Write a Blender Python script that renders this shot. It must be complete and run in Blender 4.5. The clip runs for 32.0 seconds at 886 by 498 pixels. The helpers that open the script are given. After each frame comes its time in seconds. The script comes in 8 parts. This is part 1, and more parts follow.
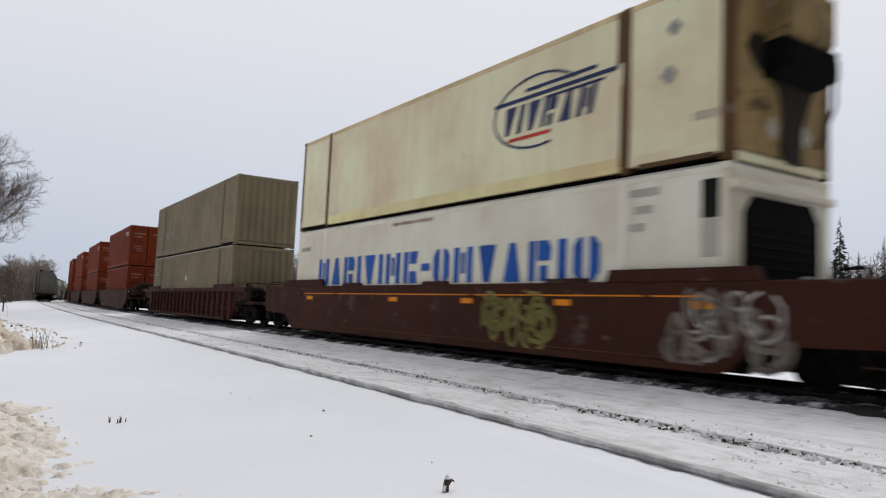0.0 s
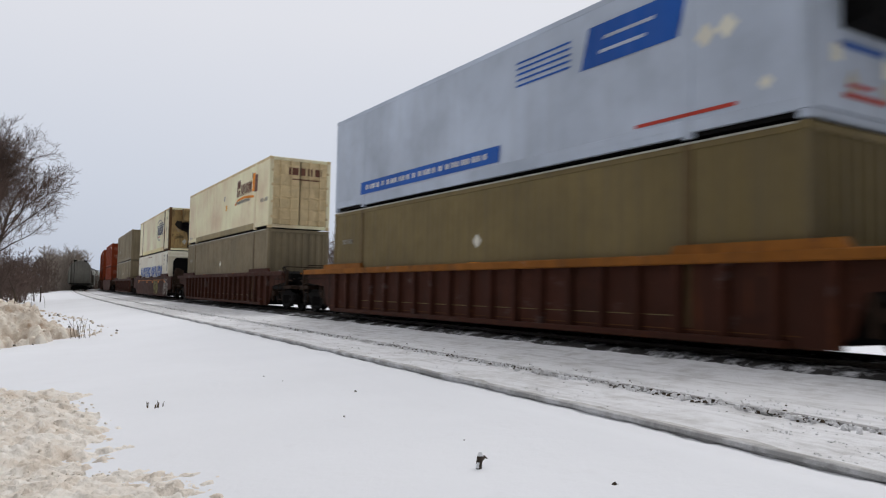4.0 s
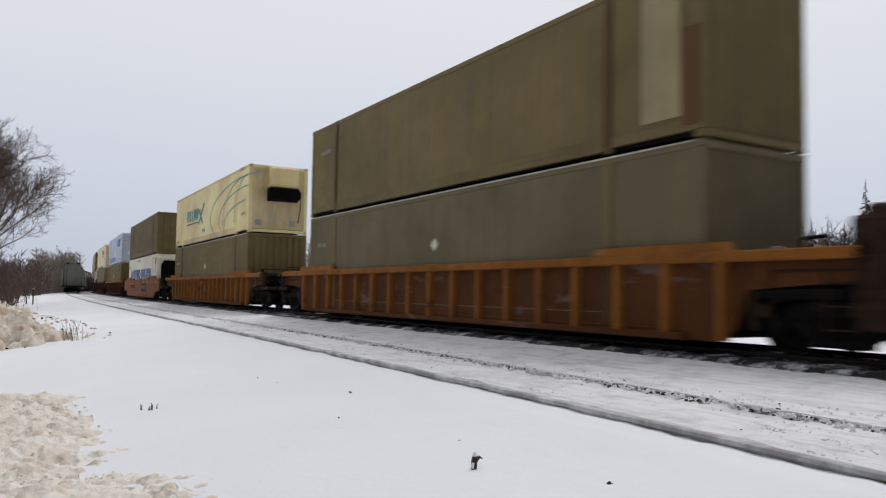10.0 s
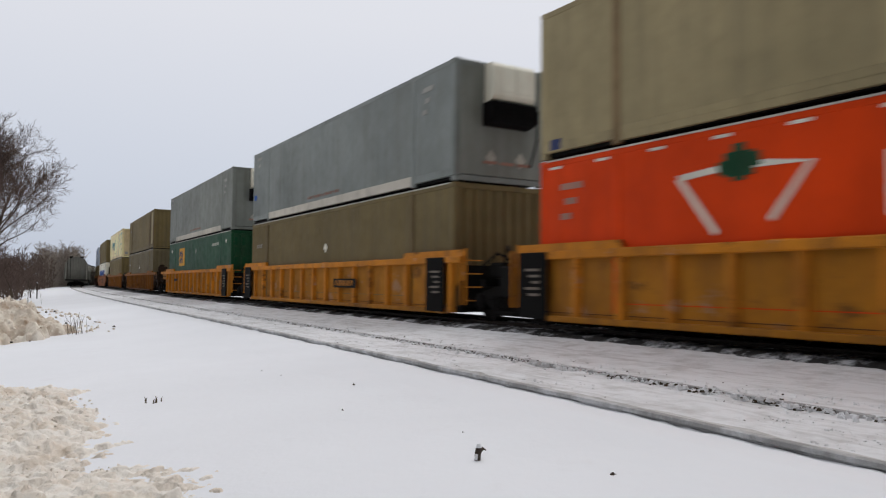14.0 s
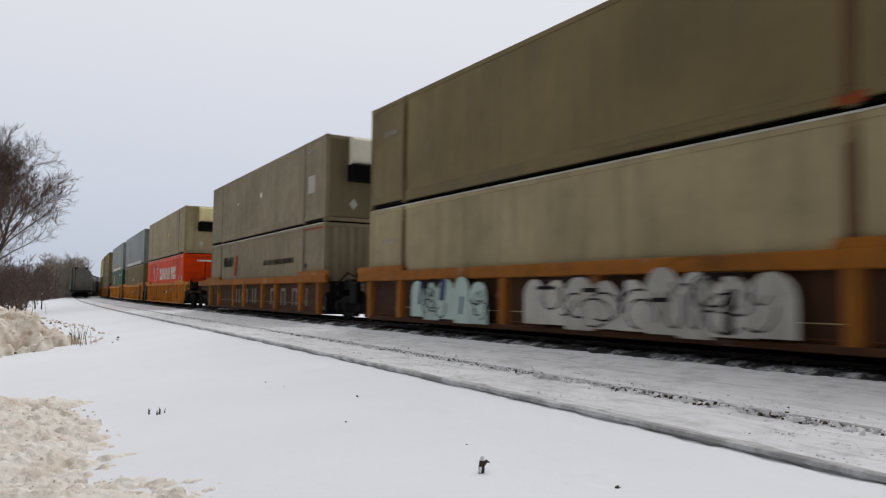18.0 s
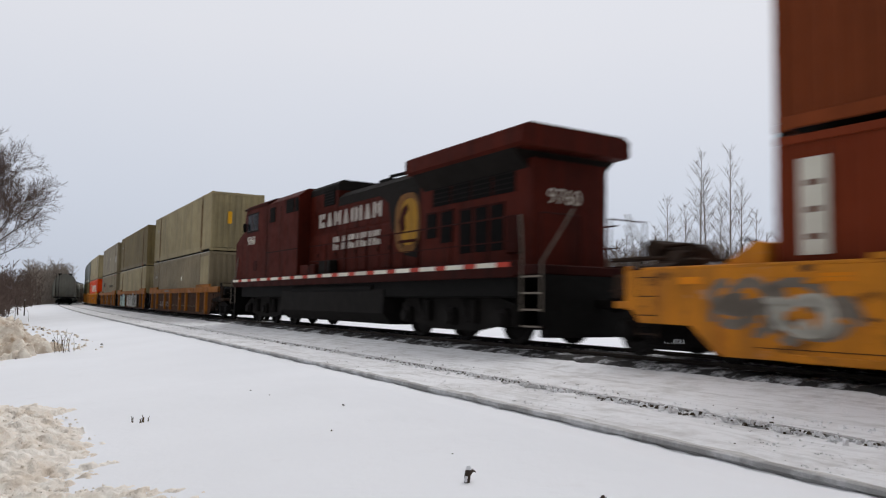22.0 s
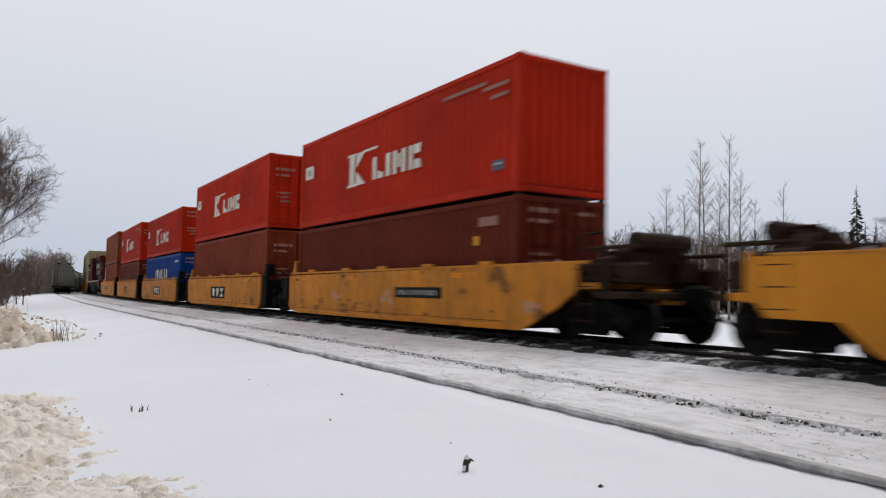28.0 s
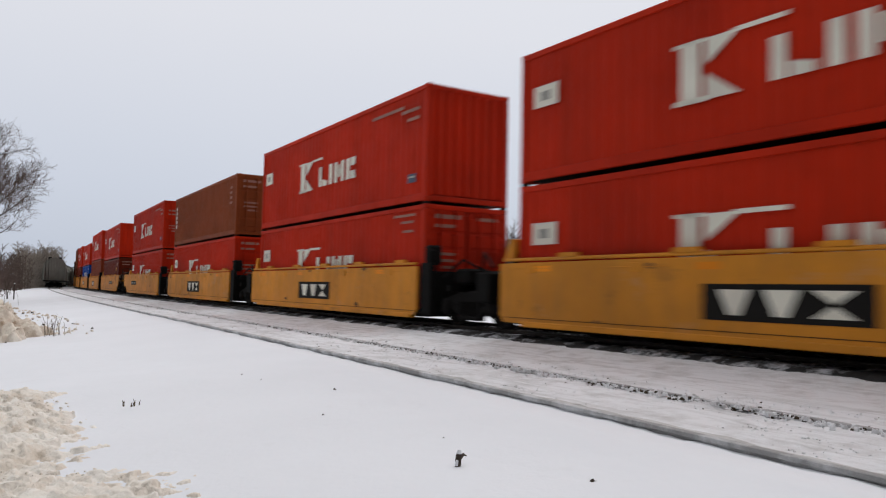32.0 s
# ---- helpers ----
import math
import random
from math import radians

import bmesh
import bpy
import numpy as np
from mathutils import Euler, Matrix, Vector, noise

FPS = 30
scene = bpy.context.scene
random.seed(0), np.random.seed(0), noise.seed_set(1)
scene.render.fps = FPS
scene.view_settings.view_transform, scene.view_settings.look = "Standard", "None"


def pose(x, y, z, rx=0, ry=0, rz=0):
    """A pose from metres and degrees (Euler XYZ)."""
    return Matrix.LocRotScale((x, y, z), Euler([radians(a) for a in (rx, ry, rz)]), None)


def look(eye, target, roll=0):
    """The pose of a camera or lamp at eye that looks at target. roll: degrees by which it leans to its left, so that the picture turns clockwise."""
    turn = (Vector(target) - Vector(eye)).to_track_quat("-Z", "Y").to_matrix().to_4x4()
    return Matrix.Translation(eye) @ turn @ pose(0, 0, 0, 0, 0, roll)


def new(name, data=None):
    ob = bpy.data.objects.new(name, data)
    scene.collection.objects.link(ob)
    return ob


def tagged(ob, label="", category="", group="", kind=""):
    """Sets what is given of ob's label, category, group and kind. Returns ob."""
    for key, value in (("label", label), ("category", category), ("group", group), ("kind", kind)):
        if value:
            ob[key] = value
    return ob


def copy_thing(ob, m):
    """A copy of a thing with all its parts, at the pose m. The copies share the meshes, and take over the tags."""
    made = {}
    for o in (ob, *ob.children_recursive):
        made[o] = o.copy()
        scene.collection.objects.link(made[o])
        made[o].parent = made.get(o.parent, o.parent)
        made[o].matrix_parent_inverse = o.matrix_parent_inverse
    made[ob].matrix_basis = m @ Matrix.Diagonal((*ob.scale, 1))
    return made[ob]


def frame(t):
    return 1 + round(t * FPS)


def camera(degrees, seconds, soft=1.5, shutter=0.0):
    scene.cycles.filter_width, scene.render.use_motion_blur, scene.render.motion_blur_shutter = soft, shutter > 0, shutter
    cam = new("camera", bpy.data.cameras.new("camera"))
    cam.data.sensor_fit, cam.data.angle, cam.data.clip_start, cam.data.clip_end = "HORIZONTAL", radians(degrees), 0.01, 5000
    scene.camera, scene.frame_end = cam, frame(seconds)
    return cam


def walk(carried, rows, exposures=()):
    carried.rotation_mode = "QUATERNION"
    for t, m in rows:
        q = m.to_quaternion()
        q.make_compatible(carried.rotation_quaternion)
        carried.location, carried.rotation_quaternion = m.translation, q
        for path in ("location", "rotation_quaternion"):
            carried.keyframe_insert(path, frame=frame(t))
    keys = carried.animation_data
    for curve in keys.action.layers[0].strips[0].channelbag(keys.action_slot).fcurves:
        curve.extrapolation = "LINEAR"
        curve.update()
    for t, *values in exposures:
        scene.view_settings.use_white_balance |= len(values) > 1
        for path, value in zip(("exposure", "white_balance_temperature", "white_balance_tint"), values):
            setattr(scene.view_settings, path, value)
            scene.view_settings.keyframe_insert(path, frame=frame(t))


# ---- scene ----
EYE_Z = 0.811
cam = camera(61.39, 32.0, soft=1.2, shutter=0.5)
walk(cam, [
    (0, pose(0, 0, EYE_Z, 94.933, -2.658, -0.007)),
    (0.5, pose(0, 0, EYE_Z, 94.390, -2.223, 0.362)),
    (1, pose(0, 0, EYE_Z, 94.089, -1.413, 1.153)),
    (1.5, pose(0, 0, EYE_Z, 93.641, -1.367, 1.662)),
    (2, pose(0, 0, EYE_Z, 93.649, -1.128, 1.608)),
    (2.5, pose(0, 0, EYE_Z, 93.753, -1.237, 1.664)),
    (4.5, pose(0, 0, EYE_Z, 93.170, -1.072, 2.220)),
    (5, pose(0, 0, EYE_Z, 93.194, -1.124, 2.264)),
    (5.5, pose(0, 0, EYE_Z, 93.209, -1.257, 2.323)),
    (6, pose(0, 0, EYE_Z, 93.208, -1.143, 2.298)),
    (6.5, pose(0, 0, EYE_Z, 93.165, -1.194, 2.259)),
    (7, pose(0, 0, EYE_Z, 93.036, -1.185, 2.396)),
    (7.5, pose(0, 0, EYE_Z, 93.069, -1.206, 2.437)),
    (8, pose(0, 0, EYE_Z, 92.900, -1.288, 2.382)),
    (8.5, pose(0, 0, EYE_Z, 92.897, -1.303, 2.329)),
    (9, pose(0, 0, EYE_Z, 93.098, -1.297, 2.300)),
    (9.5, pose(0, 0, EYE_Z, 93.185, -1.018, 1.819)),
    (10, pose(0, 0, EYE_Z, 93.302, -0.812, 1.697)),
    (10.5, pose(0, 0, EYE_Z, 93.394, -0.798, 1.700)),
    (11, pose(0, 0, EYE_Z, 93.326, -0.879, 1.519)),
    (11.5, pose(0, 0, EYE_Z, 92.869, -0.736, 1.195)),
    (12, pose(0, 0, EYE_Z, 92.871, -0.670, 1.172)),
    (12.5, pose(0, 0, EYE_Z, 92.937, -0.477, 1.729)),
    (13, pose(0, 0, EYE_Z, 92.943, -0.579, 1.832)),
    (13.5, pose(0, 0, EYE_Z, 92.946, -0.561, 1.827)),
    (14, pose(0, 0, EYE_Z, 92.702, -0.556, 1.919)),
    (14.5, pose(0, 0, EYE_Z, 93.255, -0.333, 2.251)),
    (15, pose(0, 0, EYE_Z, 93.706, -0.497, 2.589)),
    (15.5, pose(0, 0, EYE_Z, 93.782, -0.640, 2.949)),
    (17.5, pose(0, 0, EYE_Z, 93.453, -0.755, 2.547)),
    (18, pose(0, 0, EYE_Z, 93.587, -0.659, 2.218)),
    (18.5, pose(0, 0, EYE_Z, 93.853, -0.797, 2.027)),
    (19, pose(0, 0, EYE_Z, 94.055, -0.463, 1.957)),
    (19.5, pose(0, 0, EYE_Z, 94.199, -0.424, 1.863)),
    (20, pose(0, 0, EYE_Z, 94.290, -0.570, 1.812)),
    (20.5, pose(0, 0, EYE_Z, 94.356, -0.540, 1.671)),
    (21, pose(0, 0, EYE_Z, 94.251, -0.555, 1.543)),
    (21.5, pose(0, 0, EYE_Z, 94.310, -0.792, 1.423)),
    (22, pose(0, 0, EYE_Z, 94.263, -1.001, 1.220)),
    (22.5, pose(0, 0, EYE_Z, 94.207, -1.058, 1.173)),
    (23, pose(0, 0, EYE_Z, 94.135, -1.170, 1.167)),
    (23.5, pose(0, 0, EYE_Z, 93.882, -1.035, 1.289)),
    (24, pose(0, 0, EYE_Z, 93.840, -1.101, 1.320)),
    (24.5, pose(0, 0, EYE_Z, 93.772, -1.097, 1.366)),
    (25, pose(0, 0, EYE_Z, 93.488, -0.808, 1.377)),
    (25.5, pose(0, 0, EYE_Z, 93.328, -0.905, 1.416)),
    (27.5, pose(0, 0, EYE_Z, 93.229, -0.842, 1.162)),
    (28, pose(0, 0, EYE_Z, 93.501, -1.105, 1.121)),
    (28.5, pose(0, 0, EYE_Z, 93.530, -1.152, 1.062)),
    (29, pose(0, 0, EYE_Z, 93.331, -1.360, 0.943)),
    (29.5, pose(0, 0, EYE_Z, 93.226, -1.339, 0.773)),
    (30, pose(0, 0, EYE_Z, 93.283, -1.519, 0.619)),
    (30.5, pose(0, 0, EYE_Z, 93.254, -1.465, 0.623)),
    (31, pose(0, 0, EYE_Z, 93.229, -1.328, 0.565)),
    (31.5, pose(0, 0, EYE_Z, 93.242, -1.213, 0.550)),
    (32, pose(0, 0, EYE_Z, 93.132, -1.194, 0.579)),
])

# the main track: heading (radians left of +y) along its length s, and the train's distance run at t
TH0, K0, K1, KFAR, D0 = 0.59499, -0.0013120, 5.3138e-06, -0.0011, 10.5613

GRID = np.arange(-480.0, 900.0, 0.5)


def track_heading(s):
    lo, hi = np.minimum(s, -40.0), np.maximum(s, 110.0)
    mid = np.clip(s, -40.0, 110.0)
    return TH0 + K0 * mid + K1 * mid * mid - 0.0005 * (lo + 40.0) + KFAR * (hi - 110.0)


GRID_H = track_heading(GRID)
GRID_X = np.concatenate([[0.0], np.cumsum(-np.sin((GRID_H[1:] + GRID_H[:-1]) / 2) * 0.5)])
GRID_Y = np.concatenate([[0.0], np.cumsum(np.cos((GRID_H[1:] + GRID_H[:-1]) / 2) * 0.5)])
GRID_X += D0 * math.cos(TH0) - np.interp(0, GRID, GRID_X)
GRID_Y += D0 * math.sin(TH0) - np.interp(0, GRID, GRID_Y)


def on_track(s, off=0.0):
    """x, y at s metres along the main track, off metres to the right of its centre line."""
    h = np.interp(s, GRID, GRID_H)
    return np.interp(s, GRID, GRID_X) + off * np.cos(h), np.interp(s, GRID, GRID_Y) + off * np.sin(h)


def run(t):
    return 12.9126 * (t - 16) + 0.07978 * (t - 16) ** 2 / 2 - 0.003369 * (t - 16) ** 3 / 6


def siding(s):
    """How far right of the main track the siding's centre lies (it is left of it)."""
    return -4.3 - 1.2 * np.exp(-np.maximum(s, -8.0) / 12.0)


# ---- world and light ----
world = bpy.data.worlds.new("overcast_sky")
scene.world = world
world.use_nodes = True
wn, wl = world.node_tree.nodes, world.node_tree.links
wn.clear()
w_out, w_bg = wn.new("ShaderNodeOutputWorld"), wn.new("ShaderNodeBackground")
w_sky = wn.new("ShaderNodeTexSky")
w_sky.sky_type, w_sky.sun_disc = "NISHITA", False
w_sky.sun_elevation, w_sky.sun_rotation = radians(63), radians(53)
w_sky.dust_density, w_sky.air_density = 4.0, 1.0
w_mul = wn.new("ShaderNodeMix")
w_mul.data_type, w_mul.blend_type = "RGBA", "MIX"
w_tc, w_sep = wn.new("ShaderNodeTexCoord"), wn.new("ShaderNodeSeparateXYZ")
w_ramp = wn.new("ShaderNodeValToRGB")
w_noise = wn.new("ShaderNodeTexNoise")
w_noise.inputs["Scale"].default_value, w_noise.inputs["Detail"].default_value = 1.6, 4.0
w_add = wn.new("ShaderNodeMath")
w_add.operation = "MULTIPLY_ADD"
w_add.inputs[1].default_value, w_add.inputs[2].default_value = 0.10, -0.05
w_sum = wn.new("ShaderNodeMath")
w_sum.operation = "ADD"
cr = w_ramp.color_ramp
cr.elements[0].position, cr.elements[0].color = 0.0, (5.2, 5.7, 6.7, 1)
cr.elements[1].position, cr.elements[1].color = 0.34, (7.35, 7.45, 7.95, 1)
mid = cr.elements.new(0.12)
mid.color = (6.0, 6.4, 7.3, 1)
top = cr.elements.new(1.0)
top.color = (9.3, 9.3, 9.5, 1)
wl.new(w_tc.outputs["Generated"], w_sep.inputs[0])
wl.new(w_tc.outputs["Generated"], w_noise.inputs["Vector"])
wl.new(w_noise.outputs["Fac"], w_add.inputs[0])
wl.new(w_add.outputs[0], w_sum.inputs[0])
wl.new(w_sep.outputs["Z"], w_sum.inputs[1])
wl.new(w_sum.outputs[0], w_ramp.inputs[0])
w_dot = wn.new("ShaderNodeVectorMath")
w_dot.operation = "DOT_PRODUCT"
w_dot.inputs[1].default_value = (-0.34, 0.94, 0.0)
wl.new(w_tc.outputs["Generated"], w_dot.inputs[0])
w_side = wn.new("ShaderNodeMapRange")
w_side.inputs[1].default_value, w_side.inputs[2].default_value = -1.0, 0.25
w_side.inputs[3].default_value, w_side.inputs[4].default_value = 0.15, 1.06
wl.new(w_dot.outputs["Value"], w_side.inputs[0])
w_scale = wn.new("ShaderNodeVectorMath")
w_scale.operation = "SCALE"
wl.new(w_ramp.outputs[0], w_scale.inputs[0])
wl.new(w_side.outputs[0], w_scale.inputs["Scale"])
w_mul.inputs[0].default_value = 0.92
wl.new(w_sky.outputs[0], w_mul.inputs[6])
wl.new(w_scale.outputs[0], w_mul.inputs[7])
wl.new(w_mul.outputs[2], w_bg.inputs[0])
w_bg.inputs[1].default_value = 0.1
wl.new(w_bg.outputs[0], w_out.inputs[0])

sun = new("sun", bpy.data.lights.new("sun", "SUN"))
sun.data.energy, sun.data.angle, sun.data.color = 0.95, radians(45), (1.0, 0.98, 0.965)
sun.matrix_basis = look((20, 15, 50), (0, 0, 0))
scene.view_settings.exposure = 0.0


# ---- materials ----
def node_mat(name):
    m = bpy.data.materials.new(name)
    m.use_nodes = True
    nt = m.node_tree
    return m, nt, nt.nodes["Principled BSDF"]


def noise_node(nt, scale, detail=4.0, rough=0.55, stretch=None, vec="Object", own=False):
    tc = nt.nodes.new("ShaderNodeTexCoord")
    mp = nt.nodes.new("ShaderNodeMapping")
    nt.links.new(tc.outputs[vec], mp.inputs[0])
    if own:
        info = nt.nodes.new("ShaderNodeObjectInfo")
        nt.links.new(times(nt, info.outputs["Random"], 90.0), mp.inputs["Location"])
    if stretch:
        mp.inputs["Scale"].default_value = stretch
    n = nt.nodes.new("ShaderNodeTexNoise")
    n.inputs["Scale"].default_value, n.inputs["Detail"].default_value, n.inputs["Roughness"].default_value = scale, detail, rough
    nt.links.new(mp.outputs[0], n.inputs["Vector"])
    return n.outputs["Fac"]


def ramp(nt, fac, lo, hi):
    r = nt.nodes.new("ShaderNodeMapRange")
    r.inputs[1].default_value, r.inputs[2].default_value = lo, hi
    nt.links.new(fac, r.inputs[0])
    return r.outputs[0]


def times(nt, a, b):
    m = nt.nodes.new("ShaderNodeMath")
    m.operation = "MULTIPLY"
    for i, v in enumerate((a, b)):
        if isinstance(v, (int, float)):
            m.inputs[i].default_value = v
        else:
            nt.links.new(v, m.inputs[i])
    return m.outputs[0]


def mixed(nt, fac, a, b):
    m = nt.nodes.new("ShaderNodeMix")
    m.data_type = "RGBA"
    if isinstance(fac, float):
        m.inputs[0].default_value = fac
    else:
        nt.links.new(fac, m.inputs[0])
    for i, v in ((6, a), (7, b)):
        if isinstance(v, tuple):
            m.inputs[i].default_value = (*v, 1)
        else:
            nt.links.new(v, m.inputs[i])
    return m.outputs[2]


def bump(nt, bsdf, fac, strength, distance=0.01):
    b = nt.nodes.new("ShaderNodeBump")
    b.inputs["Strength"].default_value, b.inputs["Distance"].default_value = strength, distance
    nt.links.new(fac, b.inputs["Height"])
    nt.links.new(b.outputs[0], bsdf.inputs["Normal"])


def paint(name, rgb, rough=0.55, grime=0.5, rust=0.15, dirt=(0.10, 0.085, 0.06), metal=0.0, wear=0.0, gloss=0.2):
    """Weathered paint on steel: tone drift, run-down streaks of road dirt, specks of rust."""
    m, nt, bs = node_mat(name)
    tone = sum(rgb) / 3
    rgb = tuple(max(0.002, (tone + 1.06 * (c - tone)) * 1.05) for c in rgb)
    drift = noise_node(nt, 0.45, 5.0, own=True)
    light = tuple(min(0.9, c * 1.18) for c in rgb)
    dark = tuple(c * 0.74 for c in rgb)
    col = mixed(nt, ramp(nt, drift, 0.3, 0.7), dark, light)
    streak = ramp(nt, noise_node(nt, 1.0, 6.0, 0.62, (3.2, 3.2, 0.16 if wear == 0 else 0.7), own=True), 0.46, 0.78)
    col = mixed(nt, times(nt, streak, grime), col, dirt)
    blot = ramp(nt, noise_node(nt, 0.9, 6.0, 0.66, own=True), 0.53, 0.60)
    col = mixed(nt, times(nt, blot, grime * 0.42), col, tuple(c * 0.55 + d * 0.25 for c, d in zip(rgb, dirt)))
    film = ramp(nt, noise_node(nt, 2.2, 7.0, 0.7, own=True), 0.44, 0.8)
    col = mixed(nt, times(nt, film, grime * 0.55), col, dirt)
    if wear > 0:
        pale = ramp(nt, noise_node(nt, 1.25, 7.0, 0.68, (0.8, 0.8, 1.3), own=True), 0.60, 0.66)
        col = mixed(nt, times(nt, pale, wear * 0.75), col, tuple(c * 0.45 + 0.17 for c in rgb))
        stain = ramp(nt, noise_node(nt, 0.8, 7.0, 0.7, (1.0, 1.0, 1.8), own=True), 0.58, 0.64)
        col = mixed(nt, times(nt, stain, wear * 0.7), col, tuple(d * 0.5 for d in dirt))
        drip = ramp(nt, noise_node(nt, 1.6, 6.0, 0.7, (4.0, 4.0, 0.35), own=True), 0.60, 0.70)
        col = mixed(nt, times(nt, drip, wear * 0.7), col, (0.30, 0.085, 0.015))
    if rust > 0:
        spot = ramp(nt, noise_node(nt, 3.4, 8.0, 0.72, (1.0, 1.0, 0.45), own=True), 0.66 - 0.1 * rust, 0.72)
        col = mixed(nt, times(nt, spot, min(1.0, rust * 2.2)), col, (0.13, 0.05, 0.02))
    nt.links.new(col, bs.inputs["Base Color"])
    rg = nt.nodes.new("ShaderNodeMath")
    rg.operation = "MULTIPLY_ADD"
    rg.inputs[1].default_value, rg.inputs[2].default_value = 0.25, rough
    nt.links.new(film, rg.inputs[0])
    nt.links.new(rg.outputs[0], bs.inputs["Roughness"])
    bs.inputs["Metallic"].default_value = metal
    bs.inputs["Specular IOR Level"].default_value = gloss
    bump(nt, bs, noise_node(nt, 26.0, 4.0), 0.12, 0.004)
    return m


def plain(name, rgb, rough=0.7, amount=0.25, scale=8.0, metal=0.0, relief=0.2):
    m, nt, bs = node_mat(name)
    f = noise_node(nt, scale, 6.0, 0.65)
    f2 = noise_node(nt, scale * 0.13, 3.0)
    col = mixed(nt, ramp(nt, f, 0.3, 0.7), tuple(c * (1 - amount) for c in rgb), tuple(min(1, c * (1 + amount)) for c in rgb))
    col = mixed(nt, times(nt, ramp(nt, f2, 0.4, 0.7), 0.4), col, tuple(c * 0.75 for c in rgb))
    nt.links.new(col, bs.inputs["Base Color"])
    bs.inputs["Roughness"].default_value, bs.inputs["Metallic"].default_value = rough, metal
    bs.inputs["Specular IOR Level"].default_value = 0.08
    bump(nt, bs, f, relief, 0.01)
    return m


def snow_mat(name, rgb, soil, soil_lo, soil_hi, lumps=14.0, strength=0.5, crumbs=0.0, drag=0.0):
    m, nt, bs = node_mat(name)
    big = noise_node(nt, 0.35, 4.0)
    fine = noise_node(nt, lumps, 6.0, 0.6)
    mid_n = noise_node(nt, 2.3, 6.0, 0.65)
    col = mixed(nt, ramp(nt, big, 0.3, 0.7), tuple(c * 0.95 for c in rgb), rgb)
    col = mixed(nt, ramp(nt, mid_n, soil_lo, soil_hi), col, soil)
    nt.links.new(col, bs.inputs["Base Color"])
    bs.inputs["Roughness"].default_value = 0.75
    bs.inputs["Specular IOR Level"].default_value = 0.25
    if drag:
        # marks swept along the track
        tc = nt.nodes.new("ShaderNodeTexCoord")
        turn, pull = nt.nodes.new("ShaderNodeMapping"), nt.nodes.new("ShaderNodeMapping")
        turn.inputs["Rotation"].default_value = (0, 0, -TH0)
        pull.inputs["Scale"].default_value = (7.0, 0.55, 1.0)
        nt.links.new(tc.outputs["Object"], turn.inputs[0])
        nt.links.new(turn.outputs[0], pull.inputs[0])
        lines = nt.nodes.new("ShaderNodeTexNoise")
        lines.inputs["Scale"].default_value, lines.inputs["Detail"].default_value, lines.inputs["Roughness"].default_value = 1.0, 7.0, 0.68
        nt.links.new(pull.outputs[0], lines.inputs["Vector"])
        col = mixed(nt, times(nt, ramp(nt, lines.outputs["Fac"], 0.50, 0.70), drag), col, tuple(c * 0.8 for c in soil))
        nt.links.new(col, bs.inputs["Base Color"])
    if crumbs:
        vo = nt.nodes.new("ShaderNodeTexVoronoi")
        vo.inputs["Scale"].default_value = crumbs
        tc = nt.nodes.new("ShaderNodeTexCoord")
        nt.links.new(tc.outputs["Object"], vo.inputs["Vector"])
        tone = nt.nodes.new("ShaderNodeSeparateColor")
        nt.links.new(vo.outputs["Color"], tone.inputs[0])
        col = mixed(nt, times(nt, ramp(nt, tone.outputs[0], 0.45, 1.0), 0.45), col, soil)
        grit = ramp(nt, noise_node(nt, 30.0, 3.0, 0.7), 0.66, 0.74)
        col = mixed(nt, times(nt, grit, 0.5), col, tuple(c * 0.45 for c in soil))
        nt.links.new(col, bs.inputs["Base Color"])
    bump(nt, bs, fine, strength, 0.02)
    return m


SNOW = snow_mat("fresh_snow", (0.835, 0.85, 0.885), (0.76, 0.765, 0.79), 0.62, 0.9, 10.0, 0.25)
SNOW_PACKED = snow_mat("packed_snow", (0.84, 0.845, 0.865), (0.52, 0.51, 0.50), 0.47, 0.78, 24.0, 0.9, 0.0, 0.55)
SLUSH = snow_mat("grey_slush", (0.60, 0.59, 0.58), (0.34, 0.33, 0.32), 0.46, 0.72, 18.0, 0.7)
SOILED_SNOW = snow_mat("soiled_snow", (0.88, 0.82, 0.72), (0.40, 0.285, 0.19), 0.42, 0.70, 20.0, 0.9, 7.0)
SNOW_DIRTY = snow_mat("ploughed_snow", (0.90, 0.855, 0.785), (0.68, 0.565, 0.445), 0.46, 0.80, 26.0, 0.9, 9.0)
BALLAST = snow_mat("ballast_stone", (0.030, 0.028, 0.027), (0.62, 0.62, 0.64), 0.50, 0.64, 22.0, 1.0)
STEEL_RAIL = plain("rail_steel", (0.045, 0.036, 0.03), 0.55, 0.3, 6.0, 0.2)
RAIL_FROST = snow_mat("frosted_rail", (0.33, 0.325, 0.32), (0.62, 0.62, 0.63), 0.44, 0.62, 20.0, 0.8)
TIE_WOOD = plain("tie_wood", (0.06, 0.045, 0.035), 0.9, 0.3, 12.0)
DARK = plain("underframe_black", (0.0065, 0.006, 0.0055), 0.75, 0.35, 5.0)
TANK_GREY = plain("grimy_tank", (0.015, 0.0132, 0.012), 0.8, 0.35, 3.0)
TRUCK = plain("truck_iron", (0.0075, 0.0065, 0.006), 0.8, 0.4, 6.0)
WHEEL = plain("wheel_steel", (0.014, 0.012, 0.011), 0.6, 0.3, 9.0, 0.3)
GALV = plain("galvanised_steel", (0.34, 0.34, 0.34), 0.5, 0.25, 9.0, 0.5)
BARK = plain("bark", (0.085, 0.066, 0.055), 0.95, 0.3, 9.0)
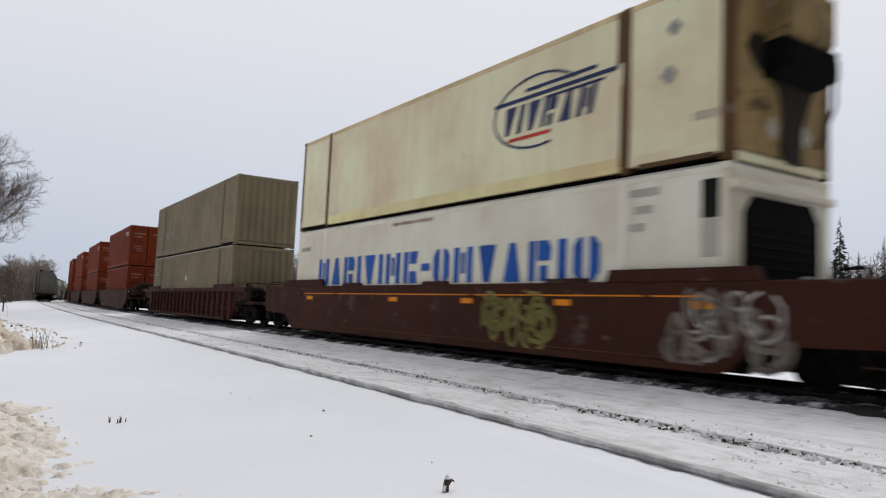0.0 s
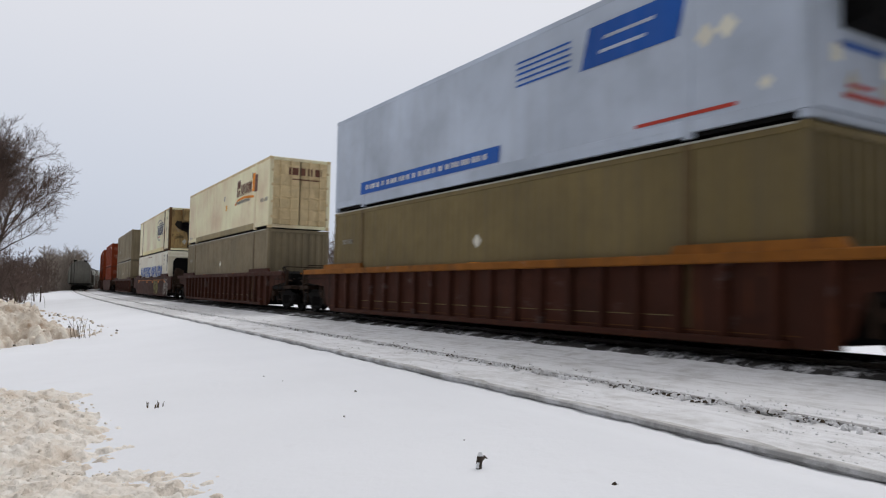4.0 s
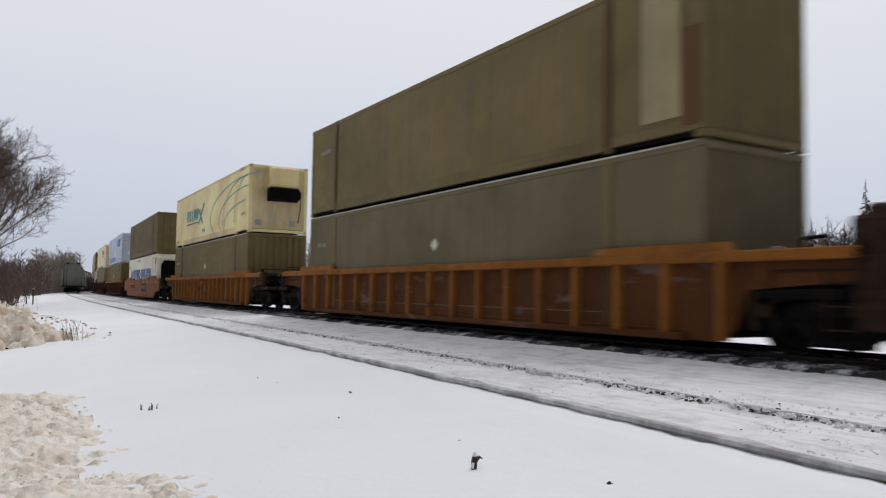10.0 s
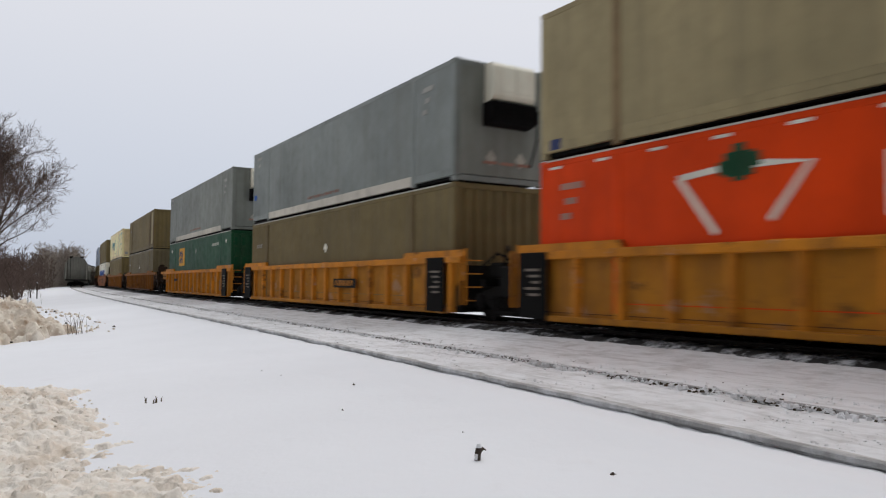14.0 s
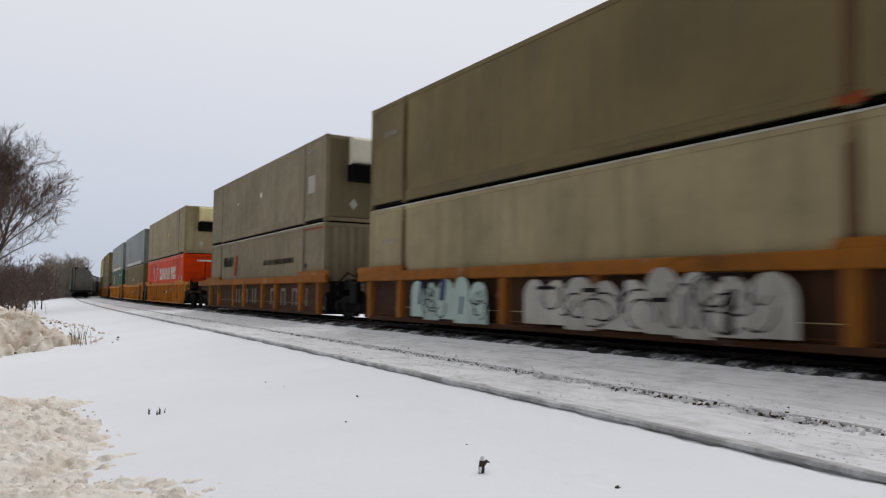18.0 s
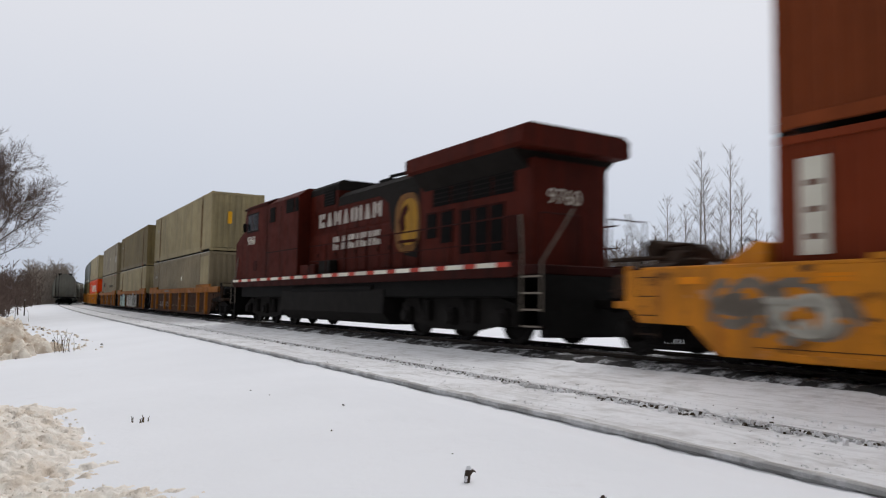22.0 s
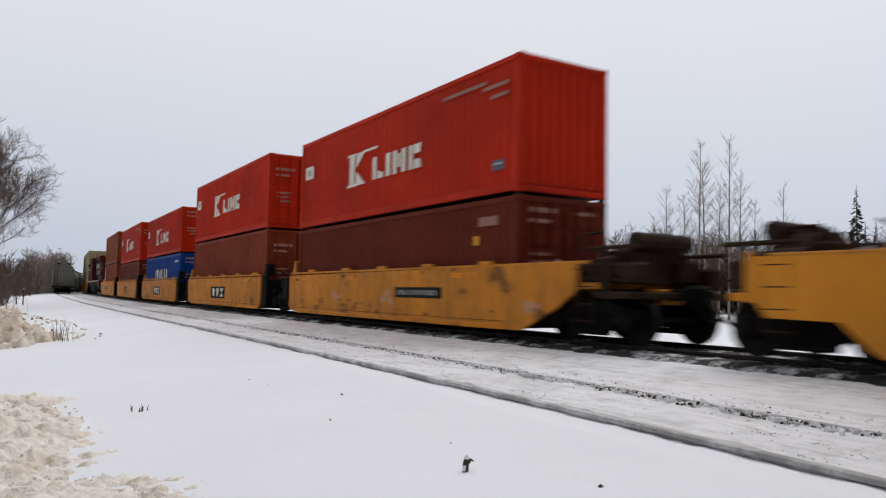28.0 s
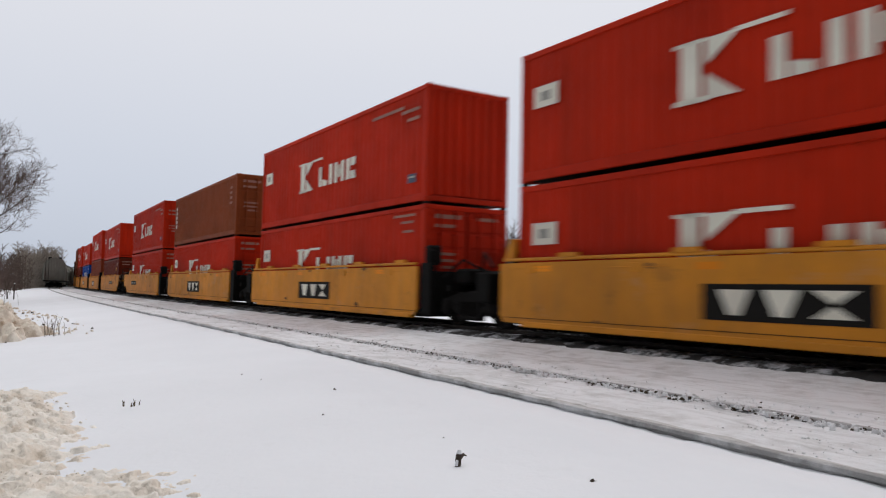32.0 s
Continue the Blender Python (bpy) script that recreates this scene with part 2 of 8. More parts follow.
TWIG = plain("twig_brown", (0.135, 0.098, 0.083), 0.95, 0.3, 5.0)
BIRCH = plain("pale_bark", (0.24, 0.21, 0.185), 0.9, 0.35, 9.0)
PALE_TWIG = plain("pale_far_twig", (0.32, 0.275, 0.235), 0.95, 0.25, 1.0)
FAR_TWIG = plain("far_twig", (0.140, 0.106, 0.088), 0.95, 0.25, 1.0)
MID_TWIG = plain("brown_grey_twig", (0.165, 0.124, 0.098), 0.95, 0.25, 1.0)
UNSEEN_BLOCKER = plain("wood_edge", (0.055, 0.045, 0.036), 0.95, 0.4, 3.0)
NEEDLE = plain("needles", (0.045, 0.048, 0.036), 0.95, 0.3, 2.0)
DRY_GRASS = plain("dry_grass", (0.12, 0.09, 0.055), 0.95, 0.3, 12.0)
DIRT = plain("frozen_dirt", (0.07, 0.055, 0.04), 0.95, 0.4, 12.0)
POLE_WOOD = plain("pole_wood", (0.07, 0.055, 0.045), 0.9, 0.3, 6.0)
BLACK_GRILLE = plain("grille_black", (0.006, 0.0055, 0.0055), 0.9, 0.3, 6.0)
GLASS, _nt, _bs = node_mat("cab_glass")
_bs.inputs["Base Color"].default_value, _bs.inputs["Roughness"].default_value = (0.02, 0.025, 0.03, 1), 0.08

OLIVE = paint("olive_paint", (0.163, 0.123, 0.052), 0.6, 0.5, 0.14)
OLIVE_PALE = paint("pale_olive_paint", (0.325, 0.270, 0.152), 0.6, 0.5, 0.14)
OLIVE_DARK = paint("dark_olive_paint", (0.150, 0.122, 0.068), 0.6, 0.45, 0.06)
OLIVE_GREY = paint("grey_olive_paint", (0.222, 0.182, 0.115), 0.6, 0.5, 0.10)
POST_RUSTY = paint("rust_washed_olive", (0.122, 0.084, 0.036), 0.6, 0.7, 0.30, (0.05, 0.033, 0.02))
POST_PALE = paint("rust_washed_pale_olive", (0.21, 0.145, 0.075), 0.6, 0.7, 0.45, (0.07, 0.045, 0.025))
POST_GREY = paint("rust_washed_grey_olive", (0.165, 0.125, 0.075), 0.6, 0.7, 0.40, (0.06, 0.042, 0.026))
CREAM = paint("cream_paint", (0.90, 0.695, 0.385), 0.5, 0.20, 0.14, (0.36, 0.27, 0.13))
CREAM_RUSTY = paint("rust_stained_cream", (0.68, 0.55, 0.33), 0.6, 0.5, 0.35, (0.28, 0.17, 0.08), wear=0.2)
CREAM_PALE = paint("pale_cream_paint", (0.90, 0.735, 0.505), 0.5, 0.22, 0.16, (0.36, 0.26, 0.14))
WHITE = paint("white_paint", (0.88, 0.795, 0.63), 0.5, 0.20, 0.08, (0.38, 0.32, 0.22))
GREY = paint("grey_paint", (0.222, 0.236, 0.212), 0.5, 0.4, 0.0)
GREY_BLUE = paint("blue_grey_paint", (0.212, 0.232, 0.218), 0.5, 0.35, 0.0)
SILVER = paint("silver_blue_paint", (0.46, 0.515, 0.60), 0.42, 0.15, 0.0, (0.25, 0.25, 0.25))
GREEN = paint("green_paint", (0.005, 0.060, 0.023), 0.5, 0.25, 0.0)
RED_BRIGHT = paint("bright_red_paint", (0.64, 0.062, 0.012), 0.5, 0.2, 0.08, (0.20, 0.03, 0.012), gloss=0.1)
RED = paint("red_paint", (0.43, 0.026, 0.0095), 0.55, 0.30, 0.14, (0.12, 0.022, 0.009), gloss=0.1)
RED_DARK = paint("dark_red_paint", (0.115, 0.017, 0.007), 0.55, 0.32, 0.12, (0.05, 0.014, 0.008), gloss=0.1)
BROWN_RED = paint("brown_red_paint", (0.185, 0.036, 0.014), 0.55, 0.30, 0.15, (0.07, 0.018, 0.009), gloss=0.1)
BROWN = paint("brown_paint", (0.205, 0.050, 0.017), 0.55, 0.30, 0.15, (0.08, 0.026, 0.012), gloss=0.1)
BLUE = paint("blue_paint", (0.002, 0.046, 0.225), 0.5, 0.18, 0.05, (0.01, 0.03, 0.08), gloss=0.1)
RUST = paint("rust_stain", (0.115, 0.060, 0.028), 0.8, 0.4, 0.5)
SOOT = paint("sooty_cream", (0.34, 0.235, 0.105), 0.7, 0.9, 0.5, (0.03, 0.026, 0.022), wear=0.9)
WELL_YELLOW = paint("yellow_wagon_paint", (0.58, 0.218, 0.026), 0.6, 0.65, 0.5, (0.13, 0.065, 0.024), wear=1.0, gloss=0.2)
WELL_YELLOW_CLEAN = paint("clean_yellow_wagon_paint", (0.60, 0.238, 0.030), 0.55, 0.4, 0.12, (0.20, 0.11, 0.04), wear=0.4, gloss=0.2)
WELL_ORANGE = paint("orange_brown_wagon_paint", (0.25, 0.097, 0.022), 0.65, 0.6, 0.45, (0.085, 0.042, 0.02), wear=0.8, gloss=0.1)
# WELL_ORANGE darkened: recess shade between the ribs is put into the colour
WELL_ORANGE_SHADED = paint("dark_orange_brown_panel", (0.085, 0.032, 0.011), 0.7, 0.6, 0.4, (0.036, 0.018, 0.010), wear=0.6, gloss=0.1)
# shaded copy of WELL_YELLOW for the plates set back behind the ribs
WELL_YELLOW_SHADED = paint("dark_yellow_panel", (0.38, 0.155, 0.018), 0.65, 0.65, 0.45, (0.11, 0.055, 0.022), wear=0.8, gloss=0.2)
WELL_TAN = paint("tan_brown_wagon_paint", (0.20, 0.058, 0.009), 0.6, 0.5, 0.3, (0.11, 0.042, 0.016), wear=0.35, gloss=0.2)
WELL_BROWN = paint("brown_wagon_paint", (0.050, 0.017, 0.010), 0.65, 0.5, 0.35, (0.026, 0.015, 0.011), wear=0.3, gloss=0.1)
WELL_RUST = paint("rusty_wagon_panel", (0.055, 0.025, 0.013), 0.75, 0.6, 0.5, (0.026, 0.017, 0.012), wear=0.5, gloss=0.1)
CHORD_ORANGE = paint("orange_chord_paint", (0.27, 0.100, 0.018), 0.6, 0.6, 0.5, (0.09, 0.045, 0.02), wear=0.6, gloss=0.1)
LOCO_RED = paint("locomotive_red", (0.072, 0.0115, 0.0065), 0.6, 0.75, 0.05, (0.013, 0.008, 0.0065), gloss=0.06)
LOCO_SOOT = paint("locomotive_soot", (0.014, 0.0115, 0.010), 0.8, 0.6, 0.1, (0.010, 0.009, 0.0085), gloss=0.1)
LOCO_ROOF = paint("locomotive_sooty_red", (0.036, 0.0062, 0.004), 0.65, 0.7, 0.05, (0.010, 0.008, 0.0075), gloss=0.06)
HOPPER_GREY = paint("hopper_grey", (0.215, 0.215, 0.19), 0.65, 0.55, 0.3)
M_BLUE = paint("mark_blue", (0.008, 0.085, 0.36), 0.5, 0.08, 0.0, (0.3, 0.3, 0.3))
M_NAVY = paint("mark_navy", (0.025, 0.035, 0.10), 0.5, 0.1, 0.0)
M_WHITE = paint("mark_white", (0.76, 0.715, 0.615), 0.5, 0.2, 0.0, (0.35, 0.3, 0.24))
M_BLACK = paint("mark_black", (0.013, 0.012, 0.011), 0.65, 0.2, 0.0, (0.03, 0.025, 0.02), gloss=0.08)
M_TEAL = paint("mark_teal", (0.06, 0.27, 0.30), 0.5, 0.1, 0.0, (0.3, 0.3, 0.2))
M_ORANGE = paint("mark_orange", (0.80, 0.25, 0.02), 0.5, 0.1, 0.0)
M_YELLOW = paint("mark_yellow", (0.78, 0.37, 0.035), 0.5, 0.12, 0.0)
M_OCHRE = paint("mark_faded_yellow", (0.40, 0.21, 0.02), 0.6, 0.7, 0.3, (0.05, 0.02, 0.01))
M_OCHRE_DULL = paint("mark_brown_gold", (0.17, 0.075, 0.016), 0.6, 0.7, 0.3, (0.03, 0.015, 0.01))
M_BROWN = paint("mark_brown", (0.14, 0.06, 0.04), 0.5, 0.1, 0.0)
M_RED = paint("mark_red", (0.46, 0.05, 0.03), 0.5, 0.1, 0.0)
M_SLATE = paint("mark_slate", (0.07, 0.085, 0.13), 0.5, 0.2, 0.0)
M_GREY = paint("mark_grey", (0.34, 0.33, 0.30), 0.6, 0.2, 0.0)
PALE_SILL = paint("pale_sill", (0.60, 0.56, 0.48), 0.6, 0.35, 0.1)
M_DULL = paint("grimy_rail_paint", (0.20, 0.17, 0.14), 0.6, 0.6, 0.1, (0.05, 0.04, 0.03))
M_LIT_EDGE = paint("frosted_edge", (0.52, 0.51, 0.47), 0.7, 0.7, 0.2, (0.16, 0.14, 0.11))
SEAM = paint("grimy_seam", (0.115, 0.050, 0.019), 0.7, 0.5, 0.3, (0.04, 0.025, 0.014), gloss=0.1)
GEAR = plain("rusty_gear_iron", (0.034, 0.021, 0.0145), 0.8, 0.45, 6.0)
M_DIM = paint("mark_dim_grey", (0.46, 0.44, 0.38), 0.6, 0.2, 0.0)
M_WORN = paint("mark_worn_white", (0.50, 0.46, 0.41), 0.6, 0.5, 0.0, (0.16, 0.09, 0.07))
M_SOOT = paint("mark_soot", (0.020, 0.017, 0.014), 0.8, 0.3, 0.0)
M_FAINT = paint("mark_faint_red", (0.32, 0.17, 0.13), 0.6, 0.2, 0.0)
M_SPRAY = paint("spray_paint_pale", (0.40, 0.50, 0.45), 0.6, 0.3, 0.0)
M_SPRAYW = paint("spray_paint_white", (0.42, 0.40, 0.36), 0.6, 0.5, 0.0)
M_SPRAYD = paint("spray_paint_dull", (0.20, 0.17, 0.14), 0.6, 0.5, 0.1)
M_SPRAYY = paint("spray_paint_yellow", (0.20, 0.18, 0.05), 0.6, 0.5, 0.1)


# ---- building helpers ----
class Shape:
    """Collects simple solids into one mesh."""

    def __init__(self):
        self.v, self.f = [], []

    def add(self, verts, faces):
        n = len(self.v)
        self.v += [tuple(p) for p in verts]
        self.f += [tuple(i + n for i in f) for f in faces]
        return self

    def box(self, x0, x1, y0, y1, z0, z1):
        p = [(x, y, z) for x in (x0, x1) for y in (y0, y1) for z in (z0, z1)]
        return self.add(p, [(0, 1, 3, 2), (4, 6, 7, 5), (0, 4, 5, 1), (2, 3, 7, 6), (0, 2, 6, 4), (1, 5, 7, 3)])

    def block(self, x0, x1, y0, y1, z0, z1, c=0.02):
        """A box whose edges are chamfered by c."""
        c = min(c, abs(x1 - x0) * 0.3, abs(y1 - y0) * 0.3, abs(z1 - z0) * 0.3)
        bm = bmesh.new()
        vs = [bm.verts.new((x, y, z)) for x in (x0, x1) for y in (y0, y1) for z in (z0, z1)]
        for f in ((0, 1, 3, 2), (4, 6, 7, 5), (0, 4, 5, 1), (2, 3, 7, 6), (0, 2, 6, 4), (1, 5, 7, 3)):
            bm.faces.new([vs[i] for i in f])
        bmesh.ops.bevel(bm, geom=bm.edges[:], offset=c, segments=1, affect="EDGES")
        bm.verts.index_update()
        self.add([v.co for v in bm.verts], [[v.index for v in f.verts] for f in bm.faces])
        bm.free()
        return self

    def prism(self, poly, y0, y1, axis="y"):
        """A polygon in (x, z) pulled from y0 to y1 (or in (y, z) along x)."""
        n = len(poly)
        if axis == "y":
            p = [(a, y0, b) for a, b in poly] + [(a, y1, b) for a, b in poly]
        elif axis == "x":
            p = [(y0, a, b) for a, b in poly] + [(y1, a, b) for a, b in poly]
        else:
            p = [(a, b, y0) for a, b in poly] + [(a, b, y1) for a, b in poly]
        return self.add(p, [tuple(range(n)), tuple(range(2 * n - 1, n - 1, -1))] + [(i, (i + 1) % n, n + (i + 1) % n, n + i) for i in range(n)])

    def tube(self, pts, radii, n=6):
        """A tapered tube through the points."""
        base = len(self.v)
        pts = [Vector(p) for p in pts]
        for i, p in enumerate(pts):
            d = (pts[min(i + 1, len(pts) - 1)] - pts[max(i - 1, 0)]).normalized()
            u = d.cross(Vector((0, 0, 1)) if abs(d.z) < 0.9 else Vector((1, 0, 0))).normalized()
            w = d.cross(u)
            r = radii[i] if isinstance(radii, (list, tuple)) else radii
            for k in range(n):
                a = 2 * math.pi * k / n
                self.v.append(tuple(p + u * (r * math.cos(a)) + w * (r * math.sin(a))))
        for i in range(len(pts) - 1):
            for k in range(n):
                a, b = base + i * n + k, base + i * n + (k + 1) % n
                self.f.append((a, b, b + n, a + n))
        self.f.append(tuple(range(base + n - 1, base - 1, -1)))
        last = base + (len(pts) - 1) * n
        self.f.append(tuple(range(last, last + n)))
        return self

    def disc(self, x, y0, y1, z, r, n=20, r2=None):
        """A short cylinder along y."""
        return self.prism([(x + r * math.cos(2 * math.pi * k / n), z + r * math.sin(2 * math.pi * k / n)) for k in range(n)], y0, y1)

    def mesh(self, name):
        m = bpy.data.meshes.new(name)
        m.from_pydata(self.v, [], self.f)
        bm = bmesh.new()
        bm.from_mesh(m)
        bmesh.ops.recalc_face_normals(bm, faces=bm.faces[:])
        bm.to_mesh(m)
        bm.free()
        return m


CACHE = {}


def shared(key, make):
    """The mesh under that key, built at its first use."""
    if key not in CACHE:
        CACHE[key] = make().mesh(key[0] if isinstance(key, tuple) else key)
    return CACHE[key]


def part(name, shape, material, parent, label=""):
    """One mesh object under a thing or a part; alike pieces share one mesh and take their paint on the object."""
    me = shape.mesh(name) if isinstance(shape, Shape) else shape
    ob = new(name, me)
    if not me.materials:
        me.materials.append(material)
    ob.material_slots[0].link = "OBJECT"
    ob.material_slots[0].material = material
    ob.parent = parent
    if label:
        ob["label"] = label
    return ob


def at(ob, x=0, y=0, z=0, rx=0, ry=0, rz=0):
    ob.matrix_basis = pose(x, y, z, rx, ry, rz)
    return ob


def thing(name, label, category, group="", kind=""):
    return tagged(new(name), label, category, group, kind)


def smooth(ob):
    ob.data.polygons.foreach_set("use_smooth", [True] * len(ob.data.polygons))
    return ob


def solid(name, shape, material, label, category="", group="", kind=""):
    me = shape.mesh(name) if isinstance(shape, Shape) else shape
    ob = new(name, me)
    me.materials.append(material)
    return tagged(ob, label, category, group, kind)


# ---- ground, ballast and rails ----
def fbm(x, y, z=0.0, octaves=4):
    return noise.fractal((x, y, z), 0.9, 2.1, octaves)


def snow_level(s, off):
    """Height of the snow, beside and between the tracks."""
    if off > 2.4:
        far = min(1.0, (off - 2.4) / 5.0)
        return -0.22 - 0.9 * far * min(1.0, far) + min(2.2, max(0.0, off - 40) * 0.012)
    c = float(siding(s))
    near_rail = c - 0.7175
    if off > c + 0.80:
        return -0.24 + 0.09 * max(0.0, min(1.0, (off + 2.5) / 0.9))
    if off > near_rail + 0.02:
        return -0.232
    if off > near_rail - 0.11:
        return -0.260
    if off > near_rail - 0.6:
        return -0.252 + 0.036 * (near_rail - 0.11 - off) / 0.49
    d = near_rail - 0.6 - off
    return -0.216 - min(0.43, d * 0.10)


def axis_steps(parts):
    out = [parts[0][0]]
    for a, b, st in parts:
        n = max(1, round((b - a) / st))
        out += [a + (b - a) * (i + 1) / n for i in range(n)]
    return out


def build_ground():
    offs = axis_steps([(-900, -200, 100), (-200, -60, 14), (-60, -24, 3), (-24, -12, 0.5), (-12, -7.2, 0.12), (-7.2, -3.4, 0.055), (-3.4, -1.6, 0.12), (-1.6, 3, 0.5), (3, 12, 1.5), (12, 60, 6), (60, 240, 20), (240, 1200, 120)])
    ss = axis_steps([(-470, -60, 30), (-60, -10, 2.5), (-10, -1, 0.4), (-1, 26, 0.13), (26, 60, 0.4), (60, 160, 2.0), (160, 400, 12), (400, 890, 40)])
    verts, n = [], len(offs)
    for s in ss:
        h = float(np.interp(s, GRID, GRID_H))
        px, py = on_track(s)
        ch, sh = math.cos(h), math.sin(h)
        c = float(siding(s))
        for q in offs:
            o = q + (c + 5.0) * max(0.0, min(1.0, (q + 12.0) / 4.5, (-2.2 - q) / 1.0))
            x, y = float(px) + o * ch, float(py) + o * sh
            z = snow_level(s, o)
            if -14 < o < -1 and -8 < s < 70:
                a = 0.012 if o < c - 0.9 else 0.016
                z += a * fbm(x * 1.3, y * 1.3) + (0.003 if o < c - 0.9 else 0.010) * fbm(x * 7, y * 7, 3.0, 3)
                if c - 0.72 < o < -1.9:
                    z += 0.010 * fbm(s * 0.7, o * 9, 5.0, 3)
                g = abs(o - (c + 0.66))
                if g < 0.16:
                    z += 0.045 * fbm(x * 5, y * 5, 7.0, 3) * (1 - g / 0.16)
            elif abs(o) > 14:
                z += 0.10 * fbm(x * 0.05, y * 0.05)
            verts.append((x, y, z))
    faces = [(i * n + j, i * n + j + 1, (i + 1) * n + j + 1, (i + 1) * n + j) for i in range(len(ss) - 1) for j in range(n - 1)]
    me = bpy.data.meshes.new("ground")
    me.from_pydata(verts, [], faces)
    me.materials.append(SNOW)
    me.materials.append(SNOW_PACKED)
    me.materials.append(SLUSH)
    idx = []
    for i in range(len(ss) - 1):
        c = float(siding(ss[i]))
        idx += [2 if -5.70 < offs[j] < -5.56 else 1 if -5.72 < offs[j] < 2.5 else 0 for j in range(n - 1)]
    me.polygons.foreach_set("material_index", idx)
    ob = tagged(new("ground", me), "flat snow field beside and between the railway tracks", "ground", kind="structure")
    return smooth(ob)


build_ground()


def swept(name, s0, s1, step, line, profile, material, label, kind="structure"):
    """A profile of (off, z) swept along the track, off counted from line(s)."""
    sh = Shape()
    ss = np.arange(s0, s1 + step, step)
    n = len(profile)
    for s in ss:
        for o, z in profile:
            x, y = on_track(s, float(line(s)) + o)
            sh.v.append((float(x), float(y), z))
    for i in range(len(ss) - 1):
        for k in range(n):
            a, b = i * n + k, i * n + (k + 1) % n
            sh.f.append((a, b, b + n, a + n))
    sh.f += [tuple(range(n - 1, -1, -1)), tuple(range(len(sh.v) - n, len(sh.v)))]
    return solid(name, sh, material, label, "rail" if "rail" in name else "ballast", kind=kind)


def rail_profile(top):
    return [(-0.07, top - 0.17), (-0.07, top - 0.155), (-0.012, top - 0.13), (-0.012, top - 0.045), (-0.036, top - 0.035), (-0.036, top - 0.005), (-0.028, top),
            (0.028, top), (0.036, top - 0.005), (0.036, top - 0.035), (0.012, top - 0.045), (0.012, top - 0.13), (0.07, top - 0.155), (0.07, top - 0.17)]


def ballast_bed():
    sh = Shape()
    offs = axis_steps([(-2.35, -1.5, 0.055), (-1.5, 1.6, 0.25), (1.6, 2.4, 0.2)])
    ss = axis_steps([(-30, 0, 0.5), (0, 30, 0.09), (30, 70, 0.5), (70, 300, 4)])
    n = len(offs)
    for s in ss:
        for o in offs:
            x, y = on_track(s, o)
            x, y = float(x), float(y)
            edge = -1.62 + 0.16 * fbm(s * 0.9, 0.0, 2.0, 3)
            z = -0.075 if abs(o) < 1.2 else -0.075 - (abs(o) - 1.2) * 0.30
            if o < edge:
                z -= min(0.16, 0.06 + (edge - o) * 0.3)
            z += 0.028 * noise.noise((x * 14, y * 14, 0)) + 0.018 * noise.noise((x * 5, y * 5, 4))
            sh.v.append((x, y, z))
    sh.f = [(i * n + j, i * n + j + 1, (i + 1) * n + j + 1, (i + 1) * n + j) for i in range(len(ss) - 1) for j in range(n - 1)]
    solid("ballast_bed", sh, BALLAST, "dark stone ballast with drifted snow under the train", "ballast", kind="structure")


ballast_bed()
for side in (-0.7525, 0.7525):
    swept("rail", -60, 300, 1.0, lambda s: 0.0, [(o + side, z) for o, z in rail_profile(0.0)], STEEL_RAIL, "worn steel rail of the main track")
for side in (-0.7525, 0.7525):
    swept("siding_rail", -30, 300, 0.6, siding, [(o + side, z) for o, z in rail_profile(-0.2)], RAIL_FROST, "frosted steel rail half buried in snow")


def clump(sh, x, y, z, r, flat=0.6, seed=0.0):
    """An uneven lump of six to eight facets."""
    rng = random.Random(seed)
    ring = [(x + r * rng.uniform(0.7, 1.15) * math.cos(a), y + r * rng.uniform(0.7, 1.15) * math.sin(a), z - r * 0.3) for a in [k * math.pi / 3 + rng.uniform(-0.3, 0.3) for k in range(6)]]
    up = [(x + r * 0.6 * rng.uniform(0.6, 1.2) * math.cos(a), y + r * 0.6 * rng.uniform(0.6, 1.2) * math.sin(a), z + r * flat * rng.uniform(0.6, 1.2)) for a in [k * math.pi / 3 + rng.uniform(-0.3, 0.3) for k in range(6)]]
    sh.add(ring + up, [tuple(range(6, 12))] + [(k, (k + 1) % 6, 6 + (k + 1) % 6, 6 + k) for k in range(6)])


def rail_clods():
    rng = random.Random(5)
    snow, dark = Shape(), Shape()
    for i in range(5200):
        s = rng.uniform(0, 1) ** 1.5 * 48 - 1
        o = float(siding(s)) + 0.66 + rng.gauss(0, 0.07)
        x, y = on_track(s, o)
        r = rng.uniform(0.006, 0.019) * rng.choice((0.6, 0.8, 1, 1.4, 2.3))
        # dark lumps are grit, and also draw the shadow line under the snow ledge
        lump = snow if rng.random() < 0.66 or r > 0.03 else dark
        if fbm(s * 0.8, 3.3) > -0.12 or lump is snow:
            clump(lump, float(x), float(y), -0.222 + rng.uniform(-0.005, 0.02), r, 0.55, i)
    for i in range(6500):
        s = rng.uniform(0, 1) ** 1.5 * 40
        o = rng.uniform(float(siding(s)) - 0.5, float(siding(s)) + 1.6)
        x, y = on_track(s, o)
        clump(dark if rng.random() < 0.05 else snow, float(x), float(y), -0.236, rng.uniform(0.005, 0.019), 0.4, i + 9000)
    solid("snow_clods", snow, SNOW_PACKED, "broken crumbs of snow along the siding rail", "snow", kind="stuff")
    solid("grit", dark, DIRT, "dark grit and stones along the siding rail", "gravel", kind="stuff")


rail_clods()

# ---- the train ----
MOVERS, WHEELS = [], []


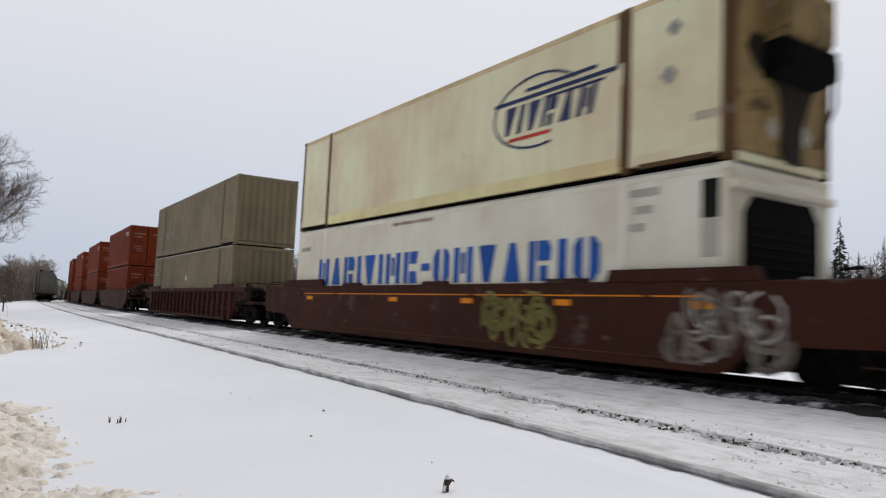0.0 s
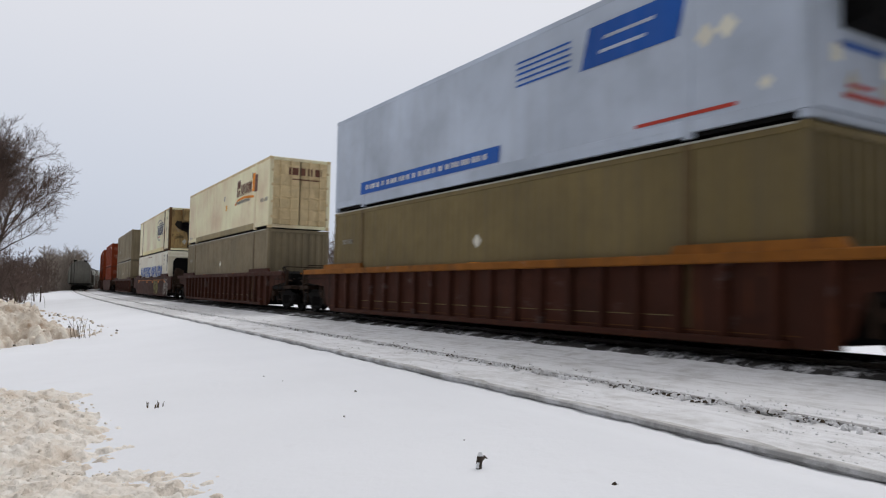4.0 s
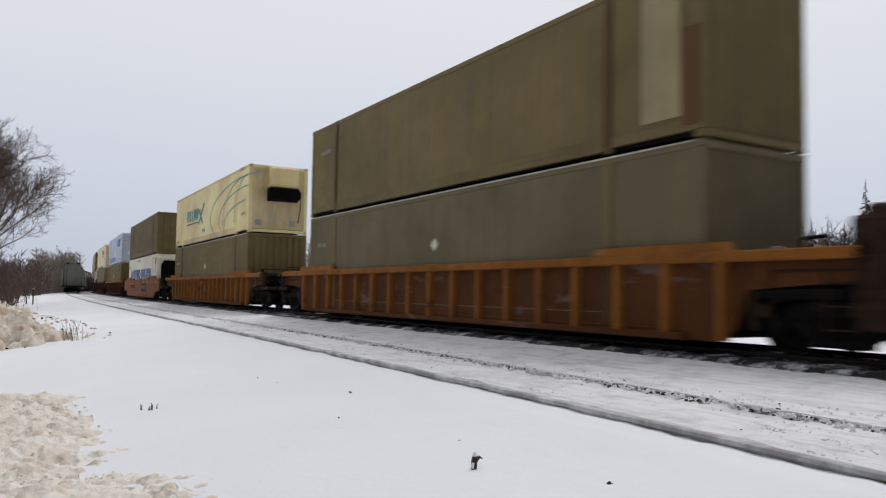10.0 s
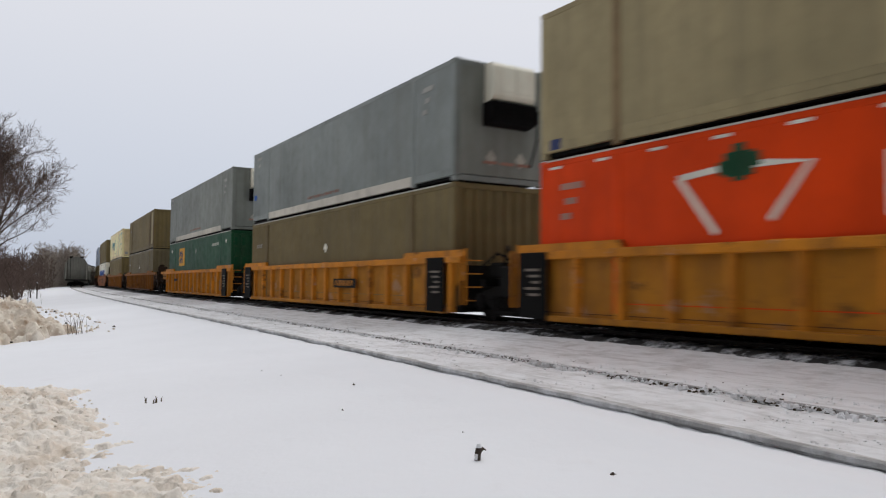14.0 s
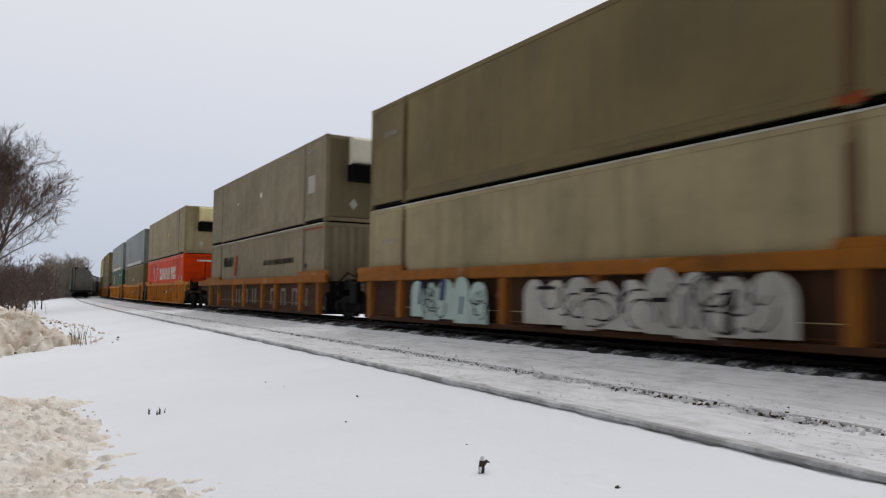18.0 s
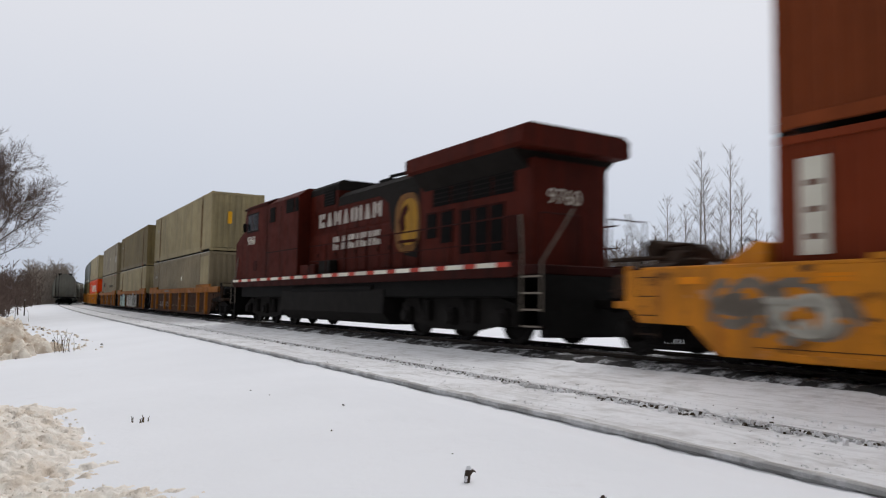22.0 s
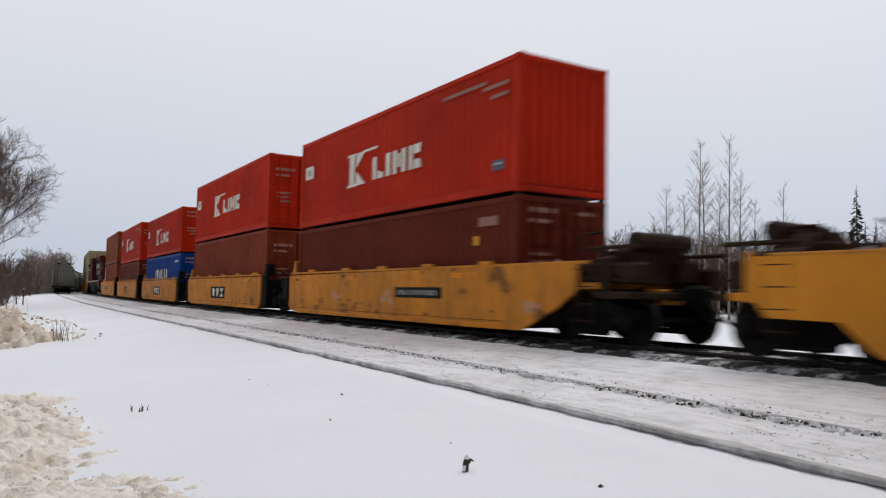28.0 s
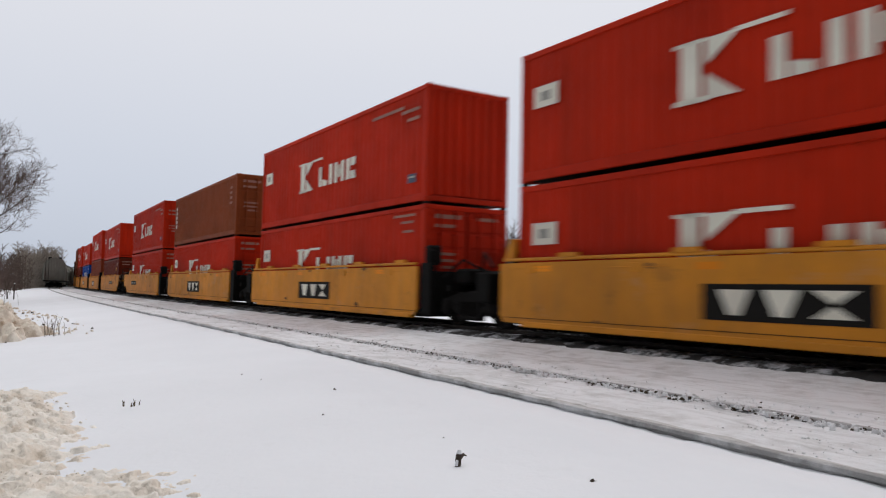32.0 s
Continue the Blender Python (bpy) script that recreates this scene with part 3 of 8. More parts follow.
def wheelset_mesh():
    sh = Shape()
    for y in (-0.75, 0.75):
        g = 1 if y > 0 else -1
        n = 26
        prof = [(0.425, -0.06), (0.425, 0.055), (0.40, 0.06), (0.36, 0.045), (0.33, 0.0), (0.18, -0.02), (0.14, 0.05), (0.06, 0.06)]
        base = len(sh.v)
        for k in range(n):
            a = 2 * math.pi * k / n
            for r, w in prof:
                sh.v.append((r * math.cos(a), y + g * w, r * math.sin(a)))
        m = len(prof)
        for k in range(n):
            for j in range(m - 1):
                a, b = base + k * m + j, base + ((k + 1) % n) * m + j
                sh.f.append((a, b, b + 1, a + 1))
        sh.f.append(tuple(base + k * m for k in range(n)))
        sh.f.append(tuple(base + k * m + m - 1 for k in range(n - 1, -1, -1)))
    sh.disc(0, -1.0, 1.0, 0, 0.08, 10)
    return sh


def sideframe_mesh():
    sh = Shape()
    poly = [(-1.12, 0.44), (-1.12, 0.60), (-0.72, 0.68), (-0.42, 0.76), (0.42, 0.76), (0.72, 0.68), (1.12, 0.60), (1.12, 0.44), (0.70, 0.46), (0.40, 0.18), (-0.40, 0.18), (-0.70, 0.46)]
    sh.prism(poly[:8] + [(0.72, 0.46), (0.40, 0.56), (-0.40, 0.56), (-0.72, 0.46)], -0.07, 0.07)
    sh.prism([(-0.78, 0.48), (-0.60, 0.52), (-0.28, 0.26), (-0.34, 0.16)], -0.065, 0.065)
    sh.prism([(0.78, 0.48), (0.60, 0.52), (0.28, 0.26), (0.34, 0.16)], -0.065, 0.065)
    sh.block(-0.42, 0.42, -0.09, 0.09, 0.15, 0.25, 0.03)
    sh.block(-0.48, -0.34, -0.08, 0.08, 0.24, 0.60, 0.02)
    sh.block(0.34, 0.48, -0.08, 0.08, 0.24, 0.60, 0.02)
    return sh


def journal_mesh():
    sh = Shape()
    n, prof = 12, [(0.19, -0.12), (0.19, 0.10), (0.15, 0.14), (0.10, 0.17)]
    for k in range(n):
        t = 2 * math.pi * k / n
        sh.v += [(r * math.cos(t), w, r * math.sin(t)) for r, w in prof]
    m = len(prof)
    sh.f = [(k * m + j, ((k + 1) % n) * m + j, ((k + 1) % n) * m + j + 1, k * m + j + 1) for k in range(n) for j in range(m - 1)]
    sh.f += [tuple(k * m for k in range(n)), tuple(k * m + m - 1 for k in range(n - 1, -1, -1))]
    return sh


def scaled(sh, k):
    sh.v = [(x * k, y, z * k) for x, y, z in sh.v]
    return sh


def build_truck(parent, x):
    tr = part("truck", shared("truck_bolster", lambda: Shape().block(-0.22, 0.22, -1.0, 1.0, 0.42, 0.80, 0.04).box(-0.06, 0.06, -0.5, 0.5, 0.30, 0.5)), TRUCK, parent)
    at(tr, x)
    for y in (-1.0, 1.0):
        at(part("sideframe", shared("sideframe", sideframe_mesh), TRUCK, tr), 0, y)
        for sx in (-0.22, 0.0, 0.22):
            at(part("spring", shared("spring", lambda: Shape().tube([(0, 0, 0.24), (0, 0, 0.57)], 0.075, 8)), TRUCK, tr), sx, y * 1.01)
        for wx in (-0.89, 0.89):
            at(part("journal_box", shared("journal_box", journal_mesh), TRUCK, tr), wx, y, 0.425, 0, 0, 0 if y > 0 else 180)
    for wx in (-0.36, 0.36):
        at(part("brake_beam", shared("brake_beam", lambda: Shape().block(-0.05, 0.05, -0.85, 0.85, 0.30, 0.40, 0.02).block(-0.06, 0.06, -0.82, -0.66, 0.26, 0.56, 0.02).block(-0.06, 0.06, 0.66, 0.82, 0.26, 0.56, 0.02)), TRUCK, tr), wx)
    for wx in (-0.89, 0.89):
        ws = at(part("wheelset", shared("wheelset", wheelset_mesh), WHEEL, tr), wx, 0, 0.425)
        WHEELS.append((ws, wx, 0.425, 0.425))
    return tr


def coupler_mesh():
    sh = Shape()
    sh.block(-0.9, 0.25, -0.09, 0.09, 0.78, 0.98, 0.03)
    sh.block(0.15, 0.52, -0.17, 0.15, 0.72, 1.05, 0.06)
    sh.prism([(0.45, 0.78), (0.58, 0.85), (0.58, 0.95), (0.45, 1.0)], 0.02, 0.14)
    sh.tube([(0.0, 0.25, 0.75), (0.25, 0.30, 0.45), (0.5, 0.28, 0.40), (0.72, 0.22, 0.52)], 0.025, 6)
    return sh


def bars(spec, y, thick=0.006, slant=0.0):
    """Flat bars (d0, d1, z0, z1) on the side plane y; slant leans them along x."""
    sh = Shape()
    for x0, x1, z0, z1 in spec:
        k = slant * (z1 - z0)
        sh.prism([(x0, z0), (x1, z0), (x1 - k, z1), (x0 - k, z1)], y, y + thick)
    return sh


def bar_list(spec, y, thick=0.006, slant=0.0):
    return [bars([s], y, thick, slant) for s in spec]


def word_bars(x0, x1, z0, z1, cells, weight=0.26):
    """A word drawn as bars: each cell is one character's strokes. x runs from x0 (start) to x1 (end)."""
    out, n = [], len(cells)
    step = (x1 - x0) / n
    for i, c in enumerate(cells):
        a = x0 + step * i
        w = step * 0.82
        t = w * weight
        if c == " ":
            continue
        if c == "1":
            out.append((a + w * 0.35, a + w * 0.35 + t, z0, z1))
        elif c == "2":
            out += [(a, a + t, z0, z1), (a + w - t, a + w, z0, z1)]
        elif c == "3":
            out += [(a, a + t, z0, z1), (a + w * 0.5 - t / 2, a + w * 0.5 + t / 2, z0 + (z1 - z0) * 0.25, z1 - (z1 - z0) * 0.1), (a + w - t, a + w, z0, z1)]
        elif c == "=":
            hz = z1 - z0
            out += [(a, a + t, z0, z1), (a + w * 0.55, a + w * 0.55 + t, z0, z0 + hz * 0.72)]
        elif c == "[":
            hz = z1 - z0
            out += [(a, a + t, z0, z1), (a + w - t, a + w, z0, z1), (a + t, a + w - t, z1 - hz * 0.17, z1)]
        elif c == "-":
            hz = z1 - z0
            out.append((a + w * 0.15, a + w * 0.75, z0 + hz * 0.38, z0 + hz * 0.58))
    return [(min(a, b), max(a, b), c, d) for a, b, c, d in out]


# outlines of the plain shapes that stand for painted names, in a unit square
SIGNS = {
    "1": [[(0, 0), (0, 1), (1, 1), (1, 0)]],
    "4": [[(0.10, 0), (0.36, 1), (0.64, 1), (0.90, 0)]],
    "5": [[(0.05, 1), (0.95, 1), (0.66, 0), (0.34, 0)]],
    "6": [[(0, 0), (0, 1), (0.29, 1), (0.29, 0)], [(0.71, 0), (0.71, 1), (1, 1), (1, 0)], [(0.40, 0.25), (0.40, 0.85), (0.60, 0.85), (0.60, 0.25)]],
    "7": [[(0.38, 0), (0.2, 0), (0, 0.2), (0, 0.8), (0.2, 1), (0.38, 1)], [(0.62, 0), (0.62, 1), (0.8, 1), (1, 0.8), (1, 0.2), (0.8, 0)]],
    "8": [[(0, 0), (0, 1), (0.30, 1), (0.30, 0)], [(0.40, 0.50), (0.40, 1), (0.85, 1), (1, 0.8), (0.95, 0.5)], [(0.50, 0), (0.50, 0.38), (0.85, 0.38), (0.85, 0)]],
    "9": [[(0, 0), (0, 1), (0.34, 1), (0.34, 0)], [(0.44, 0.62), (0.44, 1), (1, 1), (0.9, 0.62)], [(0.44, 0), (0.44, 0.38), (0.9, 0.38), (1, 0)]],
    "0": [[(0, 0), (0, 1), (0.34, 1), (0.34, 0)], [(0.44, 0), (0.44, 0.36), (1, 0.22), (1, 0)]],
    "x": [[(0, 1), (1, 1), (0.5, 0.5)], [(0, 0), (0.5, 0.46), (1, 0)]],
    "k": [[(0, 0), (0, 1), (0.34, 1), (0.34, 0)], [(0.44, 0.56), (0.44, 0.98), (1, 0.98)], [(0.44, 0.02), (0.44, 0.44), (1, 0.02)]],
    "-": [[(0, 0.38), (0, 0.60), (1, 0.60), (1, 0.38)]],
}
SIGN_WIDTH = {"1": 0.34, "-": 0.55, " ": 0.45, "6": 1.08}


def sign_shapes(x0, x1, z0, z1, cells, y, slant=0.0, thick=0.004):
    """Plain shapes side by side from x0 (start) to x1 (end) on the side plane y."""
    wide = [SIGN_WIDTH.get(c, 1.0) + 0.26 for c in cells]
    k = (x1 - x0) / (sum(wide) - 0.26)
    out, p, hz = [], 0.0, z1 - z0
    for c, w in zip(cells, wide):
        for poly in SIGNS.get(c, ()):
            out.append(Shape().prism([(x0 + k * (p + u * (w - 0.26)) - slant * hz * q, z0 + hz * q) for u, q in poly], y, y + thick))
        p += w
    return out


def panel_mesh(L, H, pitch, depth):
    """A corrugated side sheet on the outer plane y = 0, its troughs going in."""
    sh = Shape()
    n = max(1, round(L / pitch))
    p = L / n
    pts = []
    for i in range(n):
        x = -L / 2 + i * p
        pts += [(x, 0), (x + p * 0.36, 0), (x + p * 0.5, -depth), (x + p * 0.86, -depth)]
    pts.append((L / 2, 0))
    m = len(pts)
    sh.v = [(x, y, 0) for x, y in pts] + [(x, y, H) for x, y in pts] + [(-L / 2, -depth - 0.03, 0), (L / 2, -depth - 0.03, 0), (-L / 2, -depth - 0.03, H), (L / 2, -depth - 0.03, H)]
    sh.f = [(i, i + 1, m + i + 1, m + i) for i in range(m - 1)] + [(2 * m, 2 * m + 2, 2 * m + 3, 2 * m + 1), (0, m, 2 * m + 2, 2 * m), (m - 1, 2 * m + 1, 2 * m + 3, 2 * m - 1)]
    return sh


def container(spec, base, label, group=""):
    """A freight container, its long axis along x, its front at +x, its base at z = 0."""
    L, H, W = spec["L"], spec["H"], spec.get("W", 2.59 if spec["L"] > 14 else 2.44)
    mat, style = spec["mat"], spec.get("side", "fine")
    post = spec.get("post", POST_OF.get(mat, mat))
    a, w = L / 2, W / 2
    root = thing("container", label, "container", group)
    r = 0.11
    pitch, depth = {"fine": (0.24, 0.010), "smooth": (1.22, 0.004), "iso": (0.276, 0.026)}[style]
    inset = {"fine": 0.012, "smooth": 0.006, "iso": 0.02}[style]
    sl = L - 0.3
    key = ("side_panel", L, H, style)
    for y, turn in ((w - inset, 0), (-w + inset, 180)):
        at(part("side_panel", shared(key, lambda: panel_mesh(sl, H - 0.30, pitch, depth)), mat, root), 0, y, 0.18, 0, 0, turn)
    for y in (-1, 1):
        at(part("top_rail", shared(("top_rail", L), lambda: Shape().block(-a + 0.12, a - 0.12, -0.045, 0.045, -0.12, 0, 0.012)), spec.get("top", mat), root), 0, y * (w - 0.045), H - 0.012)
        if L > 14:
            at(part("bottom_rail", shared(("bottom_rail", L), lambda: Shape().block(-a + 2.16, a - 2.16, -0.045, 0.045, 0.075, 0.33, 0.012).box(-a + 2.2, a - 2.2, -0.05, 0.05, 0.20, 0.215)), spec.get("rail", mat), root), 0, y * (w - 0.043))
            for x in (-1, 1):
                at(part("bottom_rail", shared("rail_end", lambda: Shape().block(-0.92, 0.92, -0.045, 0.045, 0.12, 0.30, 0.012)), mat, root), x * (a - 1.04), y * (w - 0.043))
        else:
            at(part("bottom_rail", shared(("bottom_rail", L), lambda: Shape().block(-a + 0.12, a - 0.12, -0.045, 0.045, 0.03, 0.21, 0.012)), spec.get("rail", mat), root), 0, y * (w - 0.043))
        for x in (-1, 1):
            at(part("corner_post", shared(("corner_post", H), lambda: Shape().block(-0.08, 0.08, -0.08, 0.08, 0.12, H - 0.12, 0.015)), spec.get("corner", mat), root), x * (a - 0.08), y * (w - 0.08))
            for z in (0, H - 0.118):
                at(part("corner_casting", shared("corner_casting", lambda: Shape().block(-0.089, 0.089, -0.081, 0.081, 0, 0.118, 0.012)), spec.get("cast", mat), root), x * (a - 0.087), y * (w - 0.079), z)
    # pale strip painted along the top rails for the light their edge catches
    if spec.get("frost"):
        for y in (-1, 1):
            at(part("frost_edge", shared(("frost_edge", L), lambda: Shape().block(-a + 0.2, a - 0.2, -0.035, 0.012, -0.022, 0.010, 0.004)), M_LIT_EDGE, root, "thin line of frost along the top edge"), 0, y * w if y > 0 else -w + 0.02, H - 0.012)
    at(part("roof_sheet", shared(("roof_sheet", L, W), lambda: Shape().block(-a + 0.1, a - 0.1, -w + 0.06, w - 0.06, -0.05, 0, 0.01)), spec.get("roof", mat), root), 0, 0, H - 0.008)
    part("floor_frame", shared(("floor_frame", L, W), lambda: Shape().box(-a + 0.1, a - 0.1, -w + 0.09, w - 0.09, 0.05, 0.17)), DARK, root)
    if L > 14:
        for x in (-1, 1):
            for y in (-1, 1):
                at(part("lifting_post", shared(("lifting_post", H), lambda: Shape().block(-0.09, 0.09, -0.05, 0.05, 0.02, H - 0.005, 0.012)), post, root), x * (a - 2.05), y * (w - 0.045))
    # front wall, and the wall or doors at the rear
    at(part("end_wall", shared(("end_wall", W, H, "ribbed"), lambda: panel_mesh(W - 0.3, H - 0.30, 0.27, 0.035)), mat, root), a - 0.02, 0, 0.18, 0, 0, -90)
    for z in (0.02, H - 0.14):
        for x in (-1, 1):
            at(part("end_sill", shared(("end_sill", W), lambda: Shape().block(-0.05, 0.05, -w + 0.14, w - 0.14, 0, 0.13, 0.012)), mat, root), x * (a - 0.055), 0, z)
    end = spec.get("end", "ribbed")
    ecol = spec.get("endmat", mat)
    if end == "ribbed":
        at(part("end_wall", shared(("end_wall", W, H, "ribbed"), lambda: panel_mesh(W - 0.3, H - 0.30, 0.27, 0.035)), ecol, root), -a + 0.02, 0, 0.18, 0, 0, 90)
    elif end == "doors":
        for y in (-1, 1):
            dr = at(part("door", shared(("door", W, H), lambda: door_leaf(W / 2 - 0.12, H - 0.3)), ecol, root), -a + 0.03, y * (W / 4 - 0.035), 0.16)
            for k in range(5):
                z = 0.15 + (H - 0.6) * k / 5
                at(part("door_panel", shared(("door_panel", W, H), lambda: Shape().block(-0.02, 0.01, -W / 4 + 0.12, W / 4 - 0.12, 0.06, (H - 0.6) / 5 - 0.02, 0.015)), ecol, dr), 0, 0, z)
            for q in (-0.22, 0.22):
                at(part("locking_bar", shared(("locking_bar", H), lambda: lock_bar(H - 0.3)), ecol, dr), -0.055, q)
            for z in (0.3, 0.9, 1.6, 2.2):
                at(part("hinge", shared("hinge", lambda: Shape().block(-0.03, 0.01, -0.05, 0.05, -0.05, 0.05, 0.01)), ecol, dr), -0.02, y * (W / 4 - 0.10), z)
    else:
        at(part("end_wall", shared(("end_wall", W, H, "flat"), lambda: Shape().block(0, 0.05, -w + 0.15, w - 0.15, 0, H - 0.3, 0.01)), ecol, root), -a + 0.01, 0, 0.17)
        if end == "reefer_low":
            at(part("machinery_grille", Shape().prism([(-0.95, 0.5), (0.95, 0.5), (0.95, 2.2), (0.75, 2.45), (-0.75, 2.45), (-0.95, 2.2)], -0.02, 0.012, "x"), BLACK_GRILLE, root, "black opening of the cooling machinery"), -a)
            for k in range(10):
                at(part("grille_slat", shared("grille_slat", lambda: Shape().box(-0.03, -0.015, -0.85, 0.85, 0, 0.03)), DARK, root), -a, 0, 0.65 + 0.15 * k)
            part("side_recess", Shape().block(-a + 0.17, -a + 0.48, w - 0.02, w + 0.006, 2.1, 2.68, 0.01), M_BLACK, root, "dark recessed side grille")
            part("side_hatch", Shape().block(-a + 0.17, -a + 0.48, w - 0.02, w + 0.005, 1.52, 2.09, 0.01), M_DIM, root)
            part("end_frame", Shape().block(-a - 0.10, -a + 0.02, -w, w, 2.50, 2.64, 0.03), mat, root)
            part("end_frame", Shape().block(-a - 0.10, -a + 0.02, -w, w, 0.2, 0.42, 0.03), mat, root)
        if end == "reefer":
            unit = part("cooling_unit", reefer_shell(), spec.get("unit", WHITE), root, "white housing of the cooling unit")
            unit.matrix_basis = pose(-a + 0.01, -0.14, H - 1.55) @ Matrix.Diagonal((1.0, 0.76, 1.0, 1.0))
            part("condenser_grille", reefer_grille(), BLACK_GRILLE, unit, "black condenser grille")
            part("fuel_pipe", Shape().tube([(-0.30, -0.86, 0.2), (-0.34, -0.95, 0.2), (-0.34, -0.95, -0.25), (-0.05, -0.95, -0.9)], 0.03, 6), BLACK_GRILLE, unit)
            part("warning_plate", Shape().prism([(0.55, -0.95), (0.75, -0.75), (0.55, -0.55), (0.35, -0.75)], -0.012, -0.004, "x"), M_DIM, unit)
            part("warning_plate", Shape().prism([(-0.60, -0.95), (-0.40, -0.75), (-0.60, -0.55), (-0.80, -0.75)], -0.012, -0.004, "x"), M_DIM, unit)
    put_marks(spec.get("marks", ()), a, w, base, root)
    return root


def put_marks(marks, a, y, base, root):
    """Each stroke of a painted mark becomes a part."""
    for nm, m, make, *lab in marks:
        made = make(a, y, base)
        for sh in made if isinstance(made, list) else [made]:
            part(nm, sh, m, root, lab[0] if lab else "")


def door_leaf(wd, h):
    return Shape().block(0, 0.05, -wd / 2, wd / 2, 0, h, 0.01)


def lock_bar(h):
    sh = Shape().tube([(0, 0, -0.03), (0, 0, h + 0.03)], 0.021, 8)
    for z in (0.05, h * 0.4, h * 0.75, h - 0.05):
        sh.block(-0.03, 0.05, -0.05, 0.05, z - 0.03, z + 0.03, 0.008)
    sh.block(-0.05, -0.02, -0.02, 0.26, h * 0.42, h * 0.42 + 0.05, 0.01)
    return sh


def reefer_shell():
    sh = Shape()
    sh.prism([(0, 0.55), (-0.34, 0.60), (-0.40, 0.70), (-0.40, 1.38), (-0.30, 1.48), (0, 1.50)], -0.80, 0.80)
    sh.block(-0.415, -0.39, -0.62, -0.05, 0.78, 1.30, 0.01)
    sh.block(-0.415, -0.39, 0.05, 0.62, 0.78, 1.30, 0.01)
    return sh


def reefer_grille():
    sh = Shape()
    sh.prism([(0, 0.0), (-0.30, 0.06), (-0.42, 0.20), (-0.42, 0.54), (0, 0.54)], -0.86, 0.86)
    for i in range(9):
        z = 0.10 + i * 0.048
        sh.box(-0.435, -0.41, -0.80, 0.80, z, z + 0.018)
    sh.block(-0.40, -0.05, -0.98, -0.86, 0.12, 0.46, 0.03)
    return sh


# ---- well wagons ----
def well_side_poly(a, inner_f, inner_r, smooth_ends):
    """Outline of a side plate in (x, z); each end is either an inner (articulated) or an outer (coupled) one."""
    def end(sg, inner):
        if inner:
            q = (0.36 if sg > 0 else -0.05) if smooth_ends else 0.50
            pts = [(a + q - 0.12, 0.20), (a + q, 0.34), (a + q, 1.36)] if smooth_ends else [(a - 0.22, 0.15), (a - 0.04, 0.30), (a + 0.06, 0.72), (a + 0.22, 0.88), (a + q, 0.92), (a + q, 1.36)]
        elif smooth_ends:
            if a > 7:
                pts = [(a - 0.10, 0.14), (a + 0.08, 0.18), (a + 0.45, 0.54), (a + 1.00, 0.58), (a + 2.40, 0.62), (a + 2.40, 1.42)]
            elif sg < 0:
                pts = [(a + 0.28, 0.14), (a + 0.42, 0.18), (a + 1.40, 0.60), (a + 1.98, 0.95), (a + 1.98, 1.42)]
            else:
                pts = [(a + 0.75, 0.14), (a + 0.92, 0.22), (a + 1.30, 0.56), (a + 2.30, 0.58), (a + 2.60, 0.95), (a + 2.60, 1.42)]
        else:
            pts = [(a + 0.20, 0.14), (a + 0.55, 0.34), (a + 0.75, 0.90), (a + 2.30, 1.02), (a + 2.30, 1.40)]
        return [(sg * x, z) for x, z in pts]
    return end(1, inner_f) + end(-1, inner_r)[::-1]


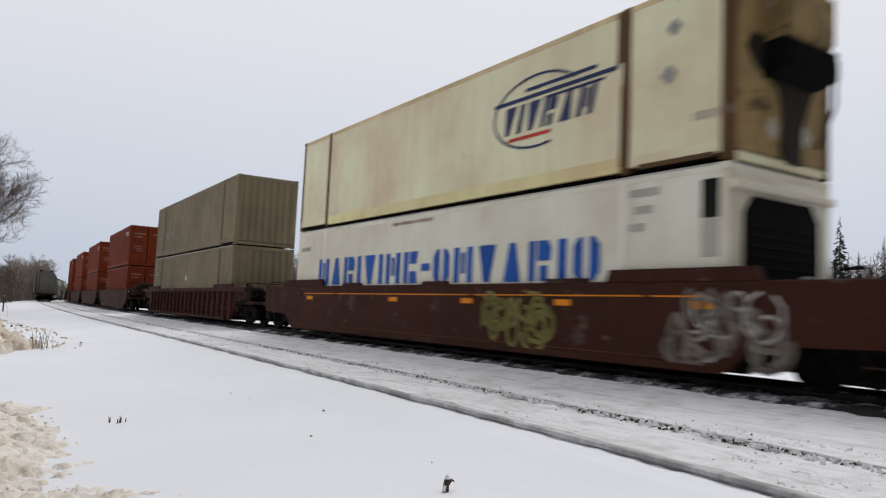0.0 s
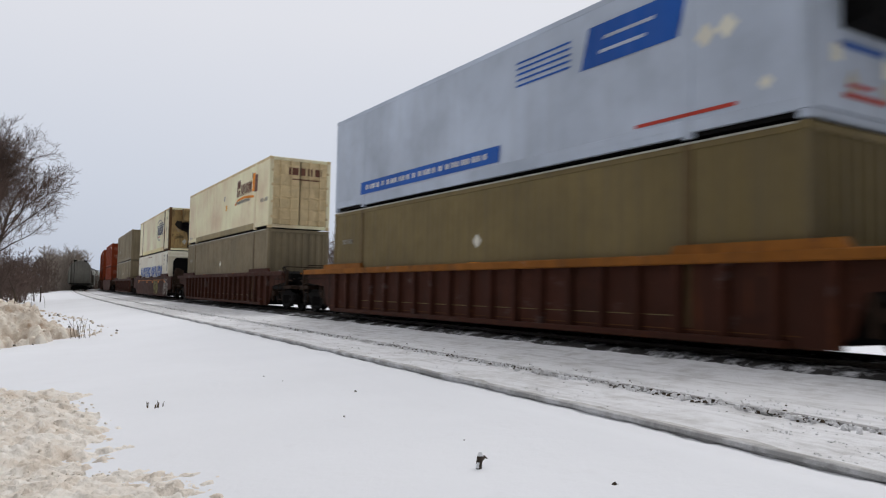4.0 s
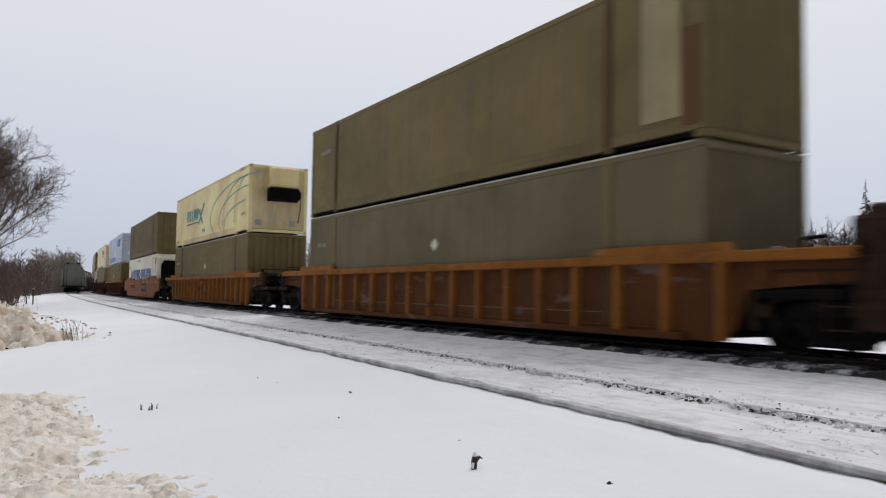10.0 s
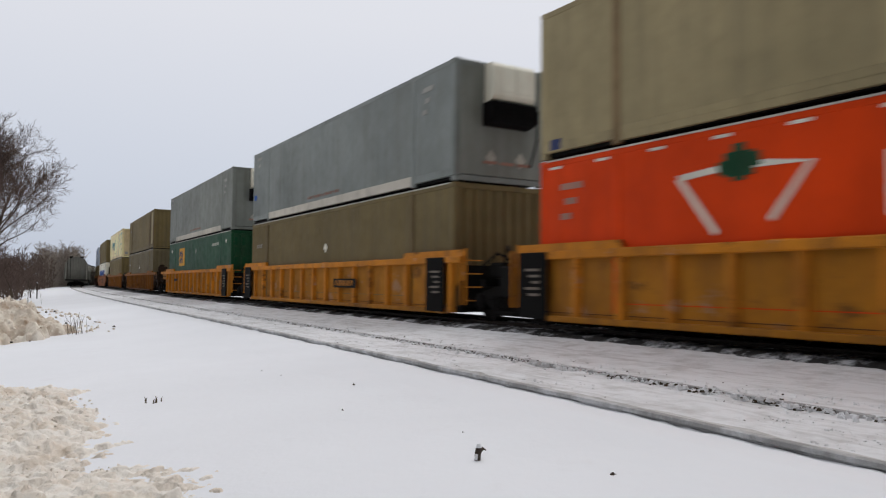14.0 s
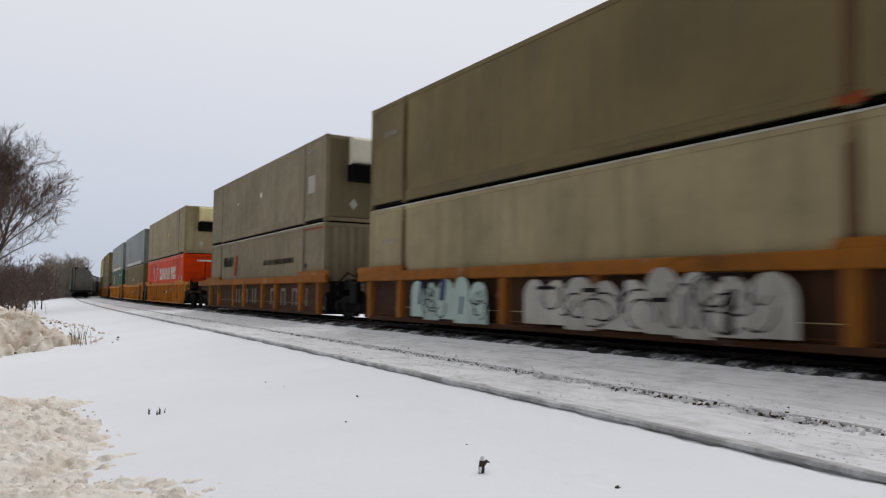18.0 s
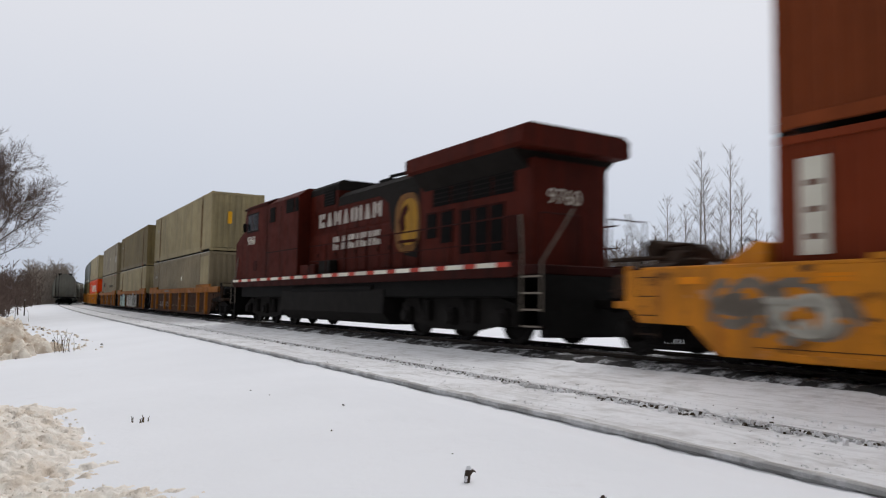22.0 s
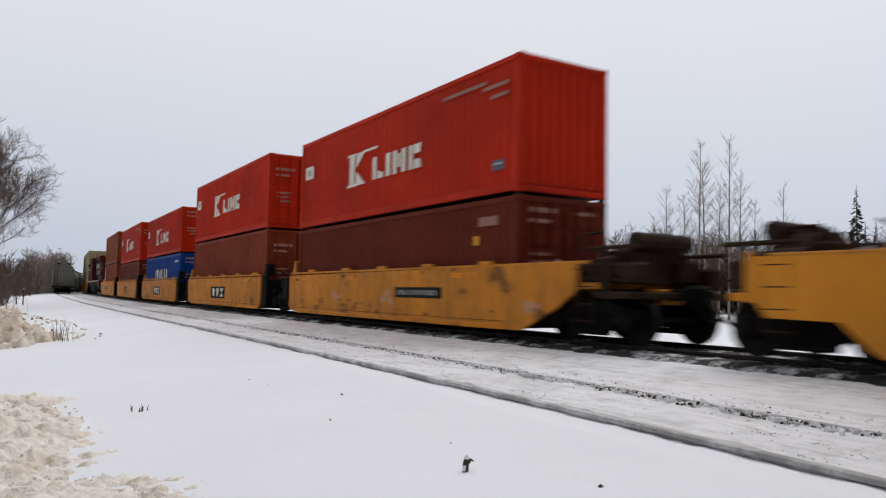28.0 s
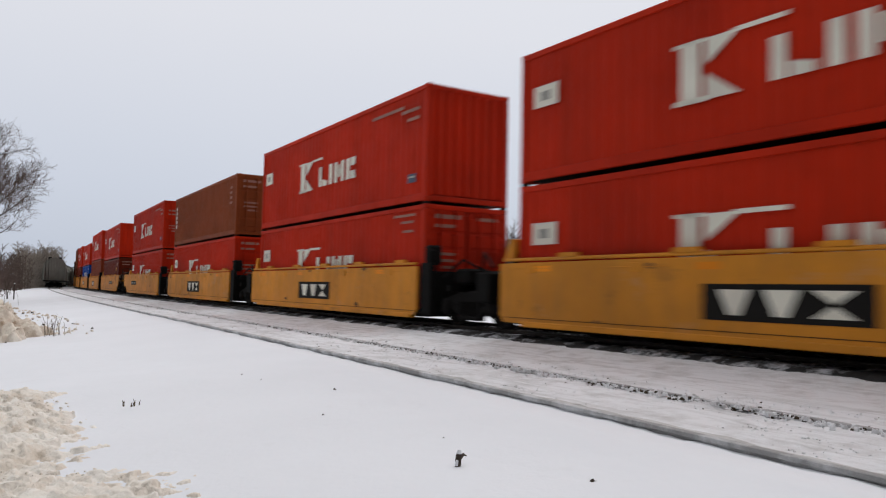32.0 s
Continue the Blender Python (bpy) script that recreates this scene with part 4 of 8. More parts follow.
def well_wagon(spec):
    """One well platform: sides, chords, ribs, end decks, trucks, couplers and brake gear."""
    a, style = spec["L"] / 2, spec["well"]
    fi, ri = spec.get("inner_f", False), spec.get("inner_r", False)
    body, chord_m, rib_m = spec["wmat"]
    root = thing("well_wagon", spec["wlabel"], "railway wagon", "wagons of the container train")
    sm = style.startswith("smooth")
    q_in = 0.36 if sm else 0.50
    ef, er = a + (q_in if fi else 2.35), a + ((-0.05 if sm else q_in) if ri else 2.35)
    yo = 1.40
    top = 1.46
    ribs_at = []
    if style == "ribbed":
        ribs_at = [x for x in np.arange(-a - (0.0 if ri else 0.35), a + (0.0 if fi else 0.36), spec.get("rib", 1.0))]
    elif style == "posts":
        ribs_at = [-a + 0.25, -a + 2.05, -a + 4.9, -1.4, 1.4, a - 4.9, a - 2.05, a - 0.25]
    poly = well_side_poly(a, fi, ri, sm)
    for y in (-1, 1):
        y0, y1 = sorted((y * (yo - (0.0 if sm else 0.10)), y * (yo - 0.06 - (0.0 if sm else 0.08))))
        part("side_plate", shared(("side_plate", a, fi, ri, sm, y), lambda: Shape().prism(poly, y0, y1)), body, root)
        q0, q1 = sorted((y * (yo + 0.03), y * 1.315))
        zt = 1.20 if style == "posts" else 1.30
        if not sm:
            part("top_chord", shared(("top_chord", er, ef, style, y), lambda: Shape().block(-er, ef, q0, q1, zt, top, 0.02)), chord_m, root)
        else:
            part("top_chord", shared(("top_chord", er, ef, style, y), lambda: Shape().block(-er + 0.1, ef - 0.1, *sorted((y * 1.315, y * (yo + 0.004))), 1.40, top, 0.015)), chord_m, root)
        part("bottom_sill", shared(("bottom_sill", a, sm, y), lambda: Shape().block(-a + 0.32, a - 0.32, *sorted((y * (yo + 0.02), y * 1.25)), 0.13, 0.24, 0.015)), body, root)
        ys = yo if sm else yo - 0.10
        part("side_seam", shared(("side_seam", a, sm, y), lambda: Shape().box(-a + 0.15, a + 0.2, *sorted((y * (ys - 0.01), y * (ys + 0.004))), 0.294, 0.308)), SEAM, root)
        if sm:
            for x in (-a + 1.4, -1.9, a - 3.2, a - 0.6):
                at(part("side_fitting", shared("side_fitting", lambda: Shape().block(-0.62, 0.62, -0.01, 0.008, 1.245, 1.258, 0.003).block(-0.09, 0.09, -0.01, 0.02, 1.16, 1.32, 0.01)), chord_m, root), x, y * yo)
        rib = shared(("rib", style), lambda: Shape().prism([(-0.10, 0), (0.10, 0), (0.055, 0.11), (-0.055, 0.11)], 0.16, 1.30, "z") if style == "ribbed" else Shape().prism([(-0.17, 0), (0.17, 0), (0.11, 0.11), (-0.11, 0.11)], 0.16, 1.22, "z"))
        for x in ribs_at:
            at(part("rib", rib, rib_m, root), x, y * (yo - 0.10), 0, 0, 0, 0 if y > 0 else 180)
        if a > 7:
            for sg in (-1, 1):
                at(part("end_guide", shared(("end_guide", sm), lambda: Shape().prism([(-1.45, 0), (1.45, 0), (1.36, 0.14 if not sm else 0.20), (-1.36, 0.14 if not sm else 0.20)], -0.05, 0.05)), chord_m, root), sg * (a - 0.85), y * 1.365, top - 0.004)
        for x in (() if not sm else (-a + 3.3, -0.4, a - 4.2) if a > 7 else (-a + 0.9, -a + 3.3, -0.4, a - 4.2, a - 1.6)):
            at(part("guide_block", shared(("guide_block", a > 7), lambda: Shape().prism([(-0.55, 0), (0.55, 0), (0.48, 0.075), (-0.48, 0.075)] if a > 7 else [(-0.26, 0), (0.26, 0), (0.22, 0.075), (-0.22, 0.075)], -0.05, 0.05)), chord_m, root), x, y * 1.36, top - 0.004)
    part("well_floor", shared(("well_floor", a), lambda: floor_beams(a)), DARK, root)
    for sg, inner, e in ((1, fi, ef), (-1, ri, er)):
        part("bulkhead", shared(("bulkhead", sg, a), lambda: Shape().box(*sorted((sg * (a + 0.25), sg * (a + 0.33))), -1.3, 1.3, 0.25, 1.25)), DARK, root)
        if inner:
            part("joint_arm", shared(("joint_arm", sg, a), lambda: Shape().prism([(sg * (a + 0.3), 0.45), (sg * (a + 1.72), 0.72), (sg * (a + 1.72), 1.0), (sg * (a + 0.3), 1.15)], -0.45, 0.45)), DARK, root)
            if style == "ribbed":
                at(part("end_grab", shared("end_grab", end_grab), rib_m, root), sg * (a + 0.62), 1.28, 0)
                at(part("data_panel", shared("data_panel", lambda: Shape().block(-0.42, 0.42, 0, 0.025, 0.17, 1.44, 0.006)), DARK, root, "black lettering panel"), a + 0.05 if sg > 0 else -(a - 0.62), yo + 0.034)
                rows = [(-0.22 + 0.0, 0.20 - 0.1 * (k % 3), 1.08 - 0.12 * k, 1.13 - 0.12 * k) for k in range(5)]
                at(part("lettering", shared("panel_lettering", lambda: bars(rows, 0, 0.004)), M_DULL, root), a + 0.05 if sg > 0 else -(a - 0.62), yo + 0.06)
            if sm and sg > 0 and a < 7:
                part("end_guide", shared(("inner_guide", a), lambda: Shape().prism([(a + 0.06, 1.40), (a + 0.06, 1.84), (a + 0.16, 1.86), (a + 0.36, 1.44)], -1.30, 1.30)), chord_m, root)
            if sm and sg < 0:
                for y in (-1, 1):
                    at(part("end_frame", shared("joint_frame", lambda: Shape().block(-0.52, -0.06, -0.06, 0.06, 0.22, 1.44, 0.02).block(-0.44, -0.16, -0.32, 0.02, 1.40, 1.86, 0.05).tube([(-0.30, 0.05, 1.8), (-0.62, 0.03, 1.7), (-0.74, 0.0, 1.2)], 0.03, 6)), DARK, root), -a, y * 1.30, 0, 0, 0, 0)
            at(part("joint_gear", shared("joint_gear", joint_gear), DARK, root), sg * (a + 1.15), 0, 0, 0, 0, 0 if sg > 0 else 180)
        else:
            part("end_deck", shared(("end_deck", sg, a), lambda: Shape().block(*sorted((sg * (a + 0.35), sg * (a + 2.4))), -1.28, 1.28, 0.96, 1.08, 0.02).block(*sorted((sg * (a + 0.5), sg * (a + 2.9))), -0.28, 0.28, 0.70, 0.98, 0.03)), chord_m if sm else DARK, root)
            at(part("coupler", shared("coupler", coupler_mesh), TRUCK, root), sg * (a + 3.12), 0, 0, 0, 0, 0 if sg > 0 else 180)
            low_end = a > 7
            for k, (nm, m, x, y, z) in enumerate(clutter()):
                at(part(nm, shared((nm, k), lambda: clutter_mesh(nm, k)), m, root), sg * (a + x), y, z, 0, 0, 0 if sg > 0 else 180)
            if sg < 0 and a > 7:
                at(part("brake_equipment", shared("brake_equipment", brake_equipment), DARK, root), -a, 0, 0)
            if spec.get("cabinet") and sg < 0:
                at(part("brake_stand", shared("brake_stand", brake_stand), GEAR, root), sg * (a + 2.45), 1.0, 0.95)
                at(part("brake_wheel", shared("brake_wheel", brake_wheel), GEAR, root), sg * (a + 2.62), 1.0, 1.72)
                at(part("brake_cabinet", shared("brake_cabinet", lambda: Shape().block(-0.24, 0.24, -0.30, 0.26, 0.55, 1.85, 0.05).block(-0.30, 0.10, 0.22, 0.34, 0.40, 1.35, 0.03)), GEAR, root), sg * (a + 2.40), 0.95, 0)
            if not low_end:
                at(part("brake_stand", shared("brake_stand", brake_stand), GEAR, root), sg * (a + 1.9), 0.55, 0.62)
                at(part("brake_wheel", shared("brake_wheel", brake_wheel), GEAR, root), sg * (a + 2.02), 0.55, 1.5)
            else:
                at(part("low_pipe", shared("low_pipe", lambda: Shape().tube([(0, 1.25, 0.10), (0, 1.25, 0.30), (1.5, 1.25, 0.30), (1.5, 1.25, 0.10)], 0.025, 6)), GEAR, root), -(a + 2.2) if sg < 0 else a + 0.7, 0, 1.07)
                at(part("low_valve", shared("low_valve", lambda: Shape().block(0, 0.5, 0.3, 0.9, 0, 0.28, 0.05).block(0.7, 1.0, -0.6, 0.2, 0, 0.24, 0.05)), GEAR, root), -(a + 2.0) if sg < 0 else a + 1.0, 0, 1.06)
            at(part("end_step", shared(("end_step", a > 7), lambda: Shape().block(-0.55, 0.30, -1.34, 1.34, 0.80, 0.92, 0.02).block(-0.05, 0.05, 1.24, 1.34, 0.78, 1.50, 0.015)), chord_m if sg > 0 and a < 7 else GEAR, root), sg * (a + 2.62))
            at(part("cross_pipe", shared("cross_pipe", lambda: Shape().tube([(-0.7, 1.30, 1.16), (0.55, 1.30, 1.16), (0.62, 1.30, 0.95)], 0.022, 6)), GEAR, root), sg * (a + 1.7))
            if a < 7 and sg > 0:
                at(part("end_bulkhead", shared("end_bulkhead", lambda: Shape().prism([(0.10, 1.0), (0.10, 1.74), (0.26, 1.78), (0.60, 1.56), (0.85, 1.42), (0.85, 1.0)], -1.32, 1.32)), chord_m, root), a)
            if a < 7:
                at(part("brake_housing", shared("brake_housing", brake_housing), GEAR, root), sg * (a + 2.35), 0, 1.07, 0, 0, 0 if sg > 0 else 180)
            for k, (nm, sh) in enumerate(() if low_end else end_gear()):
                at(part(nm, shared((nm, k), lambda: scaled(sh, 0.80)), GEAR, root), sg * (a + (2.1 if sm and a < 7 else 1.2)), 0, 1.07, 0, 0, 0 if sg > 0 else 180)
            at(part("brake_valve", shared("brake_valve", lambda: Shape().block(-0.2, 0.2, -0.16, 0.16, 0, 0.34, 0.04).tube([(0.2, 0, 0.1), (0.5, 0.1, 0.05), (0.6, 0.5, 0.0)], 0.03, 6)), GEAR, root), sg * (a + 1.3), 0.8, 1.08)
            at(part("end_handrail", shared("end_handrail", lambda: Shape().tube([(0, 1.25, 1.05), (0, 1.25, 1.62), (0, -1.25, 1.62), (0, -1.25, 1.05)], 0.02, 6)), GEAR, root), sg * (a + 2.32), 0, 0)
            for y in (-1, 1):
                at(part("end_ladder", shared("end_ladder", ladder), GEAR, root), sg * (a + 2.15), y * 1.36, 0.35, 0, 0, 0 if y > 0 else 180)
            build_truck(root, sg * (a + 1.95))
    if spec.get("shared_r"):
        tr = build_truck(root, -(a + 1.72))
    if sm:
        seed = int(abs(spec["s"]) * 10)
        old = spec["wmat"][0] is not WELL_YELLOW_CLEAN
        put_marks([mk_patches("rust_scab", RUST, 0.2, 2 * a - 0.4, 0.30, 0.75, seed, 6 if old else 2, 0.13), mk_patches("rust_scab", RUST, 0.2, 2 * a - 0.4, 1.2, 1.38, seed + 1, 5 if old else 2, 0.14),
                   ORANGE_LAMPS([2 * a * f for f in ((0.06, 0.36, 0.82) if body in (WELL_YELLOW, WELL_YELLOW_CLEAN) else ())], 1.19)], a, yo, 0.0, root)
    put_marks(spec.get("wmarks", ()), a, yo, 0.0, root)
    return root


def floor_beams(a):
    sh = Shape()
    for x in np.linspace(-a + 0.2, a - 0.2, 9):
        sh.box(x - 0.12, x + 0.12, -1.28, 1.28, 0.16, 0.297)
    for y in (-1.22, 1.22):
        sh.box(-a - 0.3, a + 0.3, y - 0.06, y + 0.06, 0.17, 0.299)
    return sh


def joint_gear():
    """Brake cylinder, hoses and cross bars over the shared truck."""
    sh = Shape().tube([(-0.2, 0.7, 1.12), (0.45, 0.7, 1.12)], 0.13, 10)
    sh.block(-0.25, 0.35, -0.95, -0.35, 0.95, 1.30, 0.05)
    sh.block(-0.3, 0.2, 0.95, 1.30, 0.55, 1.20, 0.04)
    sh.tube([(-0.3, 1.2, 1.3), (0.1, 1.15, 1.62), (0.5, 0.9, 1.3), (0.55, 0.6, 0.9)], 0.03, 6)
    sh.tube([(-0.3, -1.2, 1.1), (0.2, -1.0, 1.5), (0.5, -0.5, 1.2)], 0.03, 6)
    sh.box(-0.05, 0.05, -1.25, 1.25, 0.78, 0.92)
    return sh


def end_gear():
    """The crowd of tanks, valves, pipes and levers on an end deck."""
    return [("air_tank", Shape().tube([(-0.1, -0.5, 0.24), (-0.1, 0.5, 0.24)], 0.22, 12)),
            ("valve_box", Shape().block(0.25, 0.80, 0.40, 1.05, 0.0, 0.55, 0.06)),
            ("valve_box", Shape().block(0.3, 0.7, -0.95, -0.35, 0.0, 0.75, 0.06)),
            ("valve_box", Shape().block(-0.60, -0.2, 0.45, 1.20, 0.0, 0.40, 0.05)),
            ("grab_rail", Shape().tube([(0.5, 1.2, 0.0), (0.5, 1.2, 0.65), (0.9, 1.22, 0.65), (0.9, 1.22, 0.0)], 0.03, 6)),
            ("brake_pipe", Shape().tube([(0.5, 0.7, 0.5), (0.5, 0.5, 1.0), (0.2, 0.2, 1.05), (-0.1, 0.1, 0.42)], 0.05, 6)),
            ("brake_pipe", Shape().tube([(0.45, -0.65, 0.7), (0.45, -0.2, 1.10), (0.9, 0.3, 0.8), (1.1, 0.5, 0.1)], 0.045, 6)),
            ("brake_lever", Shape().tube([(-0.4, -1.1, 0.0), (-0.4, -1.1, 1.1), (-0.4, -0.6, 1.2)], 0.04, 6))]


def brake_equipment():
    """Reservoirs, valves and guards crowding the deck over the rear truck."""
    sh = Shape().block(-2.55, -1.15, -1.15, 0.9, 0.85, 1.24, 0.06)
    sh.tube([(-2.4, 0.95, 1.12), (-1.3, 0.95, 1.12)], 0.17, 10).tube([(-2.2, 1.2, 0.86), (-0.9, 1.2, 0.86)], 0.09, 8)
    sh.block(-1.75, -1.3, 0.45, 1.22, 1.0, 1.48, 0.06).block(-2.5, -2.15, 0.3, 1.1, 1.0, 1.42, 0.05)
    sh.block(-1.05, -0.45, 0.7, 1.25, 0.95, 1.34, 0.05)
    sh.tube([(-2.0, 1.1, 1.4), (-1.85, 1.15, 1.62), (-1.5, 1.1, 1.6), (-1.4, 1.0, 1.4)], 0.03, 6)
    return sh


def clutter():
    """Small fittings on a coupled end: kind, paint and place behind the container's end."""
    rng = random.Random(77)
    kinds = ["angle_cock", "brake_rod", "bracket", "hose", "lever_guide"]
    out = []
    for k in range(17):
        m = GALV if k % 7 == 3 else CHORD_ORANGE if k % 8 == 5 else GEAR
        out.append((kinds[k % 5], m, rng.uniform(0.75, 2.75), rng.uniform(0.2, 1.28), rng.uniform(0.55, 1.32)))
    return out


def clutter_mesh(kind, k):
    rng = random.Random(500 + k)
    q = rng.uniform(0.7, 1.25)
    if kind == "angle_cock":
        return Shape().block(-0.09 * q, 0.09 * q, -0.09, 0.09, -0.08, 0.12, 0.03).tube([(0, 0, 0.1), (0.16, 0.02, 0.2), (0.26, 0.03, 0.16)], 0.022, 6)
    if kind == "brake_rod":
        return Shape().tube([(-0.55 * q, 0, 0), (0.0, 0.02, 0.03), (0.55 * q, 0, -0.04)], 0.02, 6).block(-0.06, 0.06, -0.03, 0.03, -0.1, 0.1, 0.012)
    if kind == "bracket":
        return Shape().prism([(-0.2 * q, -0.18), (0.2 * q, -0.18), (0.2 * q, -0.1), (-0.08, 0.2), (-0.2 * q, 0.2)], -0.035, 0.035).disc(0.02, -0.05, 0.05, -0.02, 0.06, 10)
    if kind == "hose":
        return Shape().tube([(-0.3, 0, 0.12), (-0.1, 0.05, -0.12 * q), (0.15, 0.05, -0.2 * q), (0.36, 0, 0.02)], 0.026, 6)
    return Shape().block(-0.05, 0.05, -0.05, 0.05, -0.35, 0.32 * q, 0.012).tube([(0, 0.04, 0.25), (-0.3, 0.05, 0.32)], 0.016, 6)


def brake_housing():
    """Cross platform, guard and cylinders at the wagon's end."""
    sh = Shape().prism([(-1.15, 0), (1.15, 0), (1.15, 0.38), (0.7, 0.50), (0.5, 0.72), (-0.2, 0.76), (-0.5, 0.55), (-1.15, 0.42)], -0.25, 0.25, "x")
    sh.block(-0.6, 0.9, -1.2, -0.9, 0.0, 0.35, 0.05).block(-0.5, 0.7, 0.9, 1.25, -0.1, 0.3, 0.05)
    sh.tube([(-0.4, -1.1, 0.62), (0.8, -1.1, 0.62)], 0.04, 6).tube([(-0.4, 1.15, 0.55), (0.8, 1.15, 0.55)], 0.04, 6)
    sh.tube([(0.3, -0.7, 0.75), (0.3, 0.7, 0.75)], 0.16, 10)
    return sh


def end_grab():
    sh = Shape()
    for z in (0.45, 0.75, 1.05, 1.35):
        sh.tube([(0, 0.08, z), (0, -0.35, z)], 0.015, 5)
    sh.tube([(0, 0.08, 0.35), (0, 0.08, 1.62)], 0.028, 6)
    sh.tube([(0.2, 0.08, 0.35), (0.2, 0.08, 1.5)], 0.028, 6)
    return sh


def brake_stand():
    sh = Shape()
    sh.prism([(-0.10, 0), (0.10, 0), (0.06, 1.05), (-0.06, 1.05)], -0.10, 0.10)
    sh.block(-0.16, 0.12, -0.16, 0.16, 0.62, 1.02, 0.03)
    sh.tube([(0, 0.1, 0.05), (-0.35, 0.1, 0.0)], 0.03, 6)
    return sh


def brake_wheel():
    sh = Shape()
    n = 14
    pts = [(0, 0.26 * math.cos(2 * math.pi * k / n), 0.26 * math.sin(2 * math.pi * k / n)) for k in range(n + 1)]
    sh.tube(pts, 0.018, 5)
    for k in range(4):
        c = math.pi * k / 2 + 0.4
        sh.tube([(0, 0, 0), (0, 0.26 * math.cos(c), 0.26 * math.sin(c))], 0.012, 4)
    return sh


def ladder():
    sh = Shape()
    for x in (-0.2, 0.2):
        sh.tube([(x, 0.03, 0), (x, 0.03, 1.05)], 0.014, 5)
    for z in (0.05, 0.35, 0.65, 0.95):
        sh.tube([(-0.2, 0.03, z), (0.2, 0.03, z)], 0.014, 5)
    return sh


# ---- markings: d is metres behind the container's front, z is height over the rail ----
def mk(name, mat, spec, label="", slant=0.0, lift=0.003):
    """A painted mark on the near side, from bars (d0, d1, z0, z1)."""
    return (name, mat, lambda a, w, base: bar_list([(a - d1, a - d0, z0 - base, z1 - base) for d0, d1, z0, z1 in spec], w + lift, 0.004, slant), label)


def mk_word(name, mat, d0, d1, z0, z1, cells, weight=0.26, label="", slant=0.0, lift=0.003):
    return (name, mat, lambda a, w, base: bar_list(word_bars(a - d0, a - d1, z0 - base, z1 - base, cells, weight), w + lift, 0.004, slant), label)


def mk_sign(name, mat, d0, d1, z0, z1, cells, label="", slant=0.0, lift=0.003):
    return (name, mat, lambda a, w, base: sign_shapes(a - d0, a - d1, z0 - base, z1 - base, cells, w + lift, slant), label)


def mk_lines(name, mat, lines, r, label="", lift=0.003):
    """Thin painted curves through points (d, z)."""
    def make(a, w, base):
        out = []
        for pts in lines:
            q = [Vector((a - p, z - base, 0)) for p, z in pts]
            up, dn = [], []
            for k, p in enumerate(q):
                d = (q[min(k + 1, len(q) - 1)] - q[max(k - 1, 0)]).normalized() * r
                up.append((p.x - d.y, p.y + d.x))
                dn.append((p.x + d.y, p.y - d.x))
            sh, n = Shape(), len(q)
            for y in (w + lift, w + lift + 0.003):
                sh.v += [(x, y, z) for x, z in up] + [(x, y, z) for x, z in dn]
            for o in (0, 2 * n):
                sh.f += [(o + k, o + k + 1, o + n + k + 1, o + n + k) for k in range(n - 1)]
            for o in (0, n):
                sh.f += [(o + k, o + k + 1, o + 2 * n + k + 1, o + 2 * n + k) for k in range(n - 1)]
            sh.f += [(0, n, 3 * n, 2 * n), (n - 1, 2 * n - 1, 4 * n - 1, 3 * n - 1)]
            out.append(sh)
        return out
    return (name, mat, make, label)


def arc(cd, cz, rd, rz, a0, a1, n=18):
    return [(cd + rd * math.cos(radians(a0 + (a1 - a0) * i / n)), cz + rz * math.sin(radians(a0 + (a1 - a0) * i / n))) for i in range(n + 1)]


def mk_rear(name, mat, spec, label=""):
    """A mark on the rear wall, from bars (y0, y1, z0, z1) over the rail."""
    def make(a, w, base):
        return [Shape().box(-a - 0.006, -a + 0.004, y0, y1, z0 - base, z1 - base) for y0, y1, z0, z1 in spec]
    return (name, mat, make, label)


def mk_blotch(name, mat, d0, d1, z0, z1, seed, n=14, label="", lift=0.104):
    """Sprayed lettering: rounded upright blobs side by side, as plain shapes."""
    def make(a, w, base):
        rng = random.Random(seed)
        out = []
        step = (d1 - d0) / n
        for i in range(n):
            c = d0 + step * (i + 0.5)
            hw = step * rng.uniform(0.40, 0.62)
            zl, zh = z0 + rng.uniform(0, 0.12) * (z1 - z0), z1 - rng.uniform(0, 0.25) * (z1 - z0)
            k = 8
            poly = [(a - c - hw, zl)] + [(a - c + hw * math.cos(math.pi * (1 - j / k)), zh - hw + hw * math.sin(math.pi * j / k)) for j in range(k + 1)] + [(a - c + hw, zl)]
            out.append(Shape().prism(poly, w + lift - 0.1 + 0.001 * i / n, w + lift - 0.1 + 0.003 + 0.001 * i / n))
        return out
    return (name, mat, make, label)


def mk_patches(name, mat, d0, d1, z0, z1, seed, n, size=0.16, label="", lift=0.0025):
    """Small uneven scabs of bare or rusty metal."""
    def make(a, w, base):
        rng = random.Random(seed)
        out = []
        for i in range(n):
            cd, cz, r = rng.uniform(d0, d1), rng.uniform(z0, z1), size * rng.uniform(0.35, 1.0)
            poly = [(a - cd + r * rng.uniform(0.5, 1.4) * math.cos(k * 0.785), cz - base + 0.55 * r * rng.uniform(0.4, 1.2) * math.sin(k * 0.785)) for k in range(8)]
            out.append(Shape().prism(poly, w + lift, w + lift + 0.002))
        return out
    return (name, mat, make, label)


